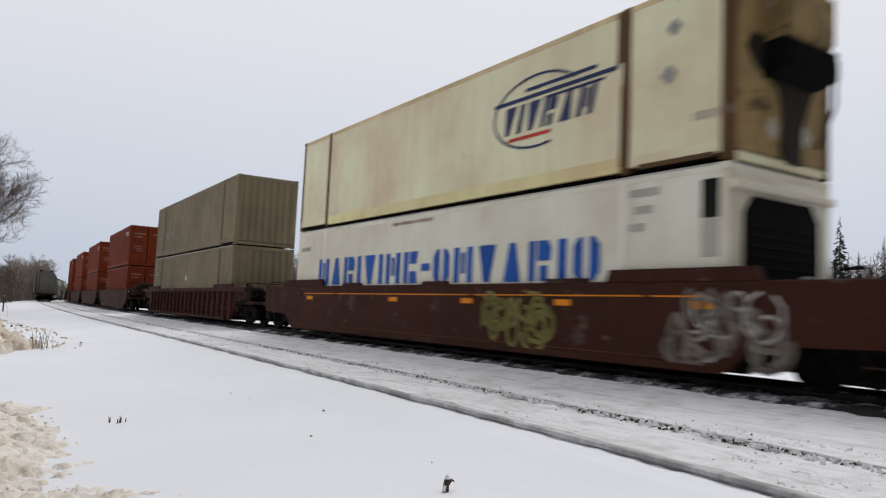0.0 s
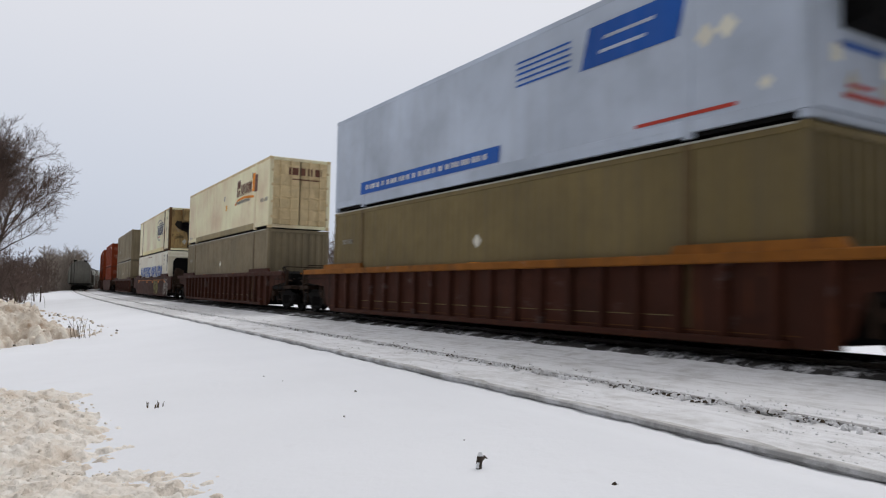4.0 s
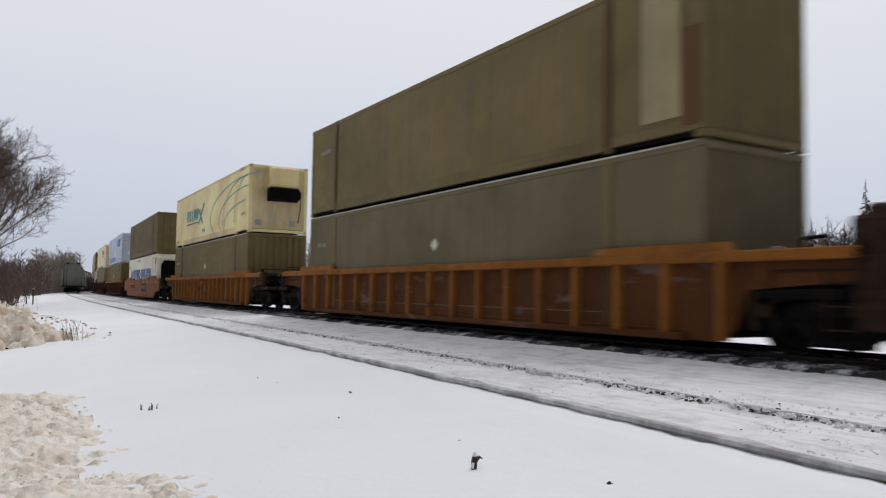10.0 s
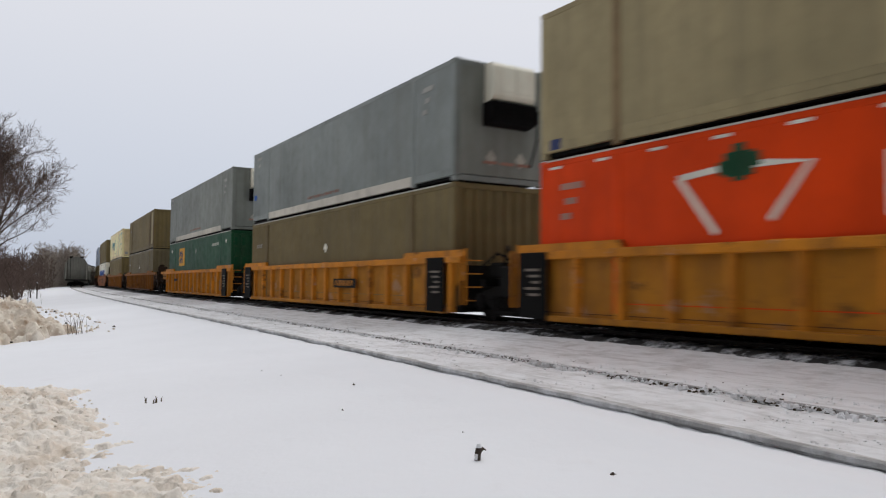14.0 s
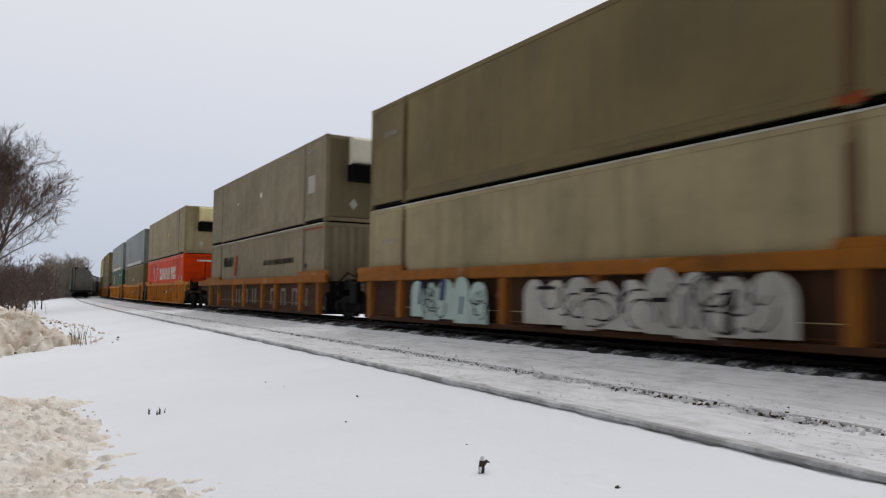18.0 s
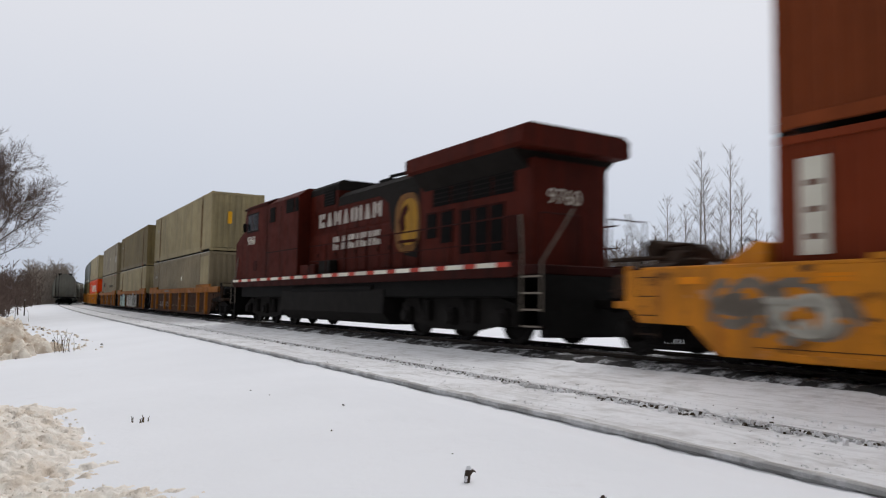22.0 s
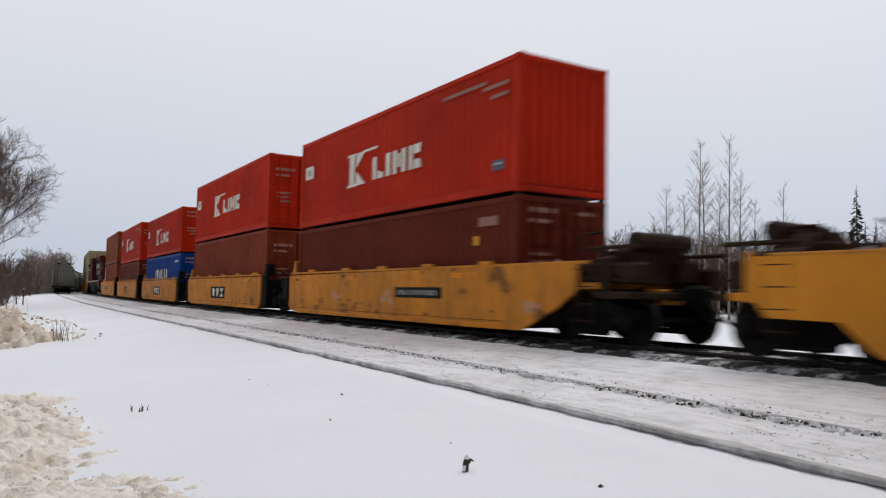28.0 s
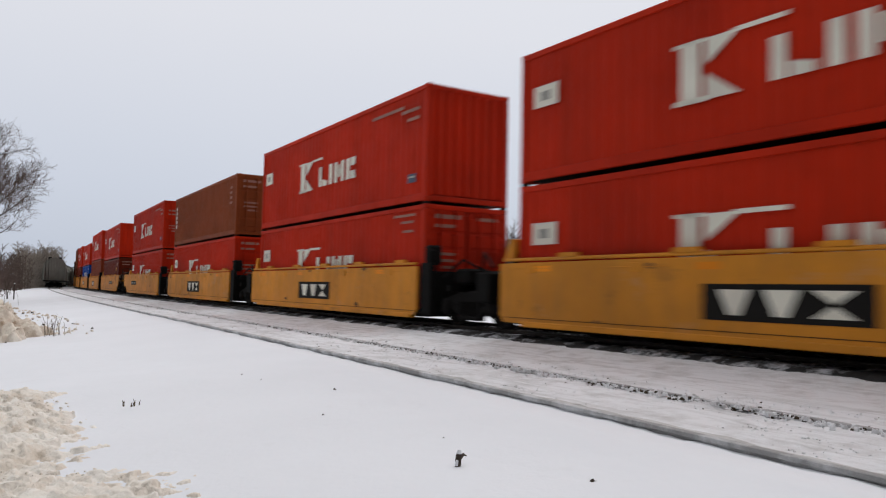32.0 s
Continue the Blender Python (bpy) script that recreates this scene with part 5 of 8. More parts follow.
def mk_scribble(name, mat, d0, d1, z0, z1, seed, n=10, r=0.022, label="", lift=0.004):
    """Sprayed scrawl: loose looping strokes within a box."""
    rng = random.Random(seed)
    lines = []
    for i in range(n):
        cd, cz = rng.uniform(d0 + 0.15, d1 - 0.15), rng.uniform(z0 + 0.2, z1 - 0.2)
        rd, rz = min(rng.uniform(0.12, 0.5), cd - d0, d1 - cd), min(rng.uniform(0.12, 0.5), cz - z0, z1 - cz)
        a0 = rng.uniform(0, 360)
        lines.append(arc(cd, cz, rd, rz, a0, a0 + rng.choice((-1, 1)) * rng.uniform(90, 330), 9))
    return mk_lines(name, mat, lines, r, label, lift)


SMALL = lambda d, z, m=M_GREY: mk_word("small_print", m, d, d + 0.7, z, z + 0.14, "22122")


def small_block(d, z, m=M_GREY, rows=3, wd=1.1):
    return mk("data_print", m, [(d + 0.12 * (k % 2), d + wd - 0.15 * ((k * 7) % 3), z - 0.28 * k, z - 0.28 * k + 0.12) for k in range(rows)])


def diamond(d, z, r=0.16, m=M_WHITE):
    return ("hazard_plate", m, lambda a, w, base: Shape().prism([(a - d - r, z - base), (a - d, z - r - base), (a - d + r, z - base), (a - d, z + r - base)], w + 0.003, w + 0.008), "")


def post_stain(z0, z1):
    """Rust washed down from the lifting posts."""
    return mk("rust_run", RUST, [(1.98, 2.05, z0 + 0.1, z1 - 0.2), (2.08, 2.12, z0 + 0.4, z1), (14.00, 14.10, z0, z1 - 0.2), (14.12, 14.16, z0 + 0.6, z1)], "", 0.0, 0.012)


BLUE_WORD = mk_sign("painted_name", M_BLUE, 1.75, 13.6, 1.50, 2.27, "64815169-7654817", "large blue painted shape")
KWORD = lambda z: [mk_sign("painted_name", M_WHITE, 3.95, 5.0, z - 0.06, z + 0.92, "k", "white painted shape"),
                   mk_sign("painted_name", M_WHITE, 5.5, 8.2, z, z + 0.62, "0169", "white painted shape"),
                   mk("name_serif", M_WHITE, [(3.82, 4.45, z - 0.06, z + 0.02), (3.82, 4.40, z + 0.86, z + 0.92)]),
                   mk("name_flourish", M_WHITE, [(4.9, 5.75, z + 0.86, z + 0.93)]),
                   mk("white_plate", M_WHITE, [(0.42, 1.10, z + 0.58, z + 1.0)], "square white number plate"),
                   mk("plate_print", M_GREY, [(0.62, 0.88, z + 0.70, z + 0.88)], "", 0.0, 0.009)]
K_SMALL = lambda z: [mk("data_print", M_FAINT, [(9.2, 11.0, z + 1.42, z + 1.50), (10.9, 11.8, z + 1.28, z + 1.36), (11.2, 11.8, z + 1.05, z + 1.13)]),
                     mk("blue_plate", M_SLATE, [(11.28, 11.68, z - 0.52, z - 0.30)], "small slate-blue plate"), mk("plate_print", M_DIM, [(11.34, 11.62, z - 0.40, z - 0.36)], "", 0.0, 0.009)]
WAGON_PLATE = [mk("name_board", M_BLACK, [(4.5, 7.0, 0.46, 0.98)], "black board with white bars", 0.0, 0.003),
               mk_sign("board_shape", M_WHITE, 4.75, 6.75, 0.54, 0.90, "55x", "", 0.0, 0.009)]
ORANGE_LAMPS = lambda ds, z=1.05: mk("reflector", M_ORANGE, [(d, d + 0.42, z, z + 0.11) for d in ds], "orange reflector strips")
SMALL_BOARD = lambda d: [mk("number_board", M_BLACK, [(d, d + 2.3, 0.72, 0.98)], "black number board", 0.0, 0.003),
                         mk_word("board_bar", M_GREY, d + 0.15, d + 2.1, 0.79, 0.91, "2212222", 0.3, "", 0.0, 0.009)]

L53, H53 = 16.15, 2.91
POST_OF = {OLIVE: POST_RUSTY, OLIVE_PALE: POST_PALE, OLIVE_GREY: POST_GREY}
o53 = dict(L=L53, H=H53, mat=OLIVE, side="fine", end="ribbed", marks=[post_stain(3.4, 5.9)])


def v(base, **kw):
    d = dict(base)
    d.update(kw)
    return d


low53 = v(o53, frost=True, marks=[SMALL(0.7, 2.2), diamond(8.2, 1.95)])
def door_print(z):
    return mk_rear("door_print", M_FAINT, [(0.2, 0.95, z + 2.1, z + 2.2), (0.35, 0.95, z + 1.88, z + 1.96), (0.3, 0.9, z + 1.2, z + 1.27), (0.3, 0.9, z + 1.04, z + 1.11), (0.3, 0.75, z + 0.88, z + 0.95), (-0.9, -0.3, z + 2.1, z + 2.18)])


iso = dict(L=12.19, H=2.59, mat=RED, side="iso", end="doors", marks=[])
iso_hc = v(iso, H=2.895)

R_SET = dict(L=12.19, well="smooth", wmat=(WELL_BROWN, WELL_BROWN, WELL_BROWN), wlabel="brown steel well wagon carrying two red containers",
             lower=v(iso_hc, mat=BROWN_RED), upper=v(iso_hc, mat=BROWN_RED, marks=[mk("data_print", M_WHITE, [(9.8, 11.4, 5.6, 5.68), (10.6, 11.4, 5.4, 5.48)])]),
             lab=("rust-red corrugated container in the well wagon", "rust-red corrugated container stacked on top"))
BR = (WELL_BROWN, WELL_BROWN, WELL_BROWN)
YE = (WELL_YELLOW, WELL_YELLOW, WELL_YELLOW)
YC = (WELL_YELLOW_CLEAN, WELL_YELLOW_CLEAN, WELL_YELLOW_CLEAN)
OB = (WELL_ORANGE_SHADED, WELL_ORANGE, WELL_ORANGE)
YR = (WELL_YELLOW_SHADED, WELL_YELLOW, WELL_YELLOW)

UNITS = [
    v(R_SET, s=323.4), v(R_SET, s=303.4), v(R_SET, s=283.4), v(R_SET, s=263.4),
    dict(s=240.08, L=L53, well="ribbed", rib=0.85, wmat=BR, wlabel="dark brown ribbed steel well wagon",
         lower=v(low53, mat=OLIVE_GREY), upper=v(o53, mat=OLIVE_GREY, marks=[mk_word("small_print", M_GREY, 2.5, 4.5, 4.3, 4.5, "22122")]),
         lab=("grey olive steel container in the well wagon", "grey olive steel container stacked on top")),
    dict(s=216.75, L=L53, cabinet=True, well="smooth", wmat=BR, wlabel="dark brown smooth-sided well wagon with sprayed patches",
         lower=v(o53, frost=True, mat=WHITE, side="smooth", end="reefer_low", marks=[BLUE_WORD, small_block(14.25, 2.85, M_DIM, 3, 0.62), mk_word("faint_print", M_FAINT, 6.2, 8.2, 2.96, 3.04, "22122212221", 0.3), SMALL(0.3, 2.55)]),
         upper=v(o53, mat=CREAM_PALE, side="smooth", end="reefer", unit=SOOT, endmat=SOOT, post=RUST, rail=CREAM, corner=RUST, top=CREAM_RUSTY, cast=RUST,
                 marks=[mk_lines("ring", M_NAVY, [arc(11.75, 4.85, 1.35, 0.72, 35, 290)], 0.025, "thin dark oval ring"),
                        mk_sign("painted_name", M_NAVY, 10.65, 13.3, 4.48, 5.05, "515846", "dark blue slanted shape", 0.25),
                        mk("speed_line", M_NAVY, [(10.4, 13.9, 5.12, 5.20), (11.4, 13.4, 5.28, 5.35), (12.0, 13.6, 5.02, 5.07)]),
                        mk("red_line", M_RED, [(10.9, 12.2, 4.33, 4.40)]),
                        diamond(15.1, 5.5, 0.15, M_GREY), diamond(15.0, 4.75, 0.17, M_GREY), SMALL(15.5, 3.9), SMALL(15.2, 5.9),
                        ("soot_stain", M_SOOT, lambda a, w, base: [Shape().prism([(y, z - base) for y, z in ((-0.95, 4.85), (-1.0, 5.2), (0.8, 5.25), (0.95, 5.0), (0.7, 4.72), (0.15, 4.5), (0.05, 4.1), (0.1, 3.5), (-0.1, 3.35), (-0.45, 3.35), (-0.5, 4.0), (-0.75, 4.5))], -a - 0.014, -a - 0.004, "x")], "black soot stain"),
                        mk("rust_run", RUST, [(16.0, 16.12, 3.3, 6.0), (14.0, 14.2, 3.4, 4.8), (14.4, 15.9, 3.30, 3.38), (13.9, 14.05, 5.2, 6.1)], "", 0.0, 0.012)]),
         wmarks=[ORANGE_LAMPS((1.2, 6.4, 9.6, 12.6, 15.6)), mk_scribble("sprayed_stroke", M_SPRAYY, 10.4, 12.6, 0.22, 1.28, 3, 26, 0.045, "dull yellow sprayed stroke"),
                 mk_scribble("sprayed_stroke", M_DULL, 15.1, 17.2, 0.22, 1.35, 8, 16, 0.045, "dull grey sprayed stroke"), mk_scribble("sprayed_stroke", M_SPRAYW, 15.2, 17.1, 0.3, 1.3, 18, 9, 0.025, "grey white sprayed stroke")] + [mk("dash_line", M_ORANGE, [(1.0, 15.8, 1.22, 1.245)])],
         lab=("white refrigerated container with large blue bars", "rust-stained cream refrigerated container with a dark oval ring")),
    dict(s=193.35, L=L53, well="ribbed", rib=0.85, wmat=BR, wlabel="dark brown ribbed steel well wagon",
         lower=v(low53, mat=OLIVE_GREY), upper=v(o53, mat=CREAM_PALE, side="smooth", end="doors", endmat=CREAM_RUSTY, top=CREAM_RUSTY, cast=CREAM_RUSTY, rail=OLIVE_PALE,
                 marks=[mk_sign("painted_name", M_BROWN, 11.0, 11.55, 4.95, 5.68, "8", "brown painted shape", 0.16), mk_sign("painted_name", M_BROWN, 11.68, 13.45, 4.95, 5.45, "1776", "brown painted shape", 0.16),
                        mk_lines("underline", M_ORANGE, [[(10.74, 4.62), (11.2, 4.80), (12.4, 4.84), (13.9, 4.72)]], 0.05, "orange painted swoosh"), mk_word("painted_name", M_GREY, 10.98, 13.36, 4.60, 4.74, "[22[22[22", 0.3, "", 0.1),
                        mk("emblem", M_ORANGE, [(13.62, 14.0, 4.95, 5.72)], "orange and brown animal emblem", 0.12), mk("emblem", M_BROWN, [(13.98, 14.38, 4.9, 5.62), (13.60, 13.72, 5.55, 5.78)], "", 0.10, 0.004),
                        mk_word("small_print", M_GREY, 14.96, 16.0, 4.36, 4.50, "2222 12222", 0.3), mk("yellow_mark", M_YELLOW, [(8.92, 9.22, 4.50, 4.76)]), mk("grey_mark", M_GREY, [(8.55, 8.76, 5.0, 5.22)]), SMALL(0.4, 3.5),
                        mk_rear("painted_name", M_BROWN, [(-0.9, -0.62, 5.45, 5.75), (-0.5, -0.3, 5.45, 5.75), (-0.2, 0.0, 5.45, 5.75), (0.1, 0.5, 5.45, 5.75), (-0.8, 0.4, 5.25, 5.3)])]),
         wmarks=[ORANGE_LAMPS((0.5, 5.0, 11.0, 15.5), 1.36)],
         lab=("grey olive container with ribbed ends", "cream container with brown painted bars")),
    dict(s=170.13, L=L53, well="ribbed", rib=0.85, wmat=(WELL_BROWN, WELL_ORANGE, WELL_BROWN), wlabel="brown ribbed steel well wagon with an orange chord",
         lower=v(low53, mat=OLIVE), upper=v(o53, mat=SILVER, side="smooth", end="reefer", endmat=SILVER, rail=SILVER,
                 marks=[mk("emblem", M_BLUE, [(11.6, 13.9, 4.95, 5.70)], "blue block emblem", 0.3), mk("emblem", SILVER, [(12.2, 13.4, 5.40, 5.46), (12.1, 13.2, 5.16, 5.22)], "", 0.3, 0.009),
                        mk("speed_line", M_BLUE, [(9.6, 11.3, 5.1 + 0.12 * k, 5.14 + 0.12 * k) for k in range(5)]), mk("blue_band", M_BLUE, [(1.9, 9.0, 3.62, 3.98)], "blue band with light lettering", 0.1),
                        mk_word("band_print", M_WHITE, 2.3, 8.6, 3.74, 3.87, "22122212212222", 0.3, "", 0.0, 0.009), diamond(15.35, 5.45, 0.2), diamond(14.85, 4.85, 0.2), diamond(14.45, 4.82, 0.2), diamond(15.5, 3.85, 0.12), mk("small_emblem", M_BLUE, [(14.6, 15.0, 5.45, 5.75)]), mk("red_line", M_RED, [(13.0, 15.0, 3.62, 3.68)]), SMALL(15.3, 5.7),
                        mk_rear("red_print", M_RED, [(-0.6, 0.5, 3.62, 3.70), (-0.2, 0.4, 3.78, 3.84)]), mk_rear("door_print", M_BLUE, [(-0.5, 0.6, 4.32, 4.42)]), mk_rear("yellow_label", M_YELLOW, [(0.95, 1.1, 5.3, 5.5)]), mk_rear("hazard_plate", M_WHITE, [(0.55, 0.78, 4.1, 4.35), (-0.75, -0.5, 4.05, 4.3)])]),
         wmarks=[ORANGE_LAMPS((0.5, 8.0, 15.5), 1.36)],
         lab=("olive steel container with ribbed ends", "silver-blue refrigerated container with blue emblem")),
    dict(s=146.56, L=L53, well="smooth", wmat=(WELL_TAN, WELL_TAN, WELL_TAN), wlabel="orange-brown smooth-sided well wagon with amber reflectors",
         lower=v(o53, frost=True, mat=WHITE, side="smooth", end="reefer_low", marks=[BLUE_WORD, small_block(14.25, 2.85, M_DIM, 3, 0.62), mk_word("faint_print", M_FAINT, 5.6, 7.9, 2.90, 3.0, "22122212221", 0.3), SMALL(0.5, 2.45)]),
         upper=v(o53, mat=OLIVE, end="doors", marks=[post_stain(3.4, 5.6)]),
         wmarks=[ORANGE_LAMPS((-1.4, 2.2, 3.8, 7.0), 1.10), ORANGE_LAMPS((10.5, 12.6, 14.4, 16.6), 1.20), mk("name_board", M_BLACK, [(9.4, 12.2, 0.54, 1.12)], "black board with pale bars", 0.0, 0.003),
                 mk_sign("board_shape", M_FAINT, 9.7, 11.9, 0.64, 1.0, "55x", "", 0.0, 0.009), mk("number_board", M_BLACK, [(2.6, 5.5, 0.78, 1.02)], "dark number board", 0.0, 0.003), mk_word("board_bar", WELL_TAN, 2.8, 5.3, 0.84, 0.96, "22212222", 0.3, "", 0.0, 0.009)],
         lab=("white refrigerated container with large blue bars", "olive container with steel doors")),
    dict(s=122.97, L=L53, well="ribbed", rib=0.86, wmat=OB, wlabel="orange-brown ribbed steel well wagon",
         lower=v(low53, mat=OLIVE), upper=v(o53, mat=CREAM, side="smooth", end="reefer", endmat=CREAM_RUSTY, unit=CREAM, top=CREAM_RUSTY, cast=CREAM_RUSTY, rail=CREAM_RUSTY,
                 marks=[mk_sign("painted_name", M_TEAL, 3.2, 6.2, 4.55, 5.15, "58467", "teal painted shape", 0.1), mk_lines("emblem", M_TEAL, [[(6.3, 4.25), (7.6, 5.3)], [(6.4, 5.0), (7.3, 4.25)]], 0.10, "teal crossed bars"), mk("underline", M_NAVY, [(3.2, 6.2, 4.36, 4.42)]),
                        mk_lines("globe_line", M_TEAL, [arc(15.0, 4.3, 5.9, 1.42, 62, 230, 30), arc(15.6, 4.1, 4.7, 1.15, 85, 205, 24), arc(15.9, 3.9, 3.9, 0.75, 95, 190, 20), arc(15.3, 4.15, 3.6, 1.56, 80, 205, 24), arc(15.9, 4.1, 2.1, 1.62, 88, 195, 20)], 0.022, "curved teal globe lines"),
                        diamond(7.4, 3.85, 0.14, M_GREY), diamond(7.75, 3.85, 0.14, M_GREY), SMALL(15.0, 4.0), SMALL(14.6, 6.0), SMALL(0.4, 3.5),
                        mk_rear("hazard_plate", M_GREY, [(-0.75, -0.5, 3.55, 3.8), (0.75, 1.0, 3.55, 3.8)]), mk_rear("orange_print", M_ORANGE, [(-0.4, 0.4, 5.62, 5.72)])]),
         wmarks=[ORANGE_LAMPS((0.5, 8.0, 15.5), 1.36)],
         lab=("olive steel container with ribbed ends", "cream refrigerated container with teal globe lines")),
    dict(s=99.40, L=L53, cabinet=True, well="ribbed", rib=1.05, wmat=OB, wlabel="orange-brown ribbed steel well wagon",
         lower=v(low53, mat=OLIVE_DARK, post=OLIVE), upper=v(o53, mat=OLIVE, marks=[post_stain(3.4, 5.9), mk("pale_patch", OLIVE_PALE, [(14.9, 15.72, 3.62, 5.95)]), mk("rust_patch", RUST, [(15.78, 16.1, 3.45, 5.0)], "", 0.0, 0.009), SMALL(0.9, 5.2)]),
         wmarks=[ORANGE_LAMPS((0.5, 8.0, 15.5), 1.36)],
         lab=("dark olive steel container with ribbed ends", "olive steel container with a pale patch")),
    dict(s=75.87, L=L53, well="ribbed", rib=1.10, inner_r=True, shared_r=True, wmat=YR, wlabel="yellow ribbed articulated well wagon unit",
         lower=v(low53, mat=GREEN, side="smooth", end="doors", marks=[mk("emblem", M_YELLOW, [(3.45, 5.1, 1.75, 2.80)], "square yellow emblem"), mk_sign("emblem_shape", M_NAVY, 3.62, 4.55, 1.92, 2.62, "96", "", 0.0, 0.009), mk_word("number_bar", M_WHITE, 12.3, 13.7, 2.62, 2.74, "22212222", 0.3), diamond(8.3, 2.5, 0.17, M_GREY), diamond(15.2, 2.75, 0.12), mk("small_plate", M_WHITE, [(0.9, 1.1, 2.6, 2.8)])]),
         upper=v(o53, mat=GREY, side="smooth", end="reefer", endmat=GREY, rail=PALE_SILL, roof=M_WHITE, marks=[mk_word("red_print", M_FAINT, 6.6, 9.4, 3.67, 3.76, "2212221222122", 0.3), small_block(0.5, 5.9, M_GREY, 2, 0.5), small_block(14.6, 5.6, M_GREY, 3, 0.5), mk("black_scuff", M_BLACK, [(0.2, 1.9, 3.20, 3.27)]), mk_rear("red_print", M_FAINT, [(-0.9, -0.5, 3.70, 3.77), (-0.4, 0.0, 3.70, 3.77), (0.1, 0.5, 3.70, 3.77)])]),
         wmarks=[ORANGE_LAMPS((0.5, 5.0, 10.0, 15.0), 1.36), mk("name_board", M_BLACK, [(2.5, 3.6, 0.85, 1.0)], "", 0.0, 0.012), mk("pale_patch", M_SPRAYD, [(13.5, 14.2, 0.4, 0.9)], "", 0.0, -0.094)],
         lab=("green container with a yellow emblem", "grey refrigerated container with a red line")),
    dict(s=56.26, L=L53, well="ribbed", rib=1.10, inner_f=True, inner_r=True, shared_r=True, wmat=YR, wlabel="yellow ribbed articulated well wagon unit",
         lower=v(low53, mat=OLIVE), upper=v(o53, mat=GREY_BLUE, side="smooth", end="reefer", endmat=GREY, rail=PALE_SILL, roof=M_WHITE, marks=[mk_word("red_print", M_FAINT, 6.5, 9.3, 3.67, 3.76, "2212221222122", 0.3), small_block(0.6, 5.8, M_GREY, 2, 0.5), small_block(14.6, 5.6, M_GREY, 3, 0.5), mk("blue_plate", M_BLUE, [(0.2, 0.5, 4.2, 4.4)]), mk("black_scuff", M_BLACK, [(0.2, 1.9, 3.20, 3.27)]), mk_rear("red_print", M_FAINT, [(-0.9, -0.5, 3.70, 3.77), (-0.4, 0.0, 3.70, 3.77), (0.1, 0.5, 3.70, 3.77)])]),
         wmarks=[ORANGE_LAMPS((0.5, 6.2, 8.2, 12.0), 1.36), mk("name_board", M_BLACK, [(9.2, 10.9, 0.68, 0.95)], "dark lettering board", 0.0, 0.012), mk_word("board_bar", WELL_YELLOW, 9.4, 10.7, 0.74, 0.9, "2222", 0.3, "", 0.0, 0.017)],
         lab=("olive steel container with ribbed ends", "blue-grey refrigerated container with a red line")),
    dict(s=36.97, L=L53, well="ribbed", rib=1.10, inner_f=True, wmat=YR, wlabel="yellow ribbed articulated well wagon unit",
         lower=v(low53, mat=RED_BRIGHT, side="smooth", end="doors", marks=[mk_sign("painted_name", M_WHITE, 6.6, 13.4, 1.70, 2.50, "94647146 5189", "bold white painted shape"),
                  mk_lines("emblem", M_WHITE, [[(3.4, 2.5), (4.1, 2.56), (4.9, 2.56), (5.6, 2.5), (5.0, 1.75)], [(3.4, 2.5), (4.1, 1.6)]], 0.05, "white triangle outline"), mk("emblem_leaf", GREEN, [(4.25, 4.75, 2.42, 2.78)], "small green leaf shape", 0.0, 0.009), mk_lines("emblem_leaf", GREEN, [[(4.5, 2.35), (4.5, 2.9)], [(4.15, 2.55), (4.85, 2.65)]], 0.1, "", 0.01),
                  mk("top_dash", M_WHITE, [(0.3 + 1.25 * k, 0.62 + 1.25 * k, 3.02, 3.07) for k in range(13)]), small_block(0.6, 2.6, M_FAINT, 3, 0.6), diamond(14.6, 1.75, 0.2, M_GREY), diamond(15.7, 1.75, 0.2, M_GREY), mk_rear("number_bar", M_WHITE, [(-0.7, 0.5, 2.75, 2.85)])]),
         upper=v(o53, mat=OLIVE_PALE, side="smooth", end="reefer", endmat=OLIVE_PALE, unit=CREAM, marks=[mk_word("red_print", M_FAINT, 7.3, 9.5, 3.69, 3.77, "2212221222", 0.3), small_block(14.6, 5.6, M_GREY, 3, 0.5), mk("blue_plate", M_NAVY, [(0.3, 0.6, 3.4, 3.6)]), mk("yellow_mark", M_YELLOW, [(9.9, 10.2, 4.6, 4.8)])]),
         wmarks=[ORANGE_LAMPS((0.5, 5.0, 10.0, 15.0), 1.36), mk("name_board", M_BLACK, [(9.5, 10.1, 0.78, 0.95)], "", 0.0, 0.012), mk("pale_patch", M_DIM, [(10.2, 10.8, 0.78, 0.95)], "", 0.0, 0.012)],
         lab=("bright red container with bold white bars", "pale olive refrigerated container")),
    dict(s=12.98, L=L53, well="posts", inner_r=True, shared_r=True, wmat=(WELL_RUST, CHORD_ORANGE, CHORD_ORANGE), wlabel="rusty articulated well wagon unit with orange chord",
         lower=v(low53, mat=OLIVE_GREY, marks=[mk_word("painted_name", M_BLACK, 2.6, 4.4, 2.05, 2.5, "22=22", 0.3, "dark painted bars"), mk("emblem", BROWN, [(4.5, 4.95, 1.6, 2.5)], "dull red slanted emblem", 0.3), mk_word("slogan_bar", M_BLACK, 9.3, 13.2, 1.95, 2.15, "21221222122221", 0.3), diamond(14.4, 1.8, 0.12, M_BLACK), mk("red_edge", BROWN, [(14.2, 16.0, 3.02, 3.08)])]),
         upper=v(o53, mat=OLIVE_GREY, side="smooth", end="reefer", endmat=OLIVE_DARK, marks=[diamond(8.7, 4.9, 0.14), diamond(5.0, 4.9, 0.07), mk("pale_plate", M_GREY, [(14.5, 15.2, 4.3, 4.9)]), SMALL(14.4, 5.7)]),
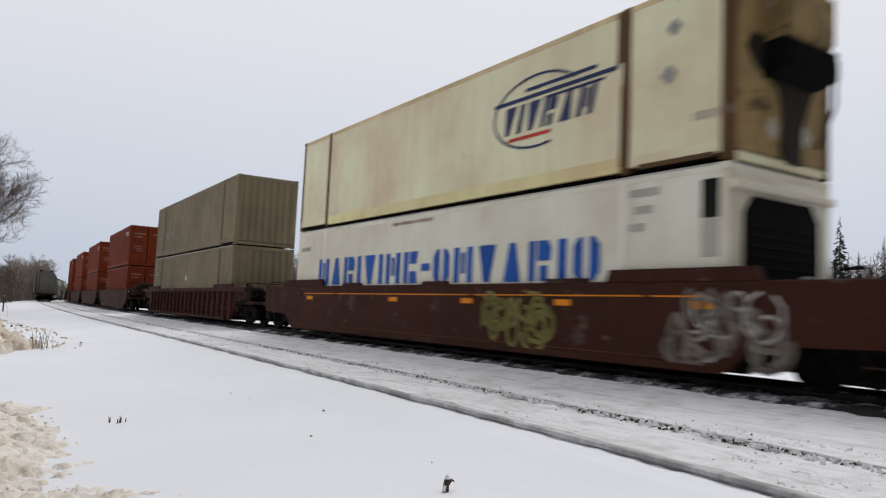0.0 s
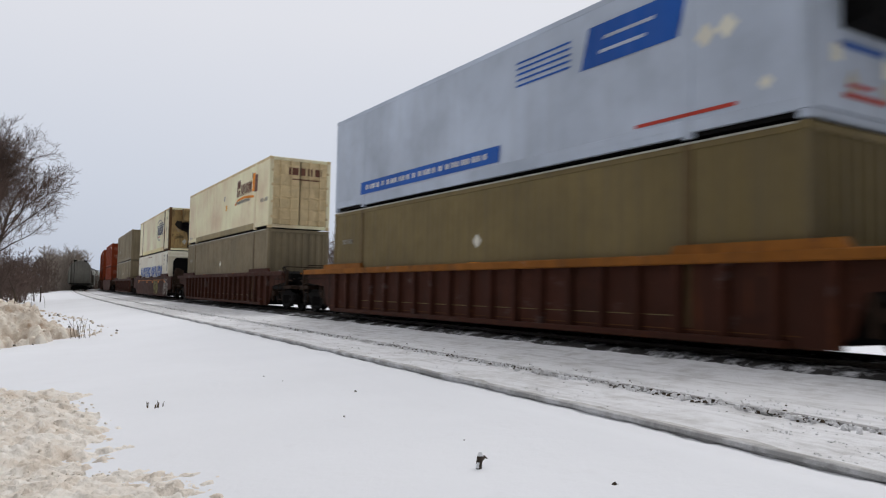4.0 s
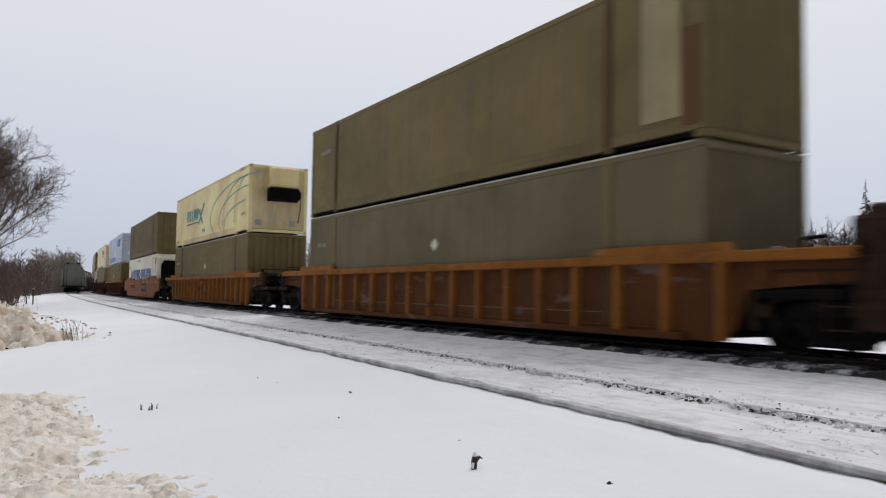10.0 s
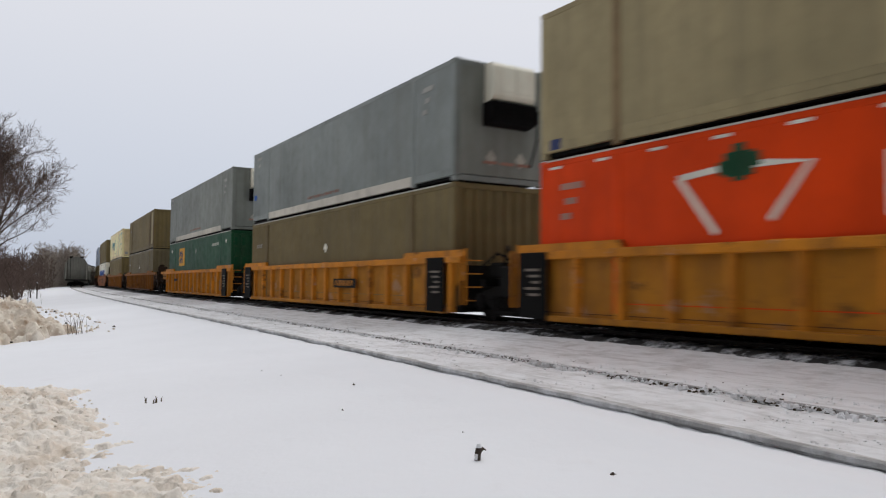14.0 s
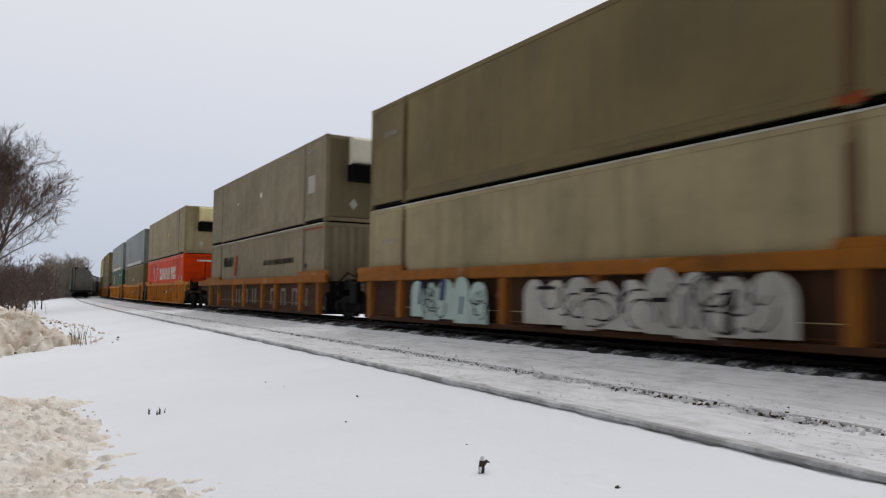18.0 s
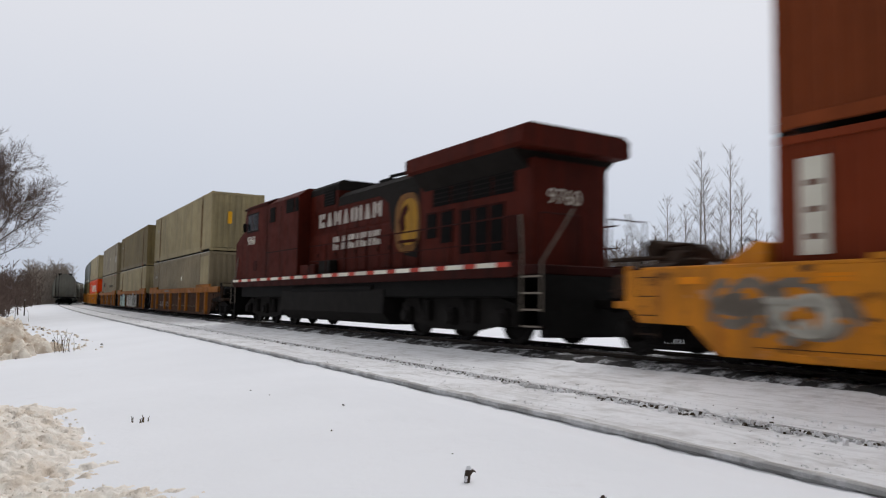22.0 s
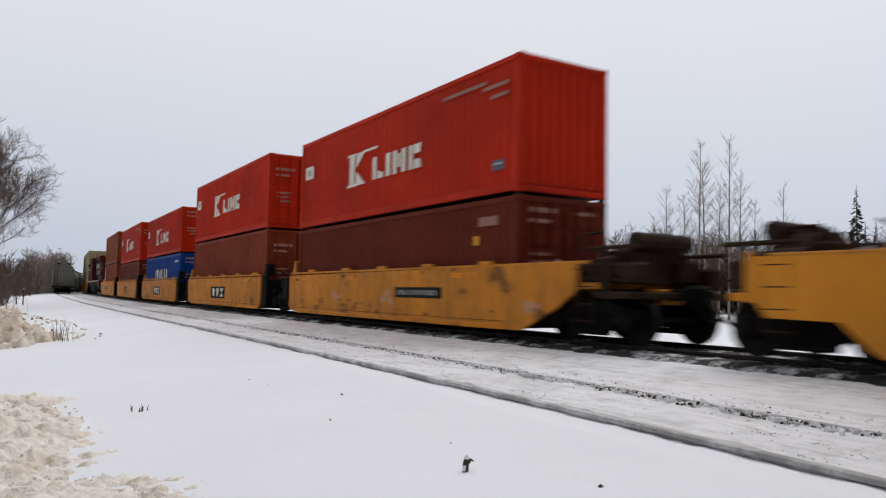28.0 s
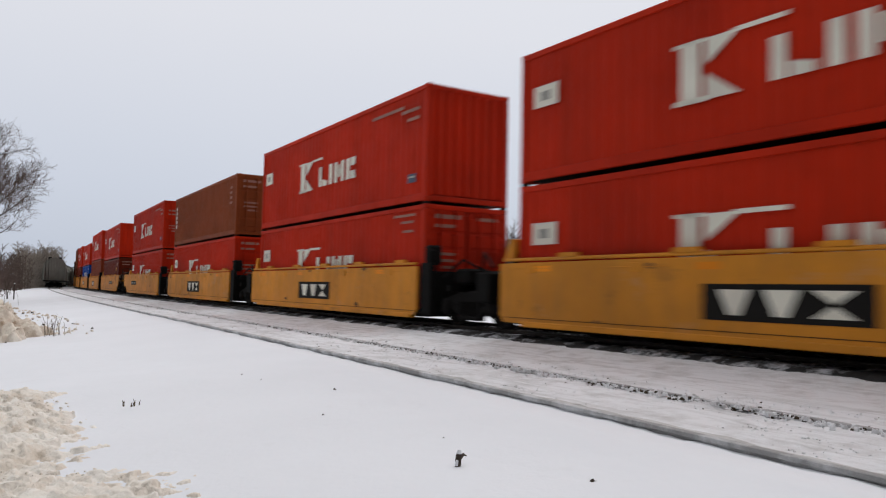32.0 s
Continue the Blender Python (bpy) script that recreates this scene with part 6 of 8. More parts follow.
         wmarks=[mk_word("sprayed_letter", M_SPRAYD, 5.2, 15.0, 0.40, 1.02, "2 [ 2 [ [ [ [ 1", 0.22, "pale sprayed marks between the posts", 0.0, -0.094), ORANGE_LAMPS((0.5, 9.0), 1.28)],
         lab=("grey olive container with dark painted bars", "grey olive refrigerated container")),
    dict(s=-6.69, L=L53, well="posts", inner_f=True, inner_r=True, shared_r=True, wmat=(WELL_RUST, CHORD_ORANGE, CHORD_ORANGE), wlabel="rusty articulated well wagon unit with sprayed lettering",
         lower=v(low53, mat=OLIVE_PALE, marks=[SMALL(0.9, 2.2), post_stain(0.9, 3.0)]), upper=v(o53, mat=OLIVE, end="ribbed", marks=[post_stain(3.4, 5.9), SMALL(0.9, 5.2), mk("red_tag", BROWN, [(13.9, 14.3, 3.30, 3.45)])]),
         wmarks=[mk_blotch("sprayed_lettering", M_SPRAY, 2.9, 6.3, 0.2, 1.36, 21, 5, "pale green sprayed shapes", 0.212), mk_blotch("sprayed_lettering", M_SPRAYW, 7.6, 13.4, 0.2, 1.40, 33, 9, "white sprayed shapes", 0.212), mk_scribble("sprayed_outline", M_BLACK, 2.9, 6.3, 0.3, 1.2, 4, 12, 0.016, "", 0.119), mk_scribble("sprayed_outline", M_BLACK, 7.6, 13.4, 0.3, 1.2, 6, 20, 0.016, "", 0.119)]
         + [mk("sprayed_shading", M_NAVY, [(3.3, 3.42, 0.6, 1.15), (4.3, 4.55, 0.7, 1.2), (5.2, 5.3, 0.4, 0.8)], "", 0.2, 0.118), mk("sprayed_shading", M_BLACK, [(8.0, 8.5, 0.95, 1.02), (9.3, 9.7, 0.9, 0.98), (10.2, 10.3, 0.55, 1.1), (10.9, 11.3, 0.75, 0.82), (12.3, 12.45, 0.3, 0.95)], "", 0.1, 0.118)],
         lab=("pale olive steel container with rusty posts", "olive steel container with rust runs")),
    dict(s=-26.28, L=L53, well="posts", inner_f=True, wmat=(WELL_RUST, CHORD_ORANGE, CHORD_ORANGE), wlabel="rusty articulated well wagon unit with orange chord",
         lower=v(low53, mat=OLIVE_GREY, marks=[SMALL(0.9, 2.2), diamond(9.5, 2.0, 0.15), mk("pale_patch", OLIVE_PALE, [(14.2, 15.98, 1.62, 3.0)], "repainted pale panel")]),
         upper=v(o53, mat=OLIVE_PALE, marks=[post_stain(3.4, 5.9), SMALL(0.9, 5.2), mk_rear("yellow_print", M_YELLOW, [(0.3, 0.5, 4.6, 5.2)])]),
         wmarks=[mk_word("sprayed_letter", M_SPRAYD, 3.2, 6.0, 0.4, 0.7, "2[2[", 0.25, "", 0.0, -0.094), mk("pale_patch", M_SPRAYD, [(5.2, 6.6, 1.29, 1.38)], "", 0.0, 0.034)],
         lab=("grey olive container with a repainted panel", "pale olive steel container with rust runs")),
    # forty-foot units behind the locomotive
    dict(s=-72.69, L=12.19, well="smooth_end", inner_r=True, shared_r=True, wmat=YE, wlabel="worn yellow smooth-sided articulated well wagon unit",
         lower=v(iso_hc, mat=BROWN_RED, marks=[mk("white_column", M_WHITE, [(0.35, 0.75, 1.55, 2.85)], "upright white lettering panel"), mk("column_bar", M_BROWN, [(0.45, 0.65, 1.75 + 0.36 * k, 1.83 + 0.36 * k) for k in range(3)], "", 0.0, 0.009), mk("data_print", M_FAINT, [(11.30, 11.66, 1.80, 1.90), (11.36, 11.66, 2.02, 2.12), (11.30, 11.66, 2.24, 2.34), (11.36, 11.66, 2.46, 2.56), (11.30, 11.66, 2.68, 2.78)])]),
         upper=v(iso_hc, mat=BROWN, marks=[mk("data_print", M_FAINT, [(11.30, 11.66, 4.80, 4.90), (11.36, 11.66, 5.02, 5.12), (11.30, 11.66, 5.24, 5.34), (11.36, 11.66, 5.46, 5.56), (11.30, 11.66, 5.68, 5.78)]), mk("yellow_label", M_YELLOW, [(11.2, 11.6, 4.6, 4.75), (11.2, 11.6, 3.9, 4.08)])]),
         wmarks=SMALL_BOARD(3.3) + [ORANGE_LAMPS((-1.5, 4.6, 8.0, 11.0), 1.18), mk_scribble("sprayed_stroke", M_SPRAYD, -0.9, 1.2, 0.40, 1.2, 5, 16, 0.07), mk_scribble("sprayed_stroke", M_DIM, -0.5, 0.9, 0.5, 1.0, 15, 8, 0.05, "", 0.008)],
         lab=("brown-red corrugated container with a white column", "plain brown corrugated steel container")),
    dict(s=-88.04 - 0.3, L=12.19, well="smooth", inner_f=True, inner_r=True, shared_r=True, wmat=YE, wlabel="worn yellow smooth-sided articulated well wagon unit",
         lower=v(iso, mat=RED_DARK, marks=[mk("data_print", M_FAINT, [(11.20, 11.56, 1.90, 2.00), (11.26, 11.56, 2.12, 2.22), (11.20, 11.56, 2.34, 2.44), (11.26, 11.56, 2.56, 2.66)])]), upper=v(iso_hc, mat=RED, marks=KWORD(3.98) + K_SMALL(3.98)),
         wmarks=[mk_sign("wagon_shape", RED_DARK, 4.9, 7.2, 0.46, 1.0, "55x", "dark red painted shape")],
         lab=("plain dark red corrugated steel container", "red corrugated container with white bars")),
    dict(s=-103.96 - 0.2, L=12.19, well="smooth", inner_f=True, inner_r=True, shared_r=True, wmat=YE, wlabel="worn yellow smooth-sided articulated well wagon unit",
         lower=v(iso, mat=BLUE, marks=[mk_sign("painted_name", M_WHITE, 4.05, 8.4, 1.3, 2.06, "154014", "white painted shape"), mk("data_print", M_WHITE, [(10.6, 11.6, 2.4, 2.48)])]), upper=v(iso, mat=RED, marks=KWORD(3.74)),
         wmarks=WAGON_PLATE + [ORANGE_LAMPS((0.6, 2.2, 9.5), 1.20)],
         lab=("blue corrugated container with white bars", "red corrugated container with white bars")),
    dict(s=-120.03, L=12.19, well="smooth", inner_f=True, inner_r=True, shared_r=True, wmat=YE, wlabel="worn yellow smooth-sided articulated well wagon unit",
         lower=v(iso_hc, mat=BROWN_RED), upper=v(iso_hc, mat=RED, marks=KWORD(4.35)),
         wmarks=WAGON_PLATE, lab=("plain brown-red corrugated steel container", "red corrugated container with white bars")),
    dict(s=-135.76, L=12.19, well="smooth", inner_f=True, wmat=YE, wlabel="worn yellow smooth-sided articulated well wagon end unit",
         lower=v(iso, mat=RED_DARK, marks=[mk("data_print", M_FAINT, [(10.8, 11.5, 2.3, 2.5)]), mk("yellow_label", M_YELLOW, [(10.6, 10.8, 1.9, 2.1)])]), upper=v(iso_hc, mat=RED, end="ribbed", marks=KWORD(3.98) + K_SMALL(3.98)),
         wmarks=SMALL_BOARD(7.3) + [ORANGE_LAMPS((10.6,), 1.2)],
         lab=("plain dark red corrugated steel container", "red corrugated container with white bars")),
    dict(s=-155.91, L=12.19, well="smooth", inner_r=True, shared_r=True, wmat=YC, wlabel="clean yellow smooth-sided articulated well wagon end unit",
         lower=v(iso, mat=RED, marks=KWORD(1.13)), upper=v(iso_hc, mat=RED, marks=KWORD(3.98) + K_SMALL(3.98)),
         wmarks=SMALL_BOARD(1.4), lab=("red corrugated container with white bars", "red corrugated container with white bars")),
    dict(s=-171.55, L=12.19, well="smooth", inner_f=True, inner_r=True, shared_r=True, wmat=YC, wlabel="clean yellow smooth-sided articulated well wagon unit",
         lower=v(iso, mat=RED, marks=KWORD(1.13)), upper=v(iso, mat=BROWN, marks=[mk("column_bar", M_WHITE, [(0.35, 0.6, 3.9 + 0.24 * k, 4.06 + 0.24 * k) for k in range(5)], "upright white bars"), mk("data_print", M_FAINT, [(11.20, 11.56, 4.30, 4.40), (11.26, 11.56, 4.52, 4.62), (11.20, 11.56, 4.74, 4.84), (11.26, 11.56, 4.96, 5.06)])]),
         wmarks=WAGON_PLATE, lab=("red corrugated container with white bars", "brown corrugated container with upright white bars")),
    dict(s=-187.20, L=12.19, well="smooth", inner_f=True, inner_r=True, shared_r=True, wmat=YC, wlabel="clean yellow smooth-sided articulated well wagon unit",
         lower=v(iso, mat=RED, marks=KWORD(1.13) + [mk("data_print", M_FAINT, [(10.6, 11.7, 2.62, 2.68), (11.0, 11.6, 2.45, 2.51), (11.1, 11.6, 2.22, 2.28)])]), upper=v(iso_hc, mat=RED, end="ribbed", marks=KWORD(3.98) + K_SMALL(3.98)),
         wmarks=WAGON_PLATE, lab=("red corrugated container with white bars", "red corrugated container with white bars")),
    dict(s=-202.99, L=12.19, well="smooth", inner_f=True, wmat=YC, wlabel="clean yellow smooth-sided articulated well wagon unit",
         lower=v(iso, mat=RED, marks=KWORD(1.13)), upper=v(iso, mat=RED, marks=KWORD(3.80)),
         wmarks=WAGON_PLATE, lab=("red corrugated container with white bars", "red corrugated container with white bars")),
]

FLOOR = 0.30
for u in UNITS:
    centre = u["s"] - u["L"] / 2
    span = u["L"] * 0.5
    wagon = well_wagon(u)
    MOVERS.append((wagon, centre, span, 0.0))
    if u["L"] < 14:
        for key, z in (("lower", 0.45), ("upper", FLOOR + u["lower"]["H"] + 0.2)):
            if u[key]["end"] == "doors":
                u[key] = v(u[key], marks=u[key]["marks"] + [door_print(z)])
    low = container(u["lower"], FLOOR, u["lab"][0], "containers of the train")
    MOVERS.append((low, centre, span, FLOOR))
    z = FLOOR + u["lower"]["H"] + (0.03 if u["L"] > 14 else 0.06)
    high = container(u["upper"], z, u["lab"][1], "containers of the train")
    gap = z - FLOOR - u["lower"]["H"]
    for sx in (-1, 1):
        for sy in (-1, 1):
            at(part("twist_lock", shared(("twist_lock", gap), lambda: Shape().block(-0.07, 0.07, -0.06, 0.06, -gap, 0.004, 0.008)), DARK, high), sx * (u["L"] / 2 - (2.05 if u["L"] > 14 else 0.087)), sy * 1.14)
    MOVERS.append((high, centre, span, z))


# ---- locomotive: x = 0 at its middle, nose towards +x; d counts back from the front deck edge ----
def locomotive():
    root = thing("locomotive", "dark red diesel locomotive with striped sill, soot-stained roof", "locomotive")
    F = 10.85
    X = lambda d: F - d

    def slab(name, mat, d0, d1, y0, y1, z0, z1, c=0.03, parent=root, label=""):
        return part(name, Shape().block(X(d1), X(d0), y0, y1, z0, z1, c), mat, parent, label)

    slab("deck", LOCO_ROOF, 0.0, 20.5, -1.5, 1.5, 1.42, 1.62, 0.02)
    # underframe widened into a black box that stands for shadow between trucks and tank
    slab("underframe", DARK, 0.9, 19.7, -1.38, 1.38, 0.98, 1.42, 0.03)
    for y in (-1, 1):
        part("sill", Shape().block(X(19.8), X(0.2), *sorted((y * 1.52, y * 1.44)), 1.38, 1.72, 0.012), LOCO_ROOF, root)
        for k in range(32):
            d = 0.2 + k * 0.61
            part("sill_stripe", shared(("sill_stripe", y, k % 2), lambda: Shape().box(-0.37 + 0.15 * (k % 2), 0.37 - 0.15 * (k % 2), *sorted((y * 1.523, y * 1.53)), 1.59, 1.69)), M_WHITE if k % 2 == 0 else M_RED, root).location = (X(d + 0.3), 0, 0)
    # nose, cab
    nose = Shape().prism([(X(0.12), 1.62), (X(0.12), 3.05), (X(0.35), 3.30), (X(1.45), 3.42), (X(1.45), 1.62)], -0.95, 0.95)
    part("nose", nose, LOCO_RED, root)
    cab = part("cab", Shape().prism([(X(1.20), 1.62), (X(1.20), 3.30), (X(1.42), 4.30), (X(1.70), 4.60), (X(4.1), 4.60), (X(4.1), 1.62)], -1.46, 1.46), LOCO_RED, root)
    for y in (0.95, -1.44):
        part("cab_skirt", Shape().prism([(X(0.10), 1.62), (X(0.10), 3.20), (X(1.2), 3.66), (X(1.2), 1.62)], y, y + 0.49), LOCO_RED, root)
    part("cab_roof", Shape().prism([(-1.50, 4.54), (-1.15, 4.74), (1.15, 4.74), (1.50, 4.54), (1.50, 4.48), (-1.50, 4.48)], X(4.3), X(1.35), "x"), LOCO_ROOF, cab)
    for y in (-1, 1):
        part("side_window", Shape().block(X(2.25), X(1.75), *sorted((y * 1.455, y * 1.475)), 3.62, 4.26, 0.008), GLASS, cab)
        part("side_window", Shape().block(X(3.10), X(2.35), *sorted((y * 1.455, y * 1.475)), 3.62, 4.26, 0.008), GLASS, cab)
        part("window_frame", Shape().block(X(3.18), X(1.68), *sorted((y * 1.458, y * 1.468)), 3.54, 3.62, 0.003).block(X(3.18), X(1.68), *sorted((y * 1.458, y * 1.468)), 4.26, 4.31, 0.003), LOCO_SOOT, cab)
        part("mirror", Shape().block(X(1.64), X(1.58), *sorted((y * 1.48, y * 1.62)), 3.6, 3.95, 0.01), DARK, cab)
        part("windshield", Shape().prism([(X(1.19), 3.50), (X(1.34), 4.06), (X(1.36), 4.06), (X(1.21), 3.50)], *sorted((y * 0.15, y * 0.95))), GLASS, cab)
        part("number_board", Shape().block(X(1.52), X(1.40), *sorted((y * 0.5, y * 1.15)), 4.42, 4.62, 0.02), M_BLACK, cab)
    part("number_lettering", text_mesh("9760", 0.47), M_WHITE, cab, "white locomotive number").matrix_basis = Matrix.Translation((X(1.78), 1.466, 3.06)) @ Matrix(((-1, 0, 0, 0), (0, 0, 1, 0), (0, 1, 0, 0), (0, 0, 0, 1)))
    part("vent_door", Shape().block(X(3.05), X(2.65), 1.455, 1.475, 2.0, 2.4, 0.01), LOCO_ROOF, cab)
    # auxiliary cab and engine hood
    part("auxiliary_cab", Shape().prism([(-1.46, 1.62), (-1.46, 4.46), (-1.1, 4.72), (1.1, 4.72), (1.46, 4.46), (1.46, 1.62)], X(7.5), X(4.15), "x"), LOCO_RED, root)
    blower = part("blower_hood", Shape().prism([(-1.02, 1.62), (-1.02, 4.58), (-0.85, 4.72), (0.85, 4.72), (1.02, 4.58), (1.02, 1.62)], X(9.8), X(7.5), "x"), LOCO_RED, root)
    part("blower_roof", Shape().prism([(-1.03, 4.40), (-1.03, 4.60), (-0.85, 4.735), (0.85, 4.735), (1.03, 4.60), (1.03, 4.40)], X(9.82), X(7.5), "x"), LOCO_SOOT, blower)
    hood = part("engine_hood", Shape().prism([(-1.0, 1.62), (-1.0, 4.12), (-0.78, 4.30), (0.78, 4.30), (1.0, 4.12), (1.0, 1.62)], X(15.1), X(9.8), "x"), LOCO_RED, root)
    part("hood_roof", Shape().prism([(-1.012, 3.86), (-1.012, 4.13), (-0.79, 4.312), (0.79, 4.312), (1.012, 4.13), (1.012, 3.86)], X(15.08), X(9.85), "x"), LOCO_SOOT, hood, "soot-black upper hood")
    for k in range(10):
        for y in (-1, 1):
            part("hood_door", shared(("hood_door", y), lambda: Shape().block(-0.33, 0.33, *sorted((y * 1.0, y * 1.022)), 1.80, 3.02, 0.01)), LOCO_RED, hood).location = (X(8.0 + k * 0.74), 0, 0)
            part("hood_door", shared(("hood_door_upper", y), lambda: Shape().block(-0.35, 0.35, *sorted((y * 1.0, y * 1.020)), 3.08, 3.82, 0.01)), LOCO_RED, hood).location = (X(8.0 + k * 0.74), 0, 0)
            part("door_latch", shared(("door_latch", y), lambda: Shape().block(-0.03, 0.03, *sorted((y * 1.02, y * 1.04)), 2.3, 2.42, 0.008)), DARK, hood).location = (X(8.25 + k * 0.74), 0, 0)
    for d0, d1, w, z0, z1 in ((6.24, 7.04, 1.46, 3.93, 4.42), (7.12, 7.44, 1.46, 3.93, 4.40), (8.68, 9.62, 1.03, 3.95, 4.52), (4.5, 5.1, 1.46, 3.75, 4.3)):
        gr = part("intake_grille", Shape().block(X(d1), X(d0), w - 0.01, w + 0.016, z0, z1, 0.008), BLACK_GRILLE, root)
        for k in range(6):
            z = z0 + 0.05 + (z1 - z0 - 0.1) * k / 5
            part("grille_slat", Shape().box(X(d1) + 0.03, X(d0) - 0.03, w + 0.014, w + 0.028, z - 0.012, z + 0.012), LOCO_SOOT, gr)
    for d in (4.22, 5.7, 7.46):
        slab("body_seam", LOCO_SOOT, d, d + 0.03, 1.45, 1.468, 1.65, 4.3, 0.004)
    slab("body_seam", LOCO_SOOT, 4.2, 7.5, 1.45, 1.467, 2.62, 2.65, 0.004)
    slab("walkway_box", LOCO_RED, 7.6, 8.9, 1.02, 1.40, 1.62, 2.05, 0.03)
    slab("walkway_box", LOCO_SOOT, 9.0, 9.9, 1.02, 1.30, 1.62, 2.15, 0.03)
    part("exhaust_stack", Shape().block(X(14.9), X(14.3), -0.35, 0.35, 4.28, 4.62, 0.04), DARK, hood)
    part("roof_equipment", Shape().block(X(12.9), X(12.2), -0.3, 0.8, 4.30, 4.40, 0.04).tube([(X(13.9), 0.6, 4.3), (X(13.9), 0.6, 4.44), (X(12.6), 0.6, 4.48)], 0.05, 8), DARK, hood)
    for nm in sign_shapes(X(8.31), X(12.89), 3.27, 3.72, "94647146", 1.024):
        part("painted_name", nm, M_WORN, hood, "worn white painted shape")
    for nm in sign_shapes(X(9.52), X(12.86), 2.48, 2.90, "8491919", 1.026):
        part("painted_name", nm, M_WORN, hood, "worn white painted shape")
    def shield(rx, rz, dx=0.0, dz=0.0):
        return [(X(14.42 + dx) + rx * math.copysign(abs(math.cos(k * math.pi / 12)) ** 0.7, math.cos(k * math.pi / 12)), 2.95 + dz + rz * math.copysign(abs(math.sin(k * math.pi / 12)) ** 0.8, math.sin(k * math.pi / 12))) for k in range(24)]

    part("hood_soot", Shape().prism([(X(15.08), 3.0), (X(15.08), 3.87), (X(12.7), 3.87), (X(13.3), 3.6), (X(13.5), 2.9), (X(14.3), 2.1), (X(15.0), 2.0)], 1.021, 1.0235), LOCO_SOOT, hood, "soot-blackened hood side round the emblem")
    em = part("emblem", Shape().prism(shield(0.70, 0.80), 1.024, 1.030), M_OCHRE_DULL, hood, "faded brown-gold shield emblem")
    part("emblem_field", Shape().prism(shield(0.46, 0.62, 0.10, 0.02), 1.030, 1.033), M_OCHRE, em)
    part("emblem_figure", Shape().prism([(X(13.98), 3.02), (X(14.15), 3.34), (X(14.42), 3.46), (X(14.50), 3.30), (X(14.30), 3.12), (X(14.34), 2.80), (X(14.10), 2.66)], 1.033, 1.036), LOCO_ROOF, em)
    part("emblem_bar", Shape().box(X(14.95), X(13.95), 1.033, 1.037, 2.42, 2.50), LOCO_ROOF, em)
    # radiator section with overhanging wings
    rad = part("radiator_section", Shape().prism([(-1.02, 1.62), (-1.02, 3.86), (1.02, 3.86), (1.02, 1.62)], X(19.7), X(15.1), "x"), LOCO_RED, root)
    part("radiator_wing", Shape().prism([(-1.40, 4.04), (-1.48, 4.10), (-1.48, 4.42), (-1.28, 4.52), (1.28, 4.52), (1.48, 4.42), (1.48, 4.10), (1.40, 4.04)], X(19.95), X(15.1), "x"), LOCO_RED, rad)
    # the slope under the wings is much darker than the wing red
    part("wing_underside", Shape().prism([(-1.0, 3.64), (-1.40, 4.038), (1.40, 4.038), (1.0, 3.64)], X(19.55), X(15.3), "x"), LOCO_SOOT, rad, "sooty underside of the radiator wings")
    part("roof_snow", Shape().block(X(19.8), X(17.9), -0.7, 0.7, 4.515, 4.56, 0.02), SNOW, rad, "thin snow on the radiator roof")
    for k in range(4):
        for y in (-1, 1):
            screen = part("radiator_screen", Shape().box(X(16.55 + k * 0.86), X(15.75 + k * 0.86), *sorted((y * 1.0, y * 1.035)), 3.22, 3.70), BLACK_GRILLE, rad)
            for m in range(4):
                part("screen_slat", Shape().box(X(16.53 + k * 0.86), X(15.77 + k * 0.86), *sorted((y * 1.03, y * 1.045)), 3.30 + m * 0.11, 3.325 + m * 0.11), LOCO_SOOT, screen)
    for d, w, z0, z1 in ((15.45, 0.5, 2.45, 3.05), (16.15, 0.55, 2.30, 3.05), (17.0, 0.5, 2.0, 3.0), (17.62, 0.5, 2.0, 3.0), (18.24, 0.5, 2.0, 3.0)):
        part("side_vent", Shape().block(X(d + w), X(d), 1.0, 1.04, z0, z1, 0.01), BLACK_GRILLE, rad)
        part("vent_frame", Shape().block(X(d + w + 0.03), X(d - 0.03), 1.0, 1.045, z1, z1 + 0.05, 0.008), LOCO_ROOF, rad)
    part("rear_box", Shape().block(X(19.4), X(18.95), 1.0, 1.14, 1.9, 2.7, 0.03), LOCO_ROOF, rad)
    part("rear_number", text_mesh("9760", 0.46), M_WHITE, rad, "white locomotive number").matrix_basis = Matrix.Translation((X(19.706), 0.62, 2.95)) @ Matrix(((0, 0, -1, 0), (-1, 0, 0, 0), (0, 1, 0, 0), (0, 0, 0, 1)))
    # handrails, steps, tank, trucks
    for y in (-1, 1):
        for d0, d1 in ((8.5, 14.3), (14.4, 19.6)):
            posts = Shape()
            posts.tube([(X(d0), y * 1.44, 2.62), (X(d1), y * 1.44, 2.62)], 0.02, 6)
            posts.tube([(X(d0), y * 1.44, 2.12), (X(d1), y * 1.44, 2.12)], 0.014, 6)
            for q in np.arange(d0, d1 + 0.01, 1.45):
                posts.tube([(X(q), y * 1.44, 1.6), (X(q), y * 1.44, 2.62)], 0.018, 6)
            part("handrail", posts, LOCO_ROOF, root)
        for d in (0.10, 20.30):
            st = Shape()
            for z in (0.42, 0.74, 1.06, 1.38):
                st.block(X(d) - 0.28, X(d) + 0.28, *sorted((y * 1.0, y * 1.5)), z - 0.02, z + 0.02, 0.008)
            st.box(X(d) - 0.32, X(d) - 0.29, *sorted((y * 1.0, y * 1.5)), 0.38, 1.42)
            st.box(X(d) + 0.29, X(d) + 0.32, *sorted((y * 1.0, y * 1.5)), 0.38, 1.42)
            part("step_ladder", st, DARK, root)
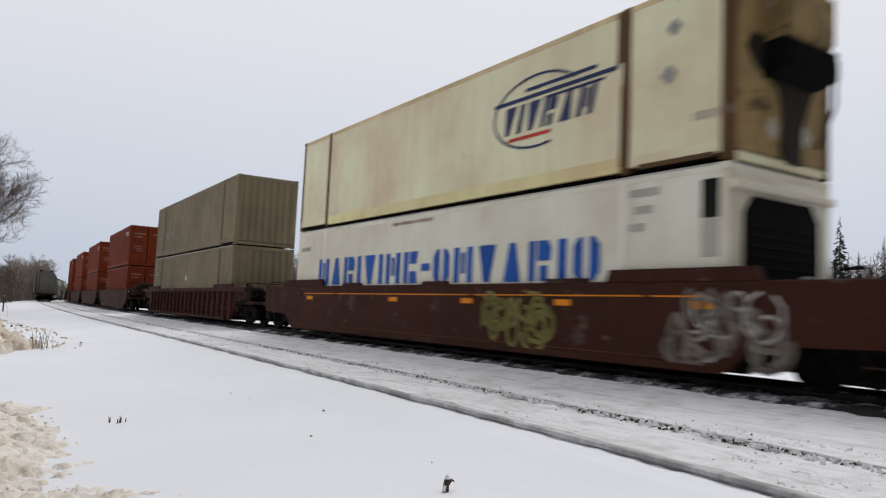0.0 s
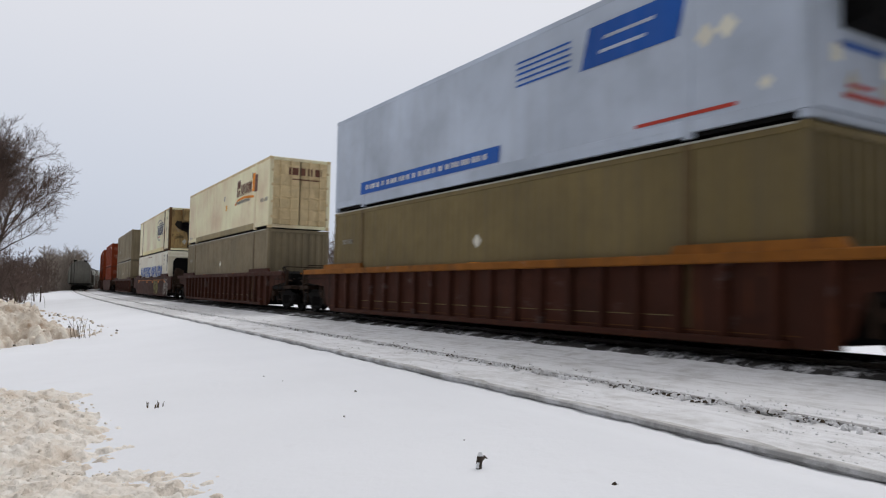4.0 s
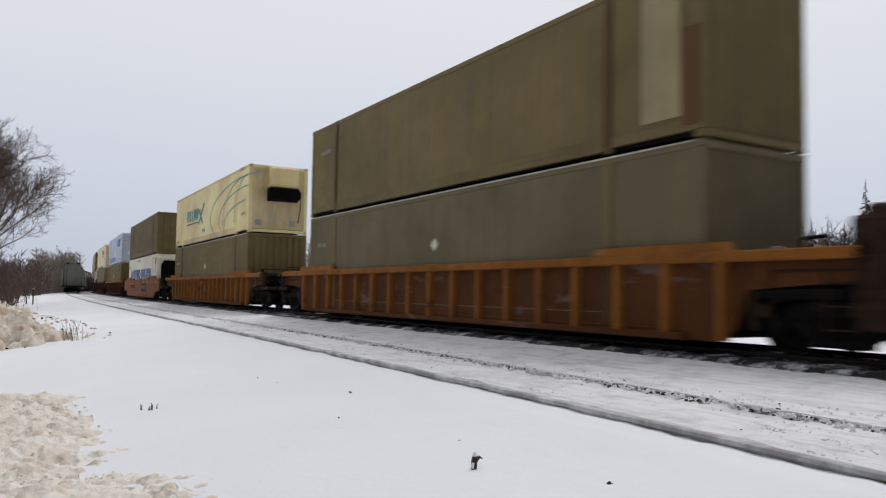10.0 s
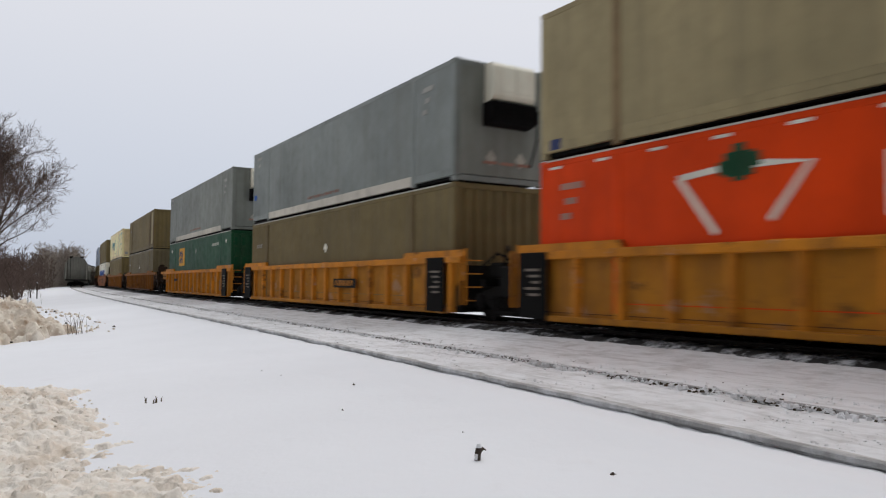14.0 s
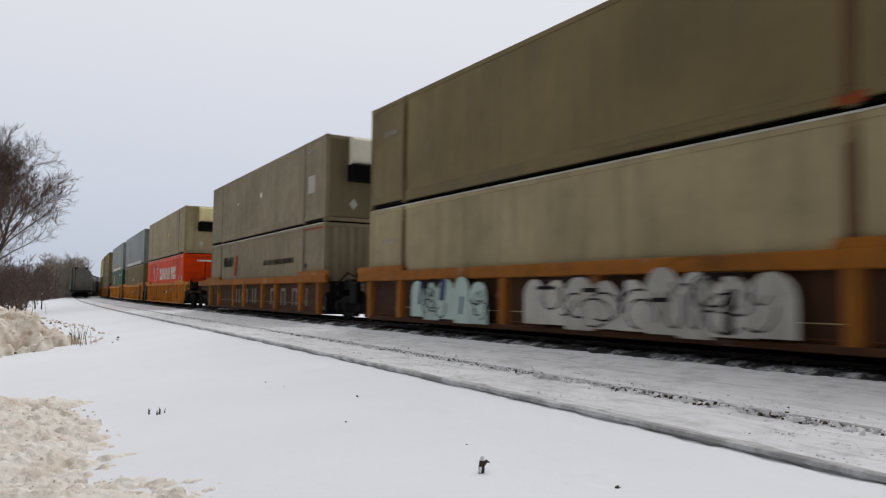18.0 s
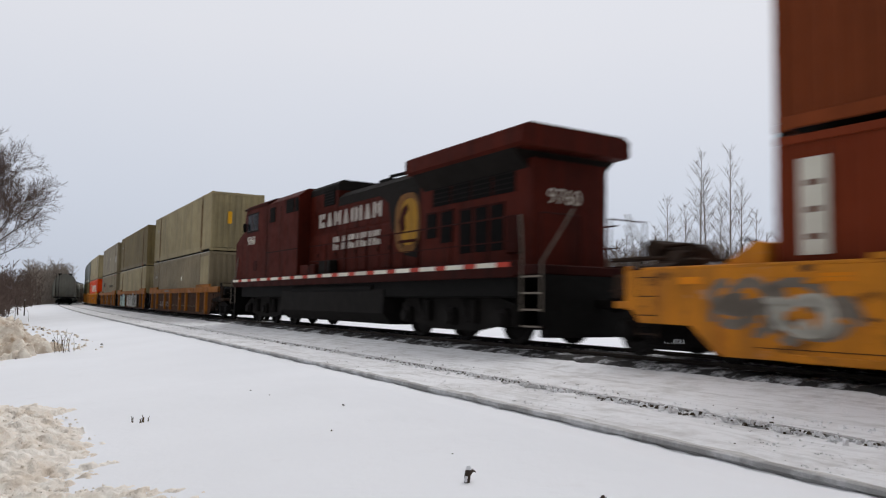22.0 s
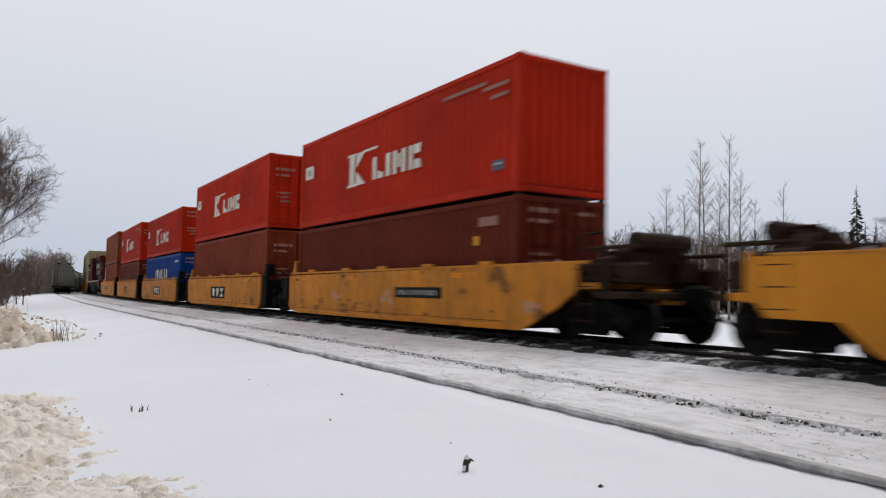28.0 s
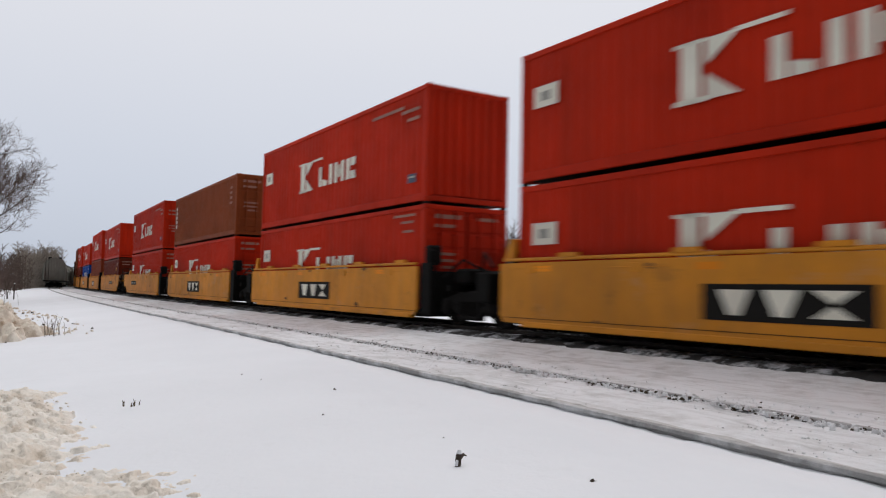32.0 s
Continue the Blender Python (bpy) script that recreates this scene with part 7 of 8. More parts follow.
            g = 1 if d < 5 else -1
            e = X(d) + 0.32 * g
            part("step_rail", Shape().tube([(X(d) - 0.3 * g, y * 1.5, 0.7), (X(d) - 0.3 * g, y * 1.5, 2.0), (X(d) - 0.42 * g, y * 1.46, 2.62)], 0.022, 6), M_DULL, root)
            part("step_rail", Shape().tube([(e, y * 1.5, 0.7), (e, y * 1.5, 1.65), (e, y * 0.72, 2.72)], 0.022, 6), M_DULL, root)
            for z in (0.42, 0.74, 1.06, 1.38):
                part("step_edge", shared(("step_edge", y), lambda: Shape().box(-0.28, 0.28, *sorted((y * 1.5, y * 1.512)), 0.0, 0.035)), M_DULL if d > 5 else LOCO_SOOT, root).location = (X(d), 0, z - 0.015)
    for y in (-1, 1):
        part("end_rail", Shape().tube([(X(20.45), y * 1.4, 1.62), (X(20.45), y * 1.4, 2.62), (X(20.45), y * 0.4, 2.62), (X(20.45), y * 0.4, 1.62)], 0.022, 6), LOCO_ROOF, root)
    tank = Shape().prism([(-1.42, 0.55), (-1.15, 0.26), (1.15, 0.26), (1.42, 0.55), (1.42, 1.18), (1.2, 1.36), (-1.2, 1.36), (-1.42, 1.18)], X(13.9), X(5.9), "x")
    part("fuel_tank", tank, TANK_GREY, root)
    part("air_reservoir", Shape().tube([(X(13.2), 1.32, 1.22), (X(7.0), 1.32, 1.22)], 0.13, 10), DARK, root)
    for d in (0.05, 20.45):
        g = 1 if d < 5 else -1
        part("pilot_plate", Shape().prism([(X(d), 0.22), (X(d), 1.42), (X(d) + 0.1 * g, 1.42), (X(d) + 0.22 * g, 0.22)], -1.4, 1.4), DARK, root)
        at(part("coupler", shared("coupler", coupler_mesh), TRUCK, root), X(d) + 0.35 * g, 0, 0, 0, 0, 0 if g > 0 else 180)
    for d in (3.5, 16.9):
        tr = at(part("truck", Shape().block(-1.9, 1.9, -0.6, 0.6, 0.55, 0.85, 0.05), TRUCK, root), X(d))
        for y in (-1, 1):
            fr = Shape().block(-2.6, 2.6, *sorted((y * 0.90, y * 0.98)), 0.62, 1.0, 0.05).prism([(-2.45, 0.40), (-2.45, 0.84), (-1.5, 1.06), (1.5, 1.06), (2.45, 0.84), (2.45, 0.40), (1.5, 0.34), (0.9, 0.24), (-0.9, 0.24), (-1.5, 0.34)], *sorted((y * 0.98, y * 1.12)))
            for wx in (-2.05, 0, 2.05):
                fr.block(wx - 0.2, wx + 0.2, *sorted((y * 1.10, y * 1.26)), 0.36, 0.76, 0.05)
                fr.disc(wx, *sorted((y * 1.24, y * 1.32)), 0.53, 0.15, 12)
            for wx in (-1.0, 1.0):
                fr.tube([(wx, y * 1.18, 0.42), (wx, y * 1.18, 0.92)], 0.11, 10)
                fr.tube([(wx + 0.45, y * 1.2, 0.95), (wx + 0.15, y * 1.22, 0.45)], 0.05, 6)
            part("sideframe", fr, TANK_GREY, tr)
        for wx in (-2.05, 0, 2.05):
            ws = at(part("wheelset", shared("loco_wheelset", lambda: scaled(wheelset_mesh(), 1.255)), WHEEL, tr), wx, 0, 0.533)
            WHEELS.append((ws, wx, 0.533, 0.533))
    return root


def text_mesh(words, size):
    cu = bpy.data.curves.new("text", "FONT")
    cu.body, cu.size, cu.extrude = words, size, 0.004
    ob = bpy.data.objects.new("text", cu)
    scene.collection.objects.link(ob)
    me = bpy.data.meshes.new_from_object(ob.evaluated_get(bpy.context.evaluated_depsgraph_get()))
    bpy.data.objects.remove(ob)
    bpy.data.curves.remove(cu)
    me.materials.clear()
    return me


LOCO = locomotive()
MOVERS.append((LOCO, -58.25, 13.4, 0.0))


# ---- standing hopper wagons on the siding ----
def hopper_wagon():
    root = thing("hopper_wagon", "dirty grey-green covered hopper wagon standing on the siding", "railway wagon", "hopper wagons on the siding")
    sec = [(-1.55, 1.2), (-1.60, 1.9), (-1.62, 2.8), (-1.50, 3.6), (-1.15, 4.25), (-0.6, 4.55), (0.6, 4.55), (1.15, 4.25), (1.50, 3.6), (1.62, 2.8), (1.60, 1.9), (1.55, 1.2)]
    part("body", Shape().prism(sec, -7.2, 7.2, "x"), HOPPER_GREY, root)
    for x in (-4.8, 0, 4.8):
        part("chute", Shape().prism([(x - 2.2, 1.25), (x + 2.2, 1.25), (x + 0.45, 0.45), (x - 0.45, 0.45)], -1.2, 1.2), HOPPER_GREY, root)
        at(part("roof_hatch", shared("roof_hatch", lambda: Shape().block(-2.2, 2.2, -0.32, 0.32, 4.54, 4.70, 0.04)), HOPPER_GREY, root), x)
    for y in (-0.95, 0.45):
        part("roof_walk", Shape().block(-7.8, 7.8, y, y + 0.5, 4.62, 4.68, 0.01), DARK, root)
    for sg in (-1, 1):
        for y in (-1.5, 1.35):
            part("end_frame", Shape().prism([(sg * 7.2, 1.2), (sg * 8.3, 1.2), (sg * 7.2, 3.6)], y, y + 0.15), HOPPER_GREY, root)
        part("end_platform", Shape().block(*sorted((sg * 7.2, sg * 8.5)), -1.5, 1.5, 1.02, 1.20, 0.02).block(*sorted((sg * 6.0, sg * 8.8)), -0.3, 0.3, 0.75, 1.05, 0.03), DARK, root)
        part("end_ladder", Shape().tube([(sg * 8.4, 1.2, 1.0), (sg * 8.4, 1.2, 4.6)], 0.03, 5).tube([(sg * 8.4, 0.8, 1.0), (sg * 8.4, 0.8, 4.6)], 0.03, 5), DARK, root)
        at(part("coupler", shared("coupler", coupler_mesh), TRUCK, root), sg * 8.7, 0, 0, 0, 0, 0 if sg > 0 else 180)
        build_truck(root, sg * 6.7)
    for k in range(8):
        for y in (-1, 1):
            at(part("side_stake", shared(("side_stake", y), lambda: Shape().block(-0.06, 0.06, *sorted((y * 1.6, y * 1.68)), 1.2, 3.0, 0.02)), HOPPER_GREY, root), -6.3 + k * 1.8)
    return root


def siding_pose(s, z=-0.2):
    x0, y0 = on_track(s - 6, float(siding(s - 6)))
    x1, y1 = on_track(s + 6, float(siding(s + 6)))
    return Matrix.Translation(((x0 + x1) / 2, (y0 + y1) / 2, z)) @ Matrix.Rotation(math.atan2(y1 - y0, x1 - x0), 4, "Z")


HOPPER = hopper_wagon()
HOPPER.matrix_basis = siding_pose(133)
for k in range(1, 5):
    copy_thing(HOPPER, siding_pose(133 + 18.6 * k))
WHEELS = [w for w in WHEELS if w[0].parent.parent is not HOPPER]


# ---- snow banks ----
def mound(name, cx, cy, rx, ry, turn, h, base, seed, cell, label, chunk=0.09, lumps=0.05, mat=SNOW_DIRTY, ragged=0.24):
    """A ploughed heap: an uneven dome broken into tilted crumbs of about chunk metres."""
    sh = Shape()
    nx, ny = int(2.6 * rx / cell), int(2.6 * ry / cell)
    ct, st = math.cos(radians(turn)), math.sin(radians(turn))
    k1, k2 = 1 / chunk, 2.3 / chunk
    for i in range(nx + 1):
        for j in range(ny + 1):
            u, w = -1.3 + 2.6 * i / nx, -1.3 + 2.6 * j / ny
            x, y = cx + u * rx * ct - w * ry * st, cy + u * rx * st + w * ry * ct
            d = math.hypot(u, w) + ragged * fbm(x * 0.9 + seed, y * 0.9, 1.0, 4)
            f = max(0.0, 1 - d * d) ** 0.6
            z = base - 0.06 + (h + 0.06) * f - (0.5 if f <= 0.0 else 0.0)
            if f > 0.02:
                wx, wy = x + 0.4 * chunk * noise.noise((x * 9, y * 9, 4.0)), y + 0.4 * chunk * noise.noise((x * 9, y * 9, 8.0))
                d1, p1 = noise.voronoi((wx * k1 + seed, wy * k1, 0.0))
                d2, p2 = noise.voronoi((wx * k2 + seed, wy * k2, 7.0))
                q, g = p1[0], p2[0]
                r1, r2, r3 = (math.sin(q[0] * 12.99 + q[1] * 78.2) * 437.5) % 1, (math.sin(q[0] * 39.3 + q[1] * 11.1) * 291.7) % 1, (math.sin(g[0] * 12.99 + g[1] * 78.2) * 437.5) % 1
                tilt = (wx * k1 + seed - q[0]) * (r1 - 0.5) + (wy * k1 - q[1]) * (r2 - 0.5)
                edge = min(0.30, d1[1] - d1[0])
                z += min(1.0, f * 4) * lumps * (1.5 * (r1 - 0.45) + 1.6 * tilt + 1.6 * edge + 0.55 * (r3 - 0.5) + 0.5 * min(0.3, d2[1] - d2[0]) + 0.9 * noise.noise((x * 2.1 + seed, y * 2.1, 2.0)))
            sh.v.append((x, y, z))
    n = ny + 1
    low = base - 0.5
    quads = ((i * n + j, i * n + j + 1, (i + 1) * n + j + 1, (i + 1) * n + j) for i in range(nx) for j in range(ny))
    sh.f = [q for q in quads if max(sh.v[k][2] for k in q) > low]
    return smooth(solid(name, sh, mat, label, "snow bank", kind="structure"))


mound("snow_bank", -5.97, 6.45, 3.55, 2.80, -51, 0.20, -0.62, 1.0, 0.022, "lumpy beige ploughed snow heap", 0.125, 0.042)
mound("snow_bank", -2.45, 4.55, 1.75, 1.0, 28, 0.10, -0.60, 5.0, 0.017, "low crumbled beige snow ridge", 0.11, 0.036, SNOW_DIRTY, 0.14)
mound("snow_bank", -15.2, 18.3, 5.2, 3.8, -10, 1.12, -0.66, 9.0, 0.036, "dirty ploughed snow bank with soil clods", 0.13, 0.06, SOILED_SNOW)
mound("snow_bank", -32.0, 35.0, 16.0, 7.0, -35, 1.0, -0.62, 14.0, 0.25, "long dirty roadside snow bank", 0.6, 0.18, SOILED_SNOW)


def bank_clods():
    rng = random.Random(11)
    snow, soiled, dirt = Shape(), Shape(), Shape()
    for i in range(1500):
        q = rng.random()
        a, r = rng.uniform(0, 6.28), rng.uniform(0.55, 1.0)
        if q < 0.4:
            u, w = 3.5 * r * math.cos(a), 2.8 * r * math.sin(a)
            x, y = -6.05 + 0.629 * u + 0.777 * w, 6.4 - 0.777 * u + 0.629 * w
            z, k = -0.60 + 0.22 * max(0, 1 - r * r) ** 0.6, rng.uniform(0.006, 0.022) * rng.choice((1, 1, 1.5))
        elif q < 0.6:
            x, y = -2.45 + 1.5 * r * math.cos(a), 4.6 + 1.0 * r * math.sin(a)
            z, k = -0.59 + 0.09 * max(0, 1 - r * r) ** 0.6, rng.uniform(0.005, 0.016)
        else:
            x, y = -15.0 + 6.4 * r * math.cos(a), 17.9 + 4.3 * r * math.sin(a)
            z, k = -0.60 + 1.0 * max(0, 1 - r * r) ** 0.6, rng.uniform(0.015, 0.055)
        if q < 0.6:
            clump(dirt if rng.random() < 0.008 else snow, x, y, z, k, 0.5, i + 50)
        else:
            clump(dirt if rng.random() < 0.10 else soiled, x, y, z, k, 0.5, i + 50)
    for x, y, k in ((-10.05, 16.9, 0.035), (-10.3, 16.6, 0.04), (-9.5, 16.4, 0.035), (-9.9, 17.3, 0.03), (-9.0, 16.6, 0.03), (-10.6, 16.9, 0.03), (-8.9, 15.9, 0.02)):
        clump(dirt, x, y, -0.60, k, 0.7, int(x * 100))
    solid("snow_lumps", snow, SNOW_DIRTY, "loose beige lumps of ploughed snow", "snow", kind="stuff")
    solid("soiled_lumps", soiled, SOILED_SNOW, "loose soiled lumps along the far snow bank", "snow", kind="stuff")
    solid("soil_clods", dirt, DIRT, "dark soil clods in the snow bank", "soil", kind="stuff")


bank_clods()


# ---- unseen wall added behind the viewpoint to close the place and dim near sides ----
def wood_edge():
    sh, n = Shape(), 40
    rows = [(0.0, -1.0), (0.6, 2.5), (0.9, 5.5), (1.6, 8.0), (2.6, 9.6), (6.0, 9.0), (8.0, -1.0)]
    for i in range(n + 1):
        az = radians(62 + 130 * i / n)
        for j, (d, z) in enumerate(rows):
            r = 9.0 + d + 0.9 * fbm(i * 0.7, j * 0.8, 3.0)
            sh.v.append((-math.sin(az) * r, math.cos(az) * r, z + (0.9 * fbm(i * 0.6, j, 9.0) if z > 0 else 0.0)))
    m = len(rows)
    sh.f = [(i * m + j, i * m + j + 1, (i + 1) * m + j + 1, (i + 1) * m + j) for i in range(n) for j in range(m - 1)]
    solid("backdrop", sh, UNSEEN_BLOCKER, "dark edge of the woods behind the viewpoint", "woods", kind="structure")


wood_edge()


# ---- small things in the snow ----
def polar(az, dist):
    return -math.sin(radians(az)) * dist, math.cos(radians(az)) * dist


def stub():
    root = thing("broken_stub", "short dark broken stub with snow on it", "post")
    sh = Shape().tube([(0, 0, -0.06), (0.004, 0, 0.05), (0.012, 0.004, 0.10)], [0.022, 0.024, 0.020], 9)
    part("stem", sh, POLE_WOOD, root)
    part("splinter", Shape().tube([(0.02, 0, 0.06), (0.05, 0.01, 0.085), (0.075, 0.015, 0.07)], [0.014, 0.012, 0.005], 6), BARK, root)
    part("snow_cap", Shape().tube([(0.012, 0.004, 0.095), (0.012, 0.004, 0.125)], [0.024, 0.012], 9), SNOW, root)
    part("snow_cap", Shape().tube([(-0.02, -0.018, 0.01), (-0.012, -0.022, 0.05)], [0.014, 0.010], 7), SNOW, root)
    root.matrix_basis = pose(0.07, 4.98, -0.345, 0, 0, 20) @ Matrix.Diagonal((0.86, 0.86, 0.86, 1))


def lump(x, y, z, r, seed):
    sh = Shape()
    clump(sh, 0, 0, 0, r, 0.8, seed)
    clump(sh, r * 0.9, r * 0.3, -0.004, r * 0.6, 0.6, seed + 1)
    ob = solid("clod", sh, DIRT, "small dark clod lying on the snow", "clod", "clods on the snow")
    ob.matrix_basis = pose(x, y, z)


def tuft(x, y, z, h, n, seed, spread=0.05):
    rng = random.Random(seed)
    root = thing("grass_tuft", "few dry grass stalks poking through the snow", "grass", "dry stalks")
    for i in range(n):
        dx, dy = rng.uniform(-spread, spread), rng.uniform(-spread, spread)
        k = rng.uniform(0.6, 1.0) * h
        lx, ly = rng.uniform(-0.3, 0.3) * k, rng.uniform(-0.3, 0.3) * k
        part("stalk", Shape().tube([(dx, dy, -0.03), (dx + lx * 0.4, dy + ly * 0.4, k * 0.6), (dx + lx, dy + ly, k * rng.uniform(0.75, 1.0))], [0.0055, 0.0045, 0.003], 4), DRY_GRASS, root)
    root.matrix_basis = pose(x, y, z)


stub()
lump(0.86, 4.48, -0.298, 0.020, 1)
lump(-1.24, 8.17, -0.292, 0.014, 2)
lump(-1.14, 6.87, -0.35, 0.010, 3)
lump(-0.03, 5.72, -0.314, 0.012, 4)
for i, (x, y, r) in enumerate([(-0.64, 7.1, 0.009), (1.9, 6.09, 0.010), (2.1, 5.49, 0.007), (2.5, 4.92, 0.008), (0.75, 6.38, 0.006), (-2.66, 9.64, 0.009), (2.62, 4.9, 0.006), (-2.3, 9.2, 0.008)]):
    lump(x, y, -0.33, r, 30 + i)
tuft(-3.45, 7.98, -0.50, 0.085, 3, 1, 0.012)
tuft(-3.33, 7.95, -0.49, 0.075, 9, 2, 0.05)
for i, (az, d) in enumerate([(28.1, 20.4), (27.8, 20.2), (28.4, 20.8)]):
    tuft(*polar(az, d), -0.5, 0.46 if i % 2 else 0.60, 6, 20 + i, 0.16)
for i, (az, d) in enumerate([(31.2, 30), (32.2, 28)]):
    tuft(*polar(az, d), 0.0, 0.7, 7, 40 + i, 0.45)


# ---- trees ----
def reed(sh, p, q, r0, r1):
    """A three-sided open twig from p to q."""
    d = (q - p).normalized()
    u = d.cross(Vector((0.3, 0.2, 1))).normalized()
    w = d.cross(u)
    n = len(sh.v)
    for c, r in ((p, r0), (q, r1)):
        sh.v += [tuple(c + u * r), tuple(c - u * (r * 0.5) + w * (r * 0.87)), tuple(c - u * (r * 0.5) - w * (r * 0.87))]
    sh.f += [(n, n + 1, n + 4, n + 3), (n + 1, n + 2, n + 5, n + 4), (n + 2, n, n + 3, n + 5)]


def grow(sh, twigs, p, d, length, r, depth, rng, spread, up):
    """One limb with its side limbs; the last orders go into twigs."""
    n = 5 if depth > 1 else 3 if depth else 2
    pts, rad = [p], [r]
    q, e = Vector(p), Vector(d)
    for i in range(n):
        e = (e + Vector((rng.gauss(0, 0.17), rng.gauss(0, 0.17), rng.gauss(0, 0.13) + up * 0.03))).normalized()
        q = q + e * (length / n)
        pts.append(tuple(q))
        rad.append(max(0.006, r * (1 - 0.66 * (i + 1) / n)))
    (sh if depth > 1 else twigs).tube(pts, rad, 6 if depth > 2 else (4 if depth > 1 else 3))
    if depth <= 0:
        return
    kids = {4: 9, 3: 8, 2: 7, 1: 6}.get(depth, 5)
    for k in range(kids):
        f = rng.uniform(0.42 if depth == 4 else 0.3, 1.0)
        i = min(n - 1, int(f * n))
        b = Vector(pts[i]).lerp(Vector(pts[i + 1]), f * n - i)
        base_d = (Vector(pts[i + 1]) - Vector(pts[i])).normalized()
        side = base_d.cross(Vector((rng.gauss(0, 1), rng.gauss(0, 1), rng.gauss(0, 1)))).normalized()
        a = rng.uniform(0.5, 1.0) * spread
        nd = (base_d * math.cos(a) + side * math.sin(a) + Vector((0, 0, up * 0.12))).normalized()
        grow(sh, twigs, tuple(b), nd, length * rng.uniform(0.42, 0.66) * (1.1 - 0.3 * f), max(0.008, rad[i] * rng.uniform(0.36, 0.54)), depth - 1, rng, spread, up)


def bare_tree(name, x, y, z, h, r, seed, depth, spread, up, lean, mat, twig, label, group=""):
    rng = random.Random(seed)
    root = thing(name, label, "tree", group)
    trunk, crown = Shape(), Shape()
    grow(trunk, crown, (0, 0, -0.3), Vector((lean[0], lean[1], 1)).normalized(), h, r, depth, rng, spread, up)
    part("trunk", trunk, mat, root)
    part("crown", crown, twig, root)
    root.matrix_basis = pose(x, y, z)
    return root


for i, (az, dist, h, r, ln) in enumerate([(34.4, 50, 7.2, 0.15, (0.16, 0.05)), (34.7, 54, 8.0, 0.18, (0.11, 0.0)), (33.9, 60, 6.6, 0.15, (0.06, 0.0)), (35.9, 50, 7.8, 0.18, (0.05, 0.0)), (38.4, 56, 8.6, 0.18, (0.0, 0.0)), (36.6, 53, 8.2, 0.16, (0.08, 0.0)), (34.3, 53, 7.4, 0.15, (0.13, 0.02)), (35.2, 57, 7.8, 0.15, (0.13, 0.0)), (37.2, 60, 9.0, 0.17, (0.05, 0.0)), (35.4, 46, 6.2, 0.14, (0.12, 0.0)), (34.9, 62, 8.6, 0.16, (0.06, 0.0))]):
    x, y = polar(az, dist)
    bare_tree("bare_tree", x, y, -0.4, h, r, 60 + i, 4, 0.92, 1.2, ln, BARK, TWIG, "leafless dark tree with dense fine twigs", "roadside trees")
for i, (az, dist, h) in enumerate([(31.9, 60, 2.2), (32.6, 58, 2.9), (33.3, 61, 3.6), (33.9, 57, 4.2), (34.6, 55, 4.8), (35.2, 52, 4.4), (30.8, 66, 1.6), (36, 58, 5.0)]):
    x, y = polar(az, dist)
    bare_tree("bare_shrub", x, y, -0.4, h, 0.06, 80 + i, 3, 1.0, 0.5, (0, 0), BARK, TWIG, "leafless brown shrub under the roadside trees", "roadside shrubs")


def slender_tree(x, y, z, h, seed):
    """A thin straight stem with short rising branches."""
    rng = random.Random(seed)
    root = thing("birch", "slender pale leafless tree behind the railway", "tree", "slender trees")
    lx, ly = rng.gauss(0, 0.02), rng.gauss(0, 0.02)
    stem, crown = Shape(), Shape()
    stem.tube([(0, 0, -0.3), (lx * h * 0.5, ly * h * 0.5, h * 0.5), (lx * h, ly * h, h)], [h * 0.0065, h * 0.0045, 0.015], 6)
    for k in range(int(h * 4.5)):
        f = rng.uniform(0.3, 0.98)
        a, ln = rng.uniform(0, 6.28), h * rng.uniform(0.06, 0.24) * (1.3 - f)
        b0 = Vector((lx * h * f, ly * h * f, h * f))
        b1 = b0 + Vector((math.cos(a) * ln * 0.55, math.sin(a) * ln * 0.55, ln * rng.uniform(0.6, 1.0)))
        reed(crown, b0, b1, 0.012, 0.006)
        for m in range(6):
            a2, l2 = a + rng.uniform(-1.2, 1.2), ln * rng.uniform(0.3, 0.7)
            c0 = b0.lerp(b1, rng.uniform(0.4, 1.0))
            reed(crown, c0, c0 + Vector((math.cos(a2) * l2 * 0.6, math.sin(a2) * l2 * 0.6, l2 * rng.uniform(0.3, 0.9))), 0.007, 0.004)
    part("trunk", stem, BIRCH, root)
    part("crown", crown, FAR_TWIG, root)
    root.matrix_basis = pose(x, y, z)


for i, (az, dist, h) in enumerate([(-15.6, 74, 12.0), (-17.7, 73, 16.0), (-18.3, 75, 14.4), (-19.8, 74, 16.2), (-20.4, 76, 13.6), (-23.3, 78, 12.4), (-16.9, 75, 11.4), (-21.4, 77, 11.0), (-19.1, 78, 12.6), (-14.8, 80, 10.0)]):
    x, y = polar(az, dist)
    slender_tree(x, y, -1.2, h * 1.05, 120 + i)


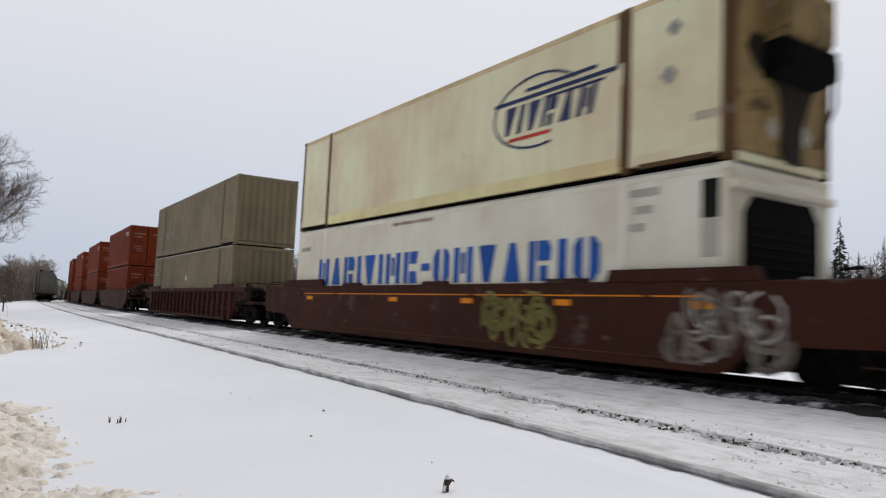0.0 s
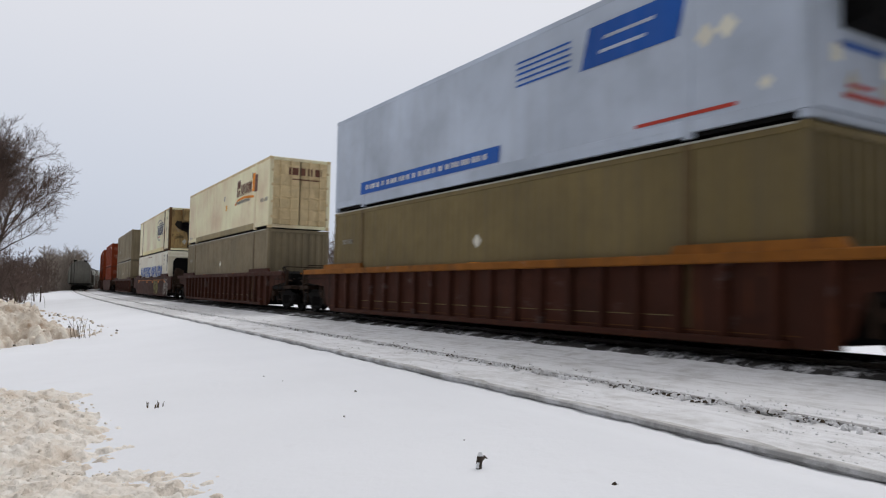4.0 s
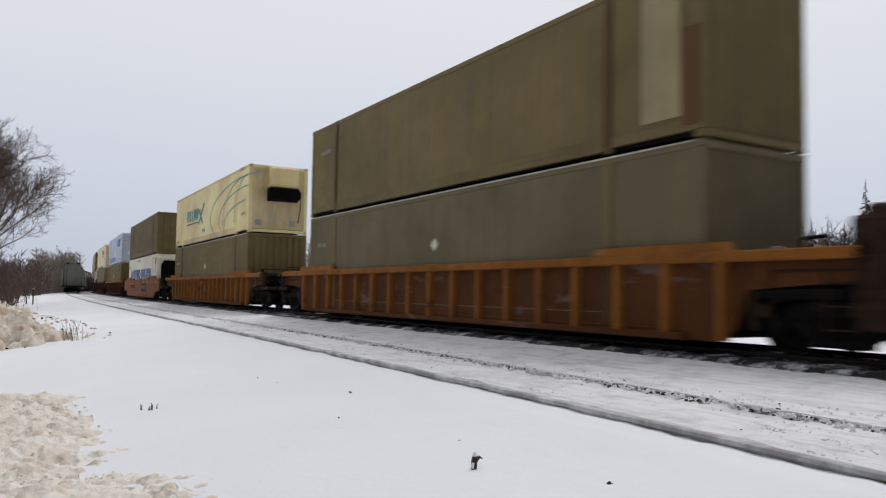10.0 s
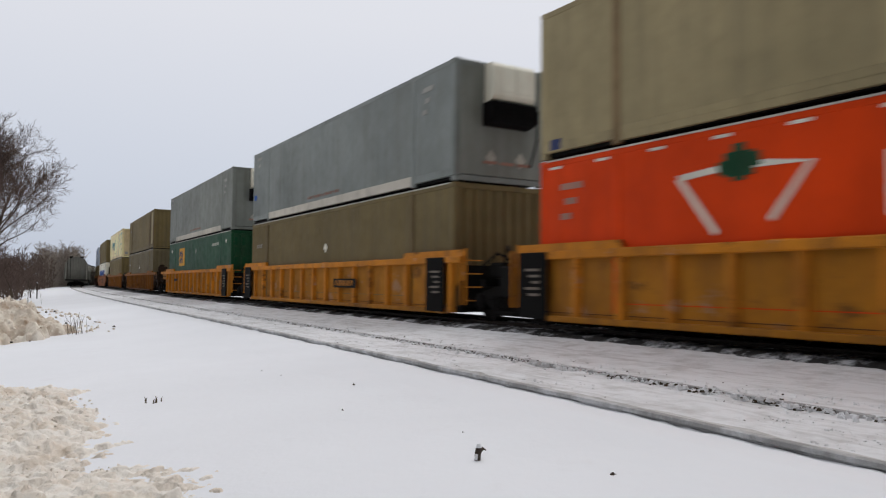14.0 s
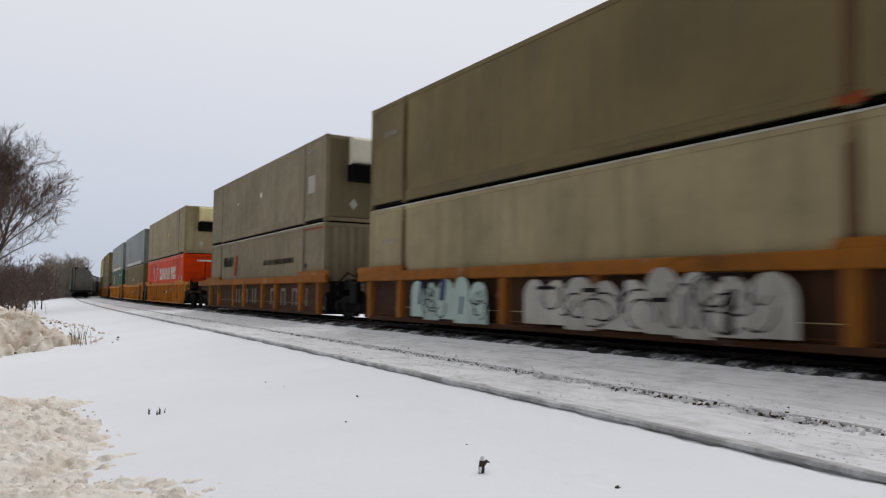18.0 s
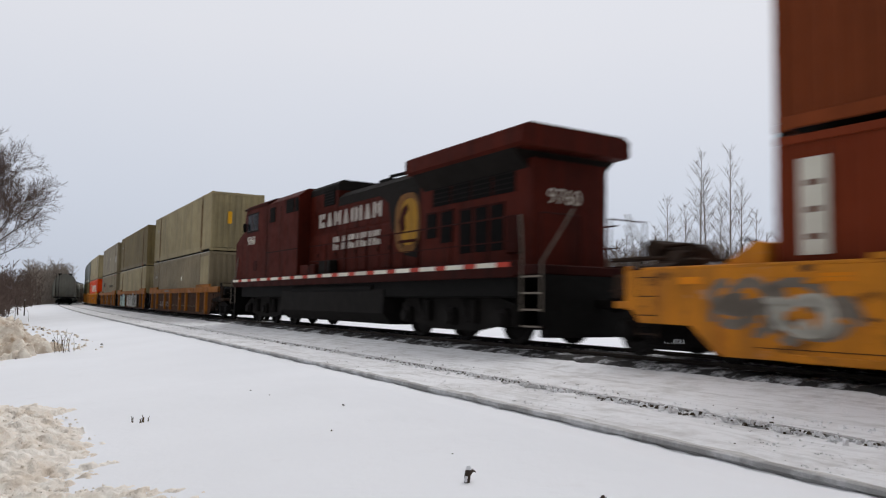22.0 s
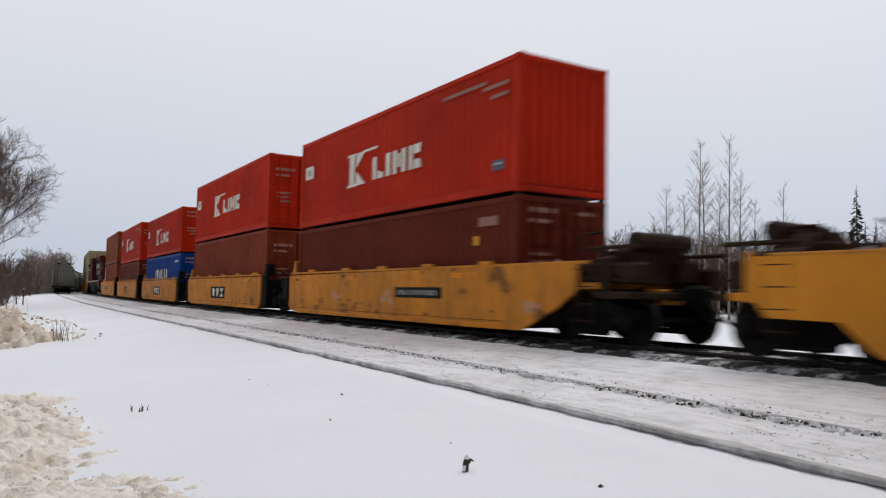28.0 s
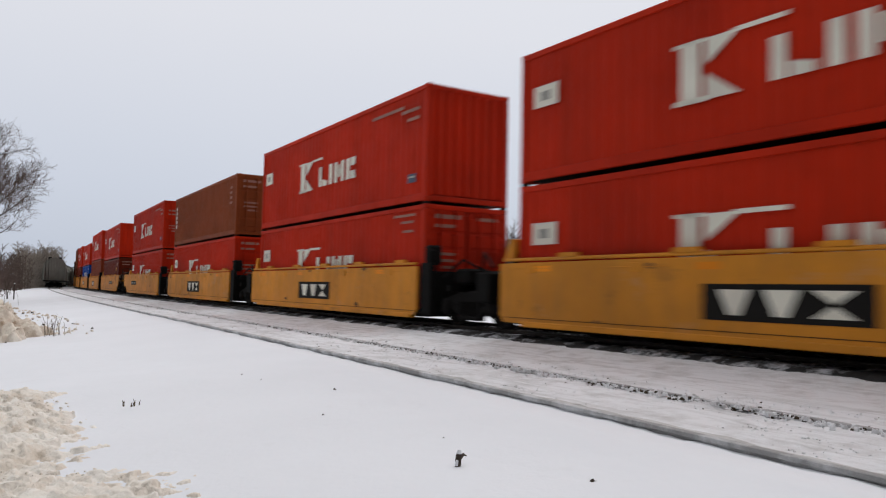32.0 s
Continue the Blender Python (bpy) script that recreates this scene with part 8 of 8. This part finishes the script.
def spruce(x, y, z, h, seed):
    rng = random.Random(seed)
    root = thing("spruce", "dark narrow spruce with drooping branches", "tree", "spruces")
    part("trunk", Shape().tube([(0, 0, -0.3), (0, 0, h)], [h * 0.014, 0.01], 6), BARK, root)
    cr_ = Shape()
    for i in range(int(h * 16)):
        f = i / (h * 16)
        zz = h * (0.12 + 0.87 * f)
        ln = (1 - f) * h * 0.17 * rng.uniform(0.55, 1.1) + 0.12
        a = rng.uniform(0, 6.28)
        c, s_ = math.cos(a), math.sin(a)
        w = ln * 0.28
        cr_.add([(0, 0, zz), (c * ln * 0.6 - s_ * w, s_ * ln * 0.6 + c * w, zz - ln * 0.22), (c * ln, s_ * ln, zz - ln * 0.30), (c * ln * 0.6 + s_ * w, s_ * ln * 0.6 - c * w, zz - ln * 0.22), (c * ln * 0.6, s_ * ln * 0.6, zz - ln * 0.42)], [(0, 1, 2), (0, 2, 3), (0, 4, 1), (0, 3, 4), (1, 4, 2), (2, 4, 3)])
    part("crown", cr_, NEEDLE, root)
    root.matrix_basis = pose(x, y, z)


for i, (az, dist, h) in enumerate([(-27.9, 92, 14.0), (-29.0, 96, 10.5), (-26.6, 95, 9.0), (-24.6, 98, 10.8), (-30.5, 90, 11.5), (-32, 94, 13.0), (-2.2, 110, 9.8), (-6.2, 118, 9.2), (-15.8, 104, 9.8), (-12.4, 112, 9.6), (-18.2, 100, 9.2), (-21.6, 101, 9.4), (-3.6, 108, 8.6), (-4.6, 104, 8.9), (-9.6, 106, 9.0), (-11.0, 102, 8.6), (-13.6, 100, 9.2), (-16.8, 99, 8.8), (-19.6, 98, 9.0), (-20.6, 97, 8.7), (-23.0, 99, 9.4), (-23.8, 97, 8.8), (-25.6, 99, 9.4), (-28.4, 98, 9.6), (-31.2, 97, 10.2)]):
    x, y = polar(az, dist)
    spruce(x, y, -1.2, h * (1.06 if h > 10 else 1.18), 200 + i)


def far_wood(name, az0, az1, d0, d1, h0, h1, n, seed, twig, label, fat=1.0, limbs=20, twigs=5):
    """A belt of leafless trees in the distance, too many to count: forked stems with round twiggy crowns."""
    rng = random.Random(seed)
    sh = Shape()
    for i in range(n):
        x, y = polar(rng.uniform(az0, az1), rng.uniform(d0, d1))
        h = rng.uniform(h0, h1)
        foot = Vector((x, y, -2.5))
        top_ = Vector((x + rng.gauss(0, 0.04) * h, y + rng.gauss(0, 0.04) * h, h * 0.84))
        reed(sh, foot, top_, h * 0.009 * fat + 0.02, 0.02 * fat)
        for k in range(limbs):
            f = rng.uniform(0.22, 0.97)
            a = rng.uniform(0, 6.28)
            ln = h * rng.uniform(0.10, 0.24) * (1.12 - 0.62 * abs(f - 0.58) / 0.42 if f > 0.58 else 1.12 - 0.4 * (0.58 - f) / 0.58)
            b = foot.lerp(top_, f)
            rise = rng.uniform(0.35, 1.0)
            e = b + Vector((math.cos(a) * ln * 0.8, math.sin(a) * ln * 0.8, ln * rise))
            reed(sh, b, e, 0.036 * fat, 0.017 * fat)
            for m in range(twigs):
                c = b.lerp(e, rng.uniform(0.35, 1.0))
                a2, l2 = a + rng.uniform(-1.9, 1.9), ln * rng.uniform(0.22, 0.52)
                reed(sh, c, c + Vector((math.cos(a2) * l2 * 0.8, math.sin(a2) * l2 * 0.8, l2 * rng.uniform(-0.1, 0.9))), 0.017 * fat, 0.009 * fat)
    solid(name, sh, twig, label, "woods", kind="stuff")


far_wood("far_wood", -36, 10, 102, 126, 8.8, 12.8, 520, 300, MID_TWIG, "belt of leafless brown woods behind the railway", 1.0, 22, 5)
far_wood("far_thicket", -36, 12, 94, 112, 5.2, 10.2, 860, 310, MID_TWIG, "dense leafless brown thicket at the wood's edge", 1.15, 17, 5)
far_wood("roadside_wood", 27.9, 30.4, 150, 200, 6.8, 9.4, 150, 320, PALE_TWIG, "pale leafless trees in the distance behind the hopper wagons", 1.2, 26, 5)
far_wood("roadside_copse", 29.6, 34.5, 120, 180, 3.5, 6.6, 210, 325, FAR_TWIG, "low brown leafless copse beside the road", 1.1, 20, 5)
far_wood("roadside_thicket", 31.2, 40, 60, 110, 1.2, 4.6, 330, 330, TWIG, "brown leafless brush along the road", 0.7, 18, 5)
# out of view: trees added to dress the light-blocking wall
far_wood("near_wood", 66, 188, 8.4, 11.5, 6.5, 10.5, 60, 350, MID_TWIG, "leafless trees at the edge of the woods behind the viewpoint", 0.8, 16, 4)
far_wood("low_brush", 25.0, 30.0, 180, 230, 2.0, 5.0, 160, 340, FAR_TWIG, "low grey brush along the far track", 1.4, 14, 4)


def utility_pole(az, dist, h):
    root = thing("utility_pole", "dark wooden pole behind the railway", "pole")
    part("shaft", Shape().tube([(0, 0, -1), (0, 0, h)], [0.17, 0.13], 9), POLE_WOOD, root)
    part("cap", Shape().tube([(0, 0, h), (0, 0, h + 0.05)], [0.15, 0.12], 9), GALV, root)
    x, y = polar(az, dist)
    root.matrix_basis = pose(x, y, -1.0)


utility_pole(-7.8, 48, 8.4)


def sign_post():
    root = thing("marker_post", "thin grey marker post in the snow", "post")
    part("shaft", Shape().tube([(0, 0, -0.3), (0, 0, 1.15)], 0.045, 7), POLE_WOOD, root)
    part("snow_cap", Shape().tube([(0, 0, 1.15), (0, 0, 1.20)], [0.05, 0.02], 7), SNOW, root)
    x, y = polar(30.42, 62)
    root.matrix_basis = pose(x, y, -0.55)


sign_post()


# ---- movement ----
def ride(s, span, z):
    """Pose of a wagon whose middle is s metres along the track, carried at two points."""
    x0, y0 = on_track(s - span, 0.0)
    x1, y1 = on_track(s + span, 0.0)
    return Matrix.Translation(((x0 + x1) / 2, (y0 + y1) / 2, z)) @ Matrix.Rotation(math.atan2(y1 - y0, x1 - x0), 4, "Z")


def motions():
    ts = [32.0 * i / 24 for i in range(25)]
    middle = {}
    for ob, s, span, z in MOVERS:
        middle[ob.name] = s
        walk(ob, [(t, ride(s + run(t), span, z)) for t in ts])
    for ws, x, z, r in WHEELS:
        s = middle[ws.parent.parent.name] + ws.parent.location.x
        near = [k for k in range(961) if -6 < s + run(k / 30) < 42]
        rows = sorted({0, 960, *near})
        first = run(near[0] / 30) if near else 0.0
        last = run(near[-1] / 30) if near else 0.0
        walk(ws, [(k / 30, pose(x, 0, z) @ Matrix.Rotation((min(max(run(k / 30), first), last) - first) / r, 4, "Y")) for k in rows])


motions()
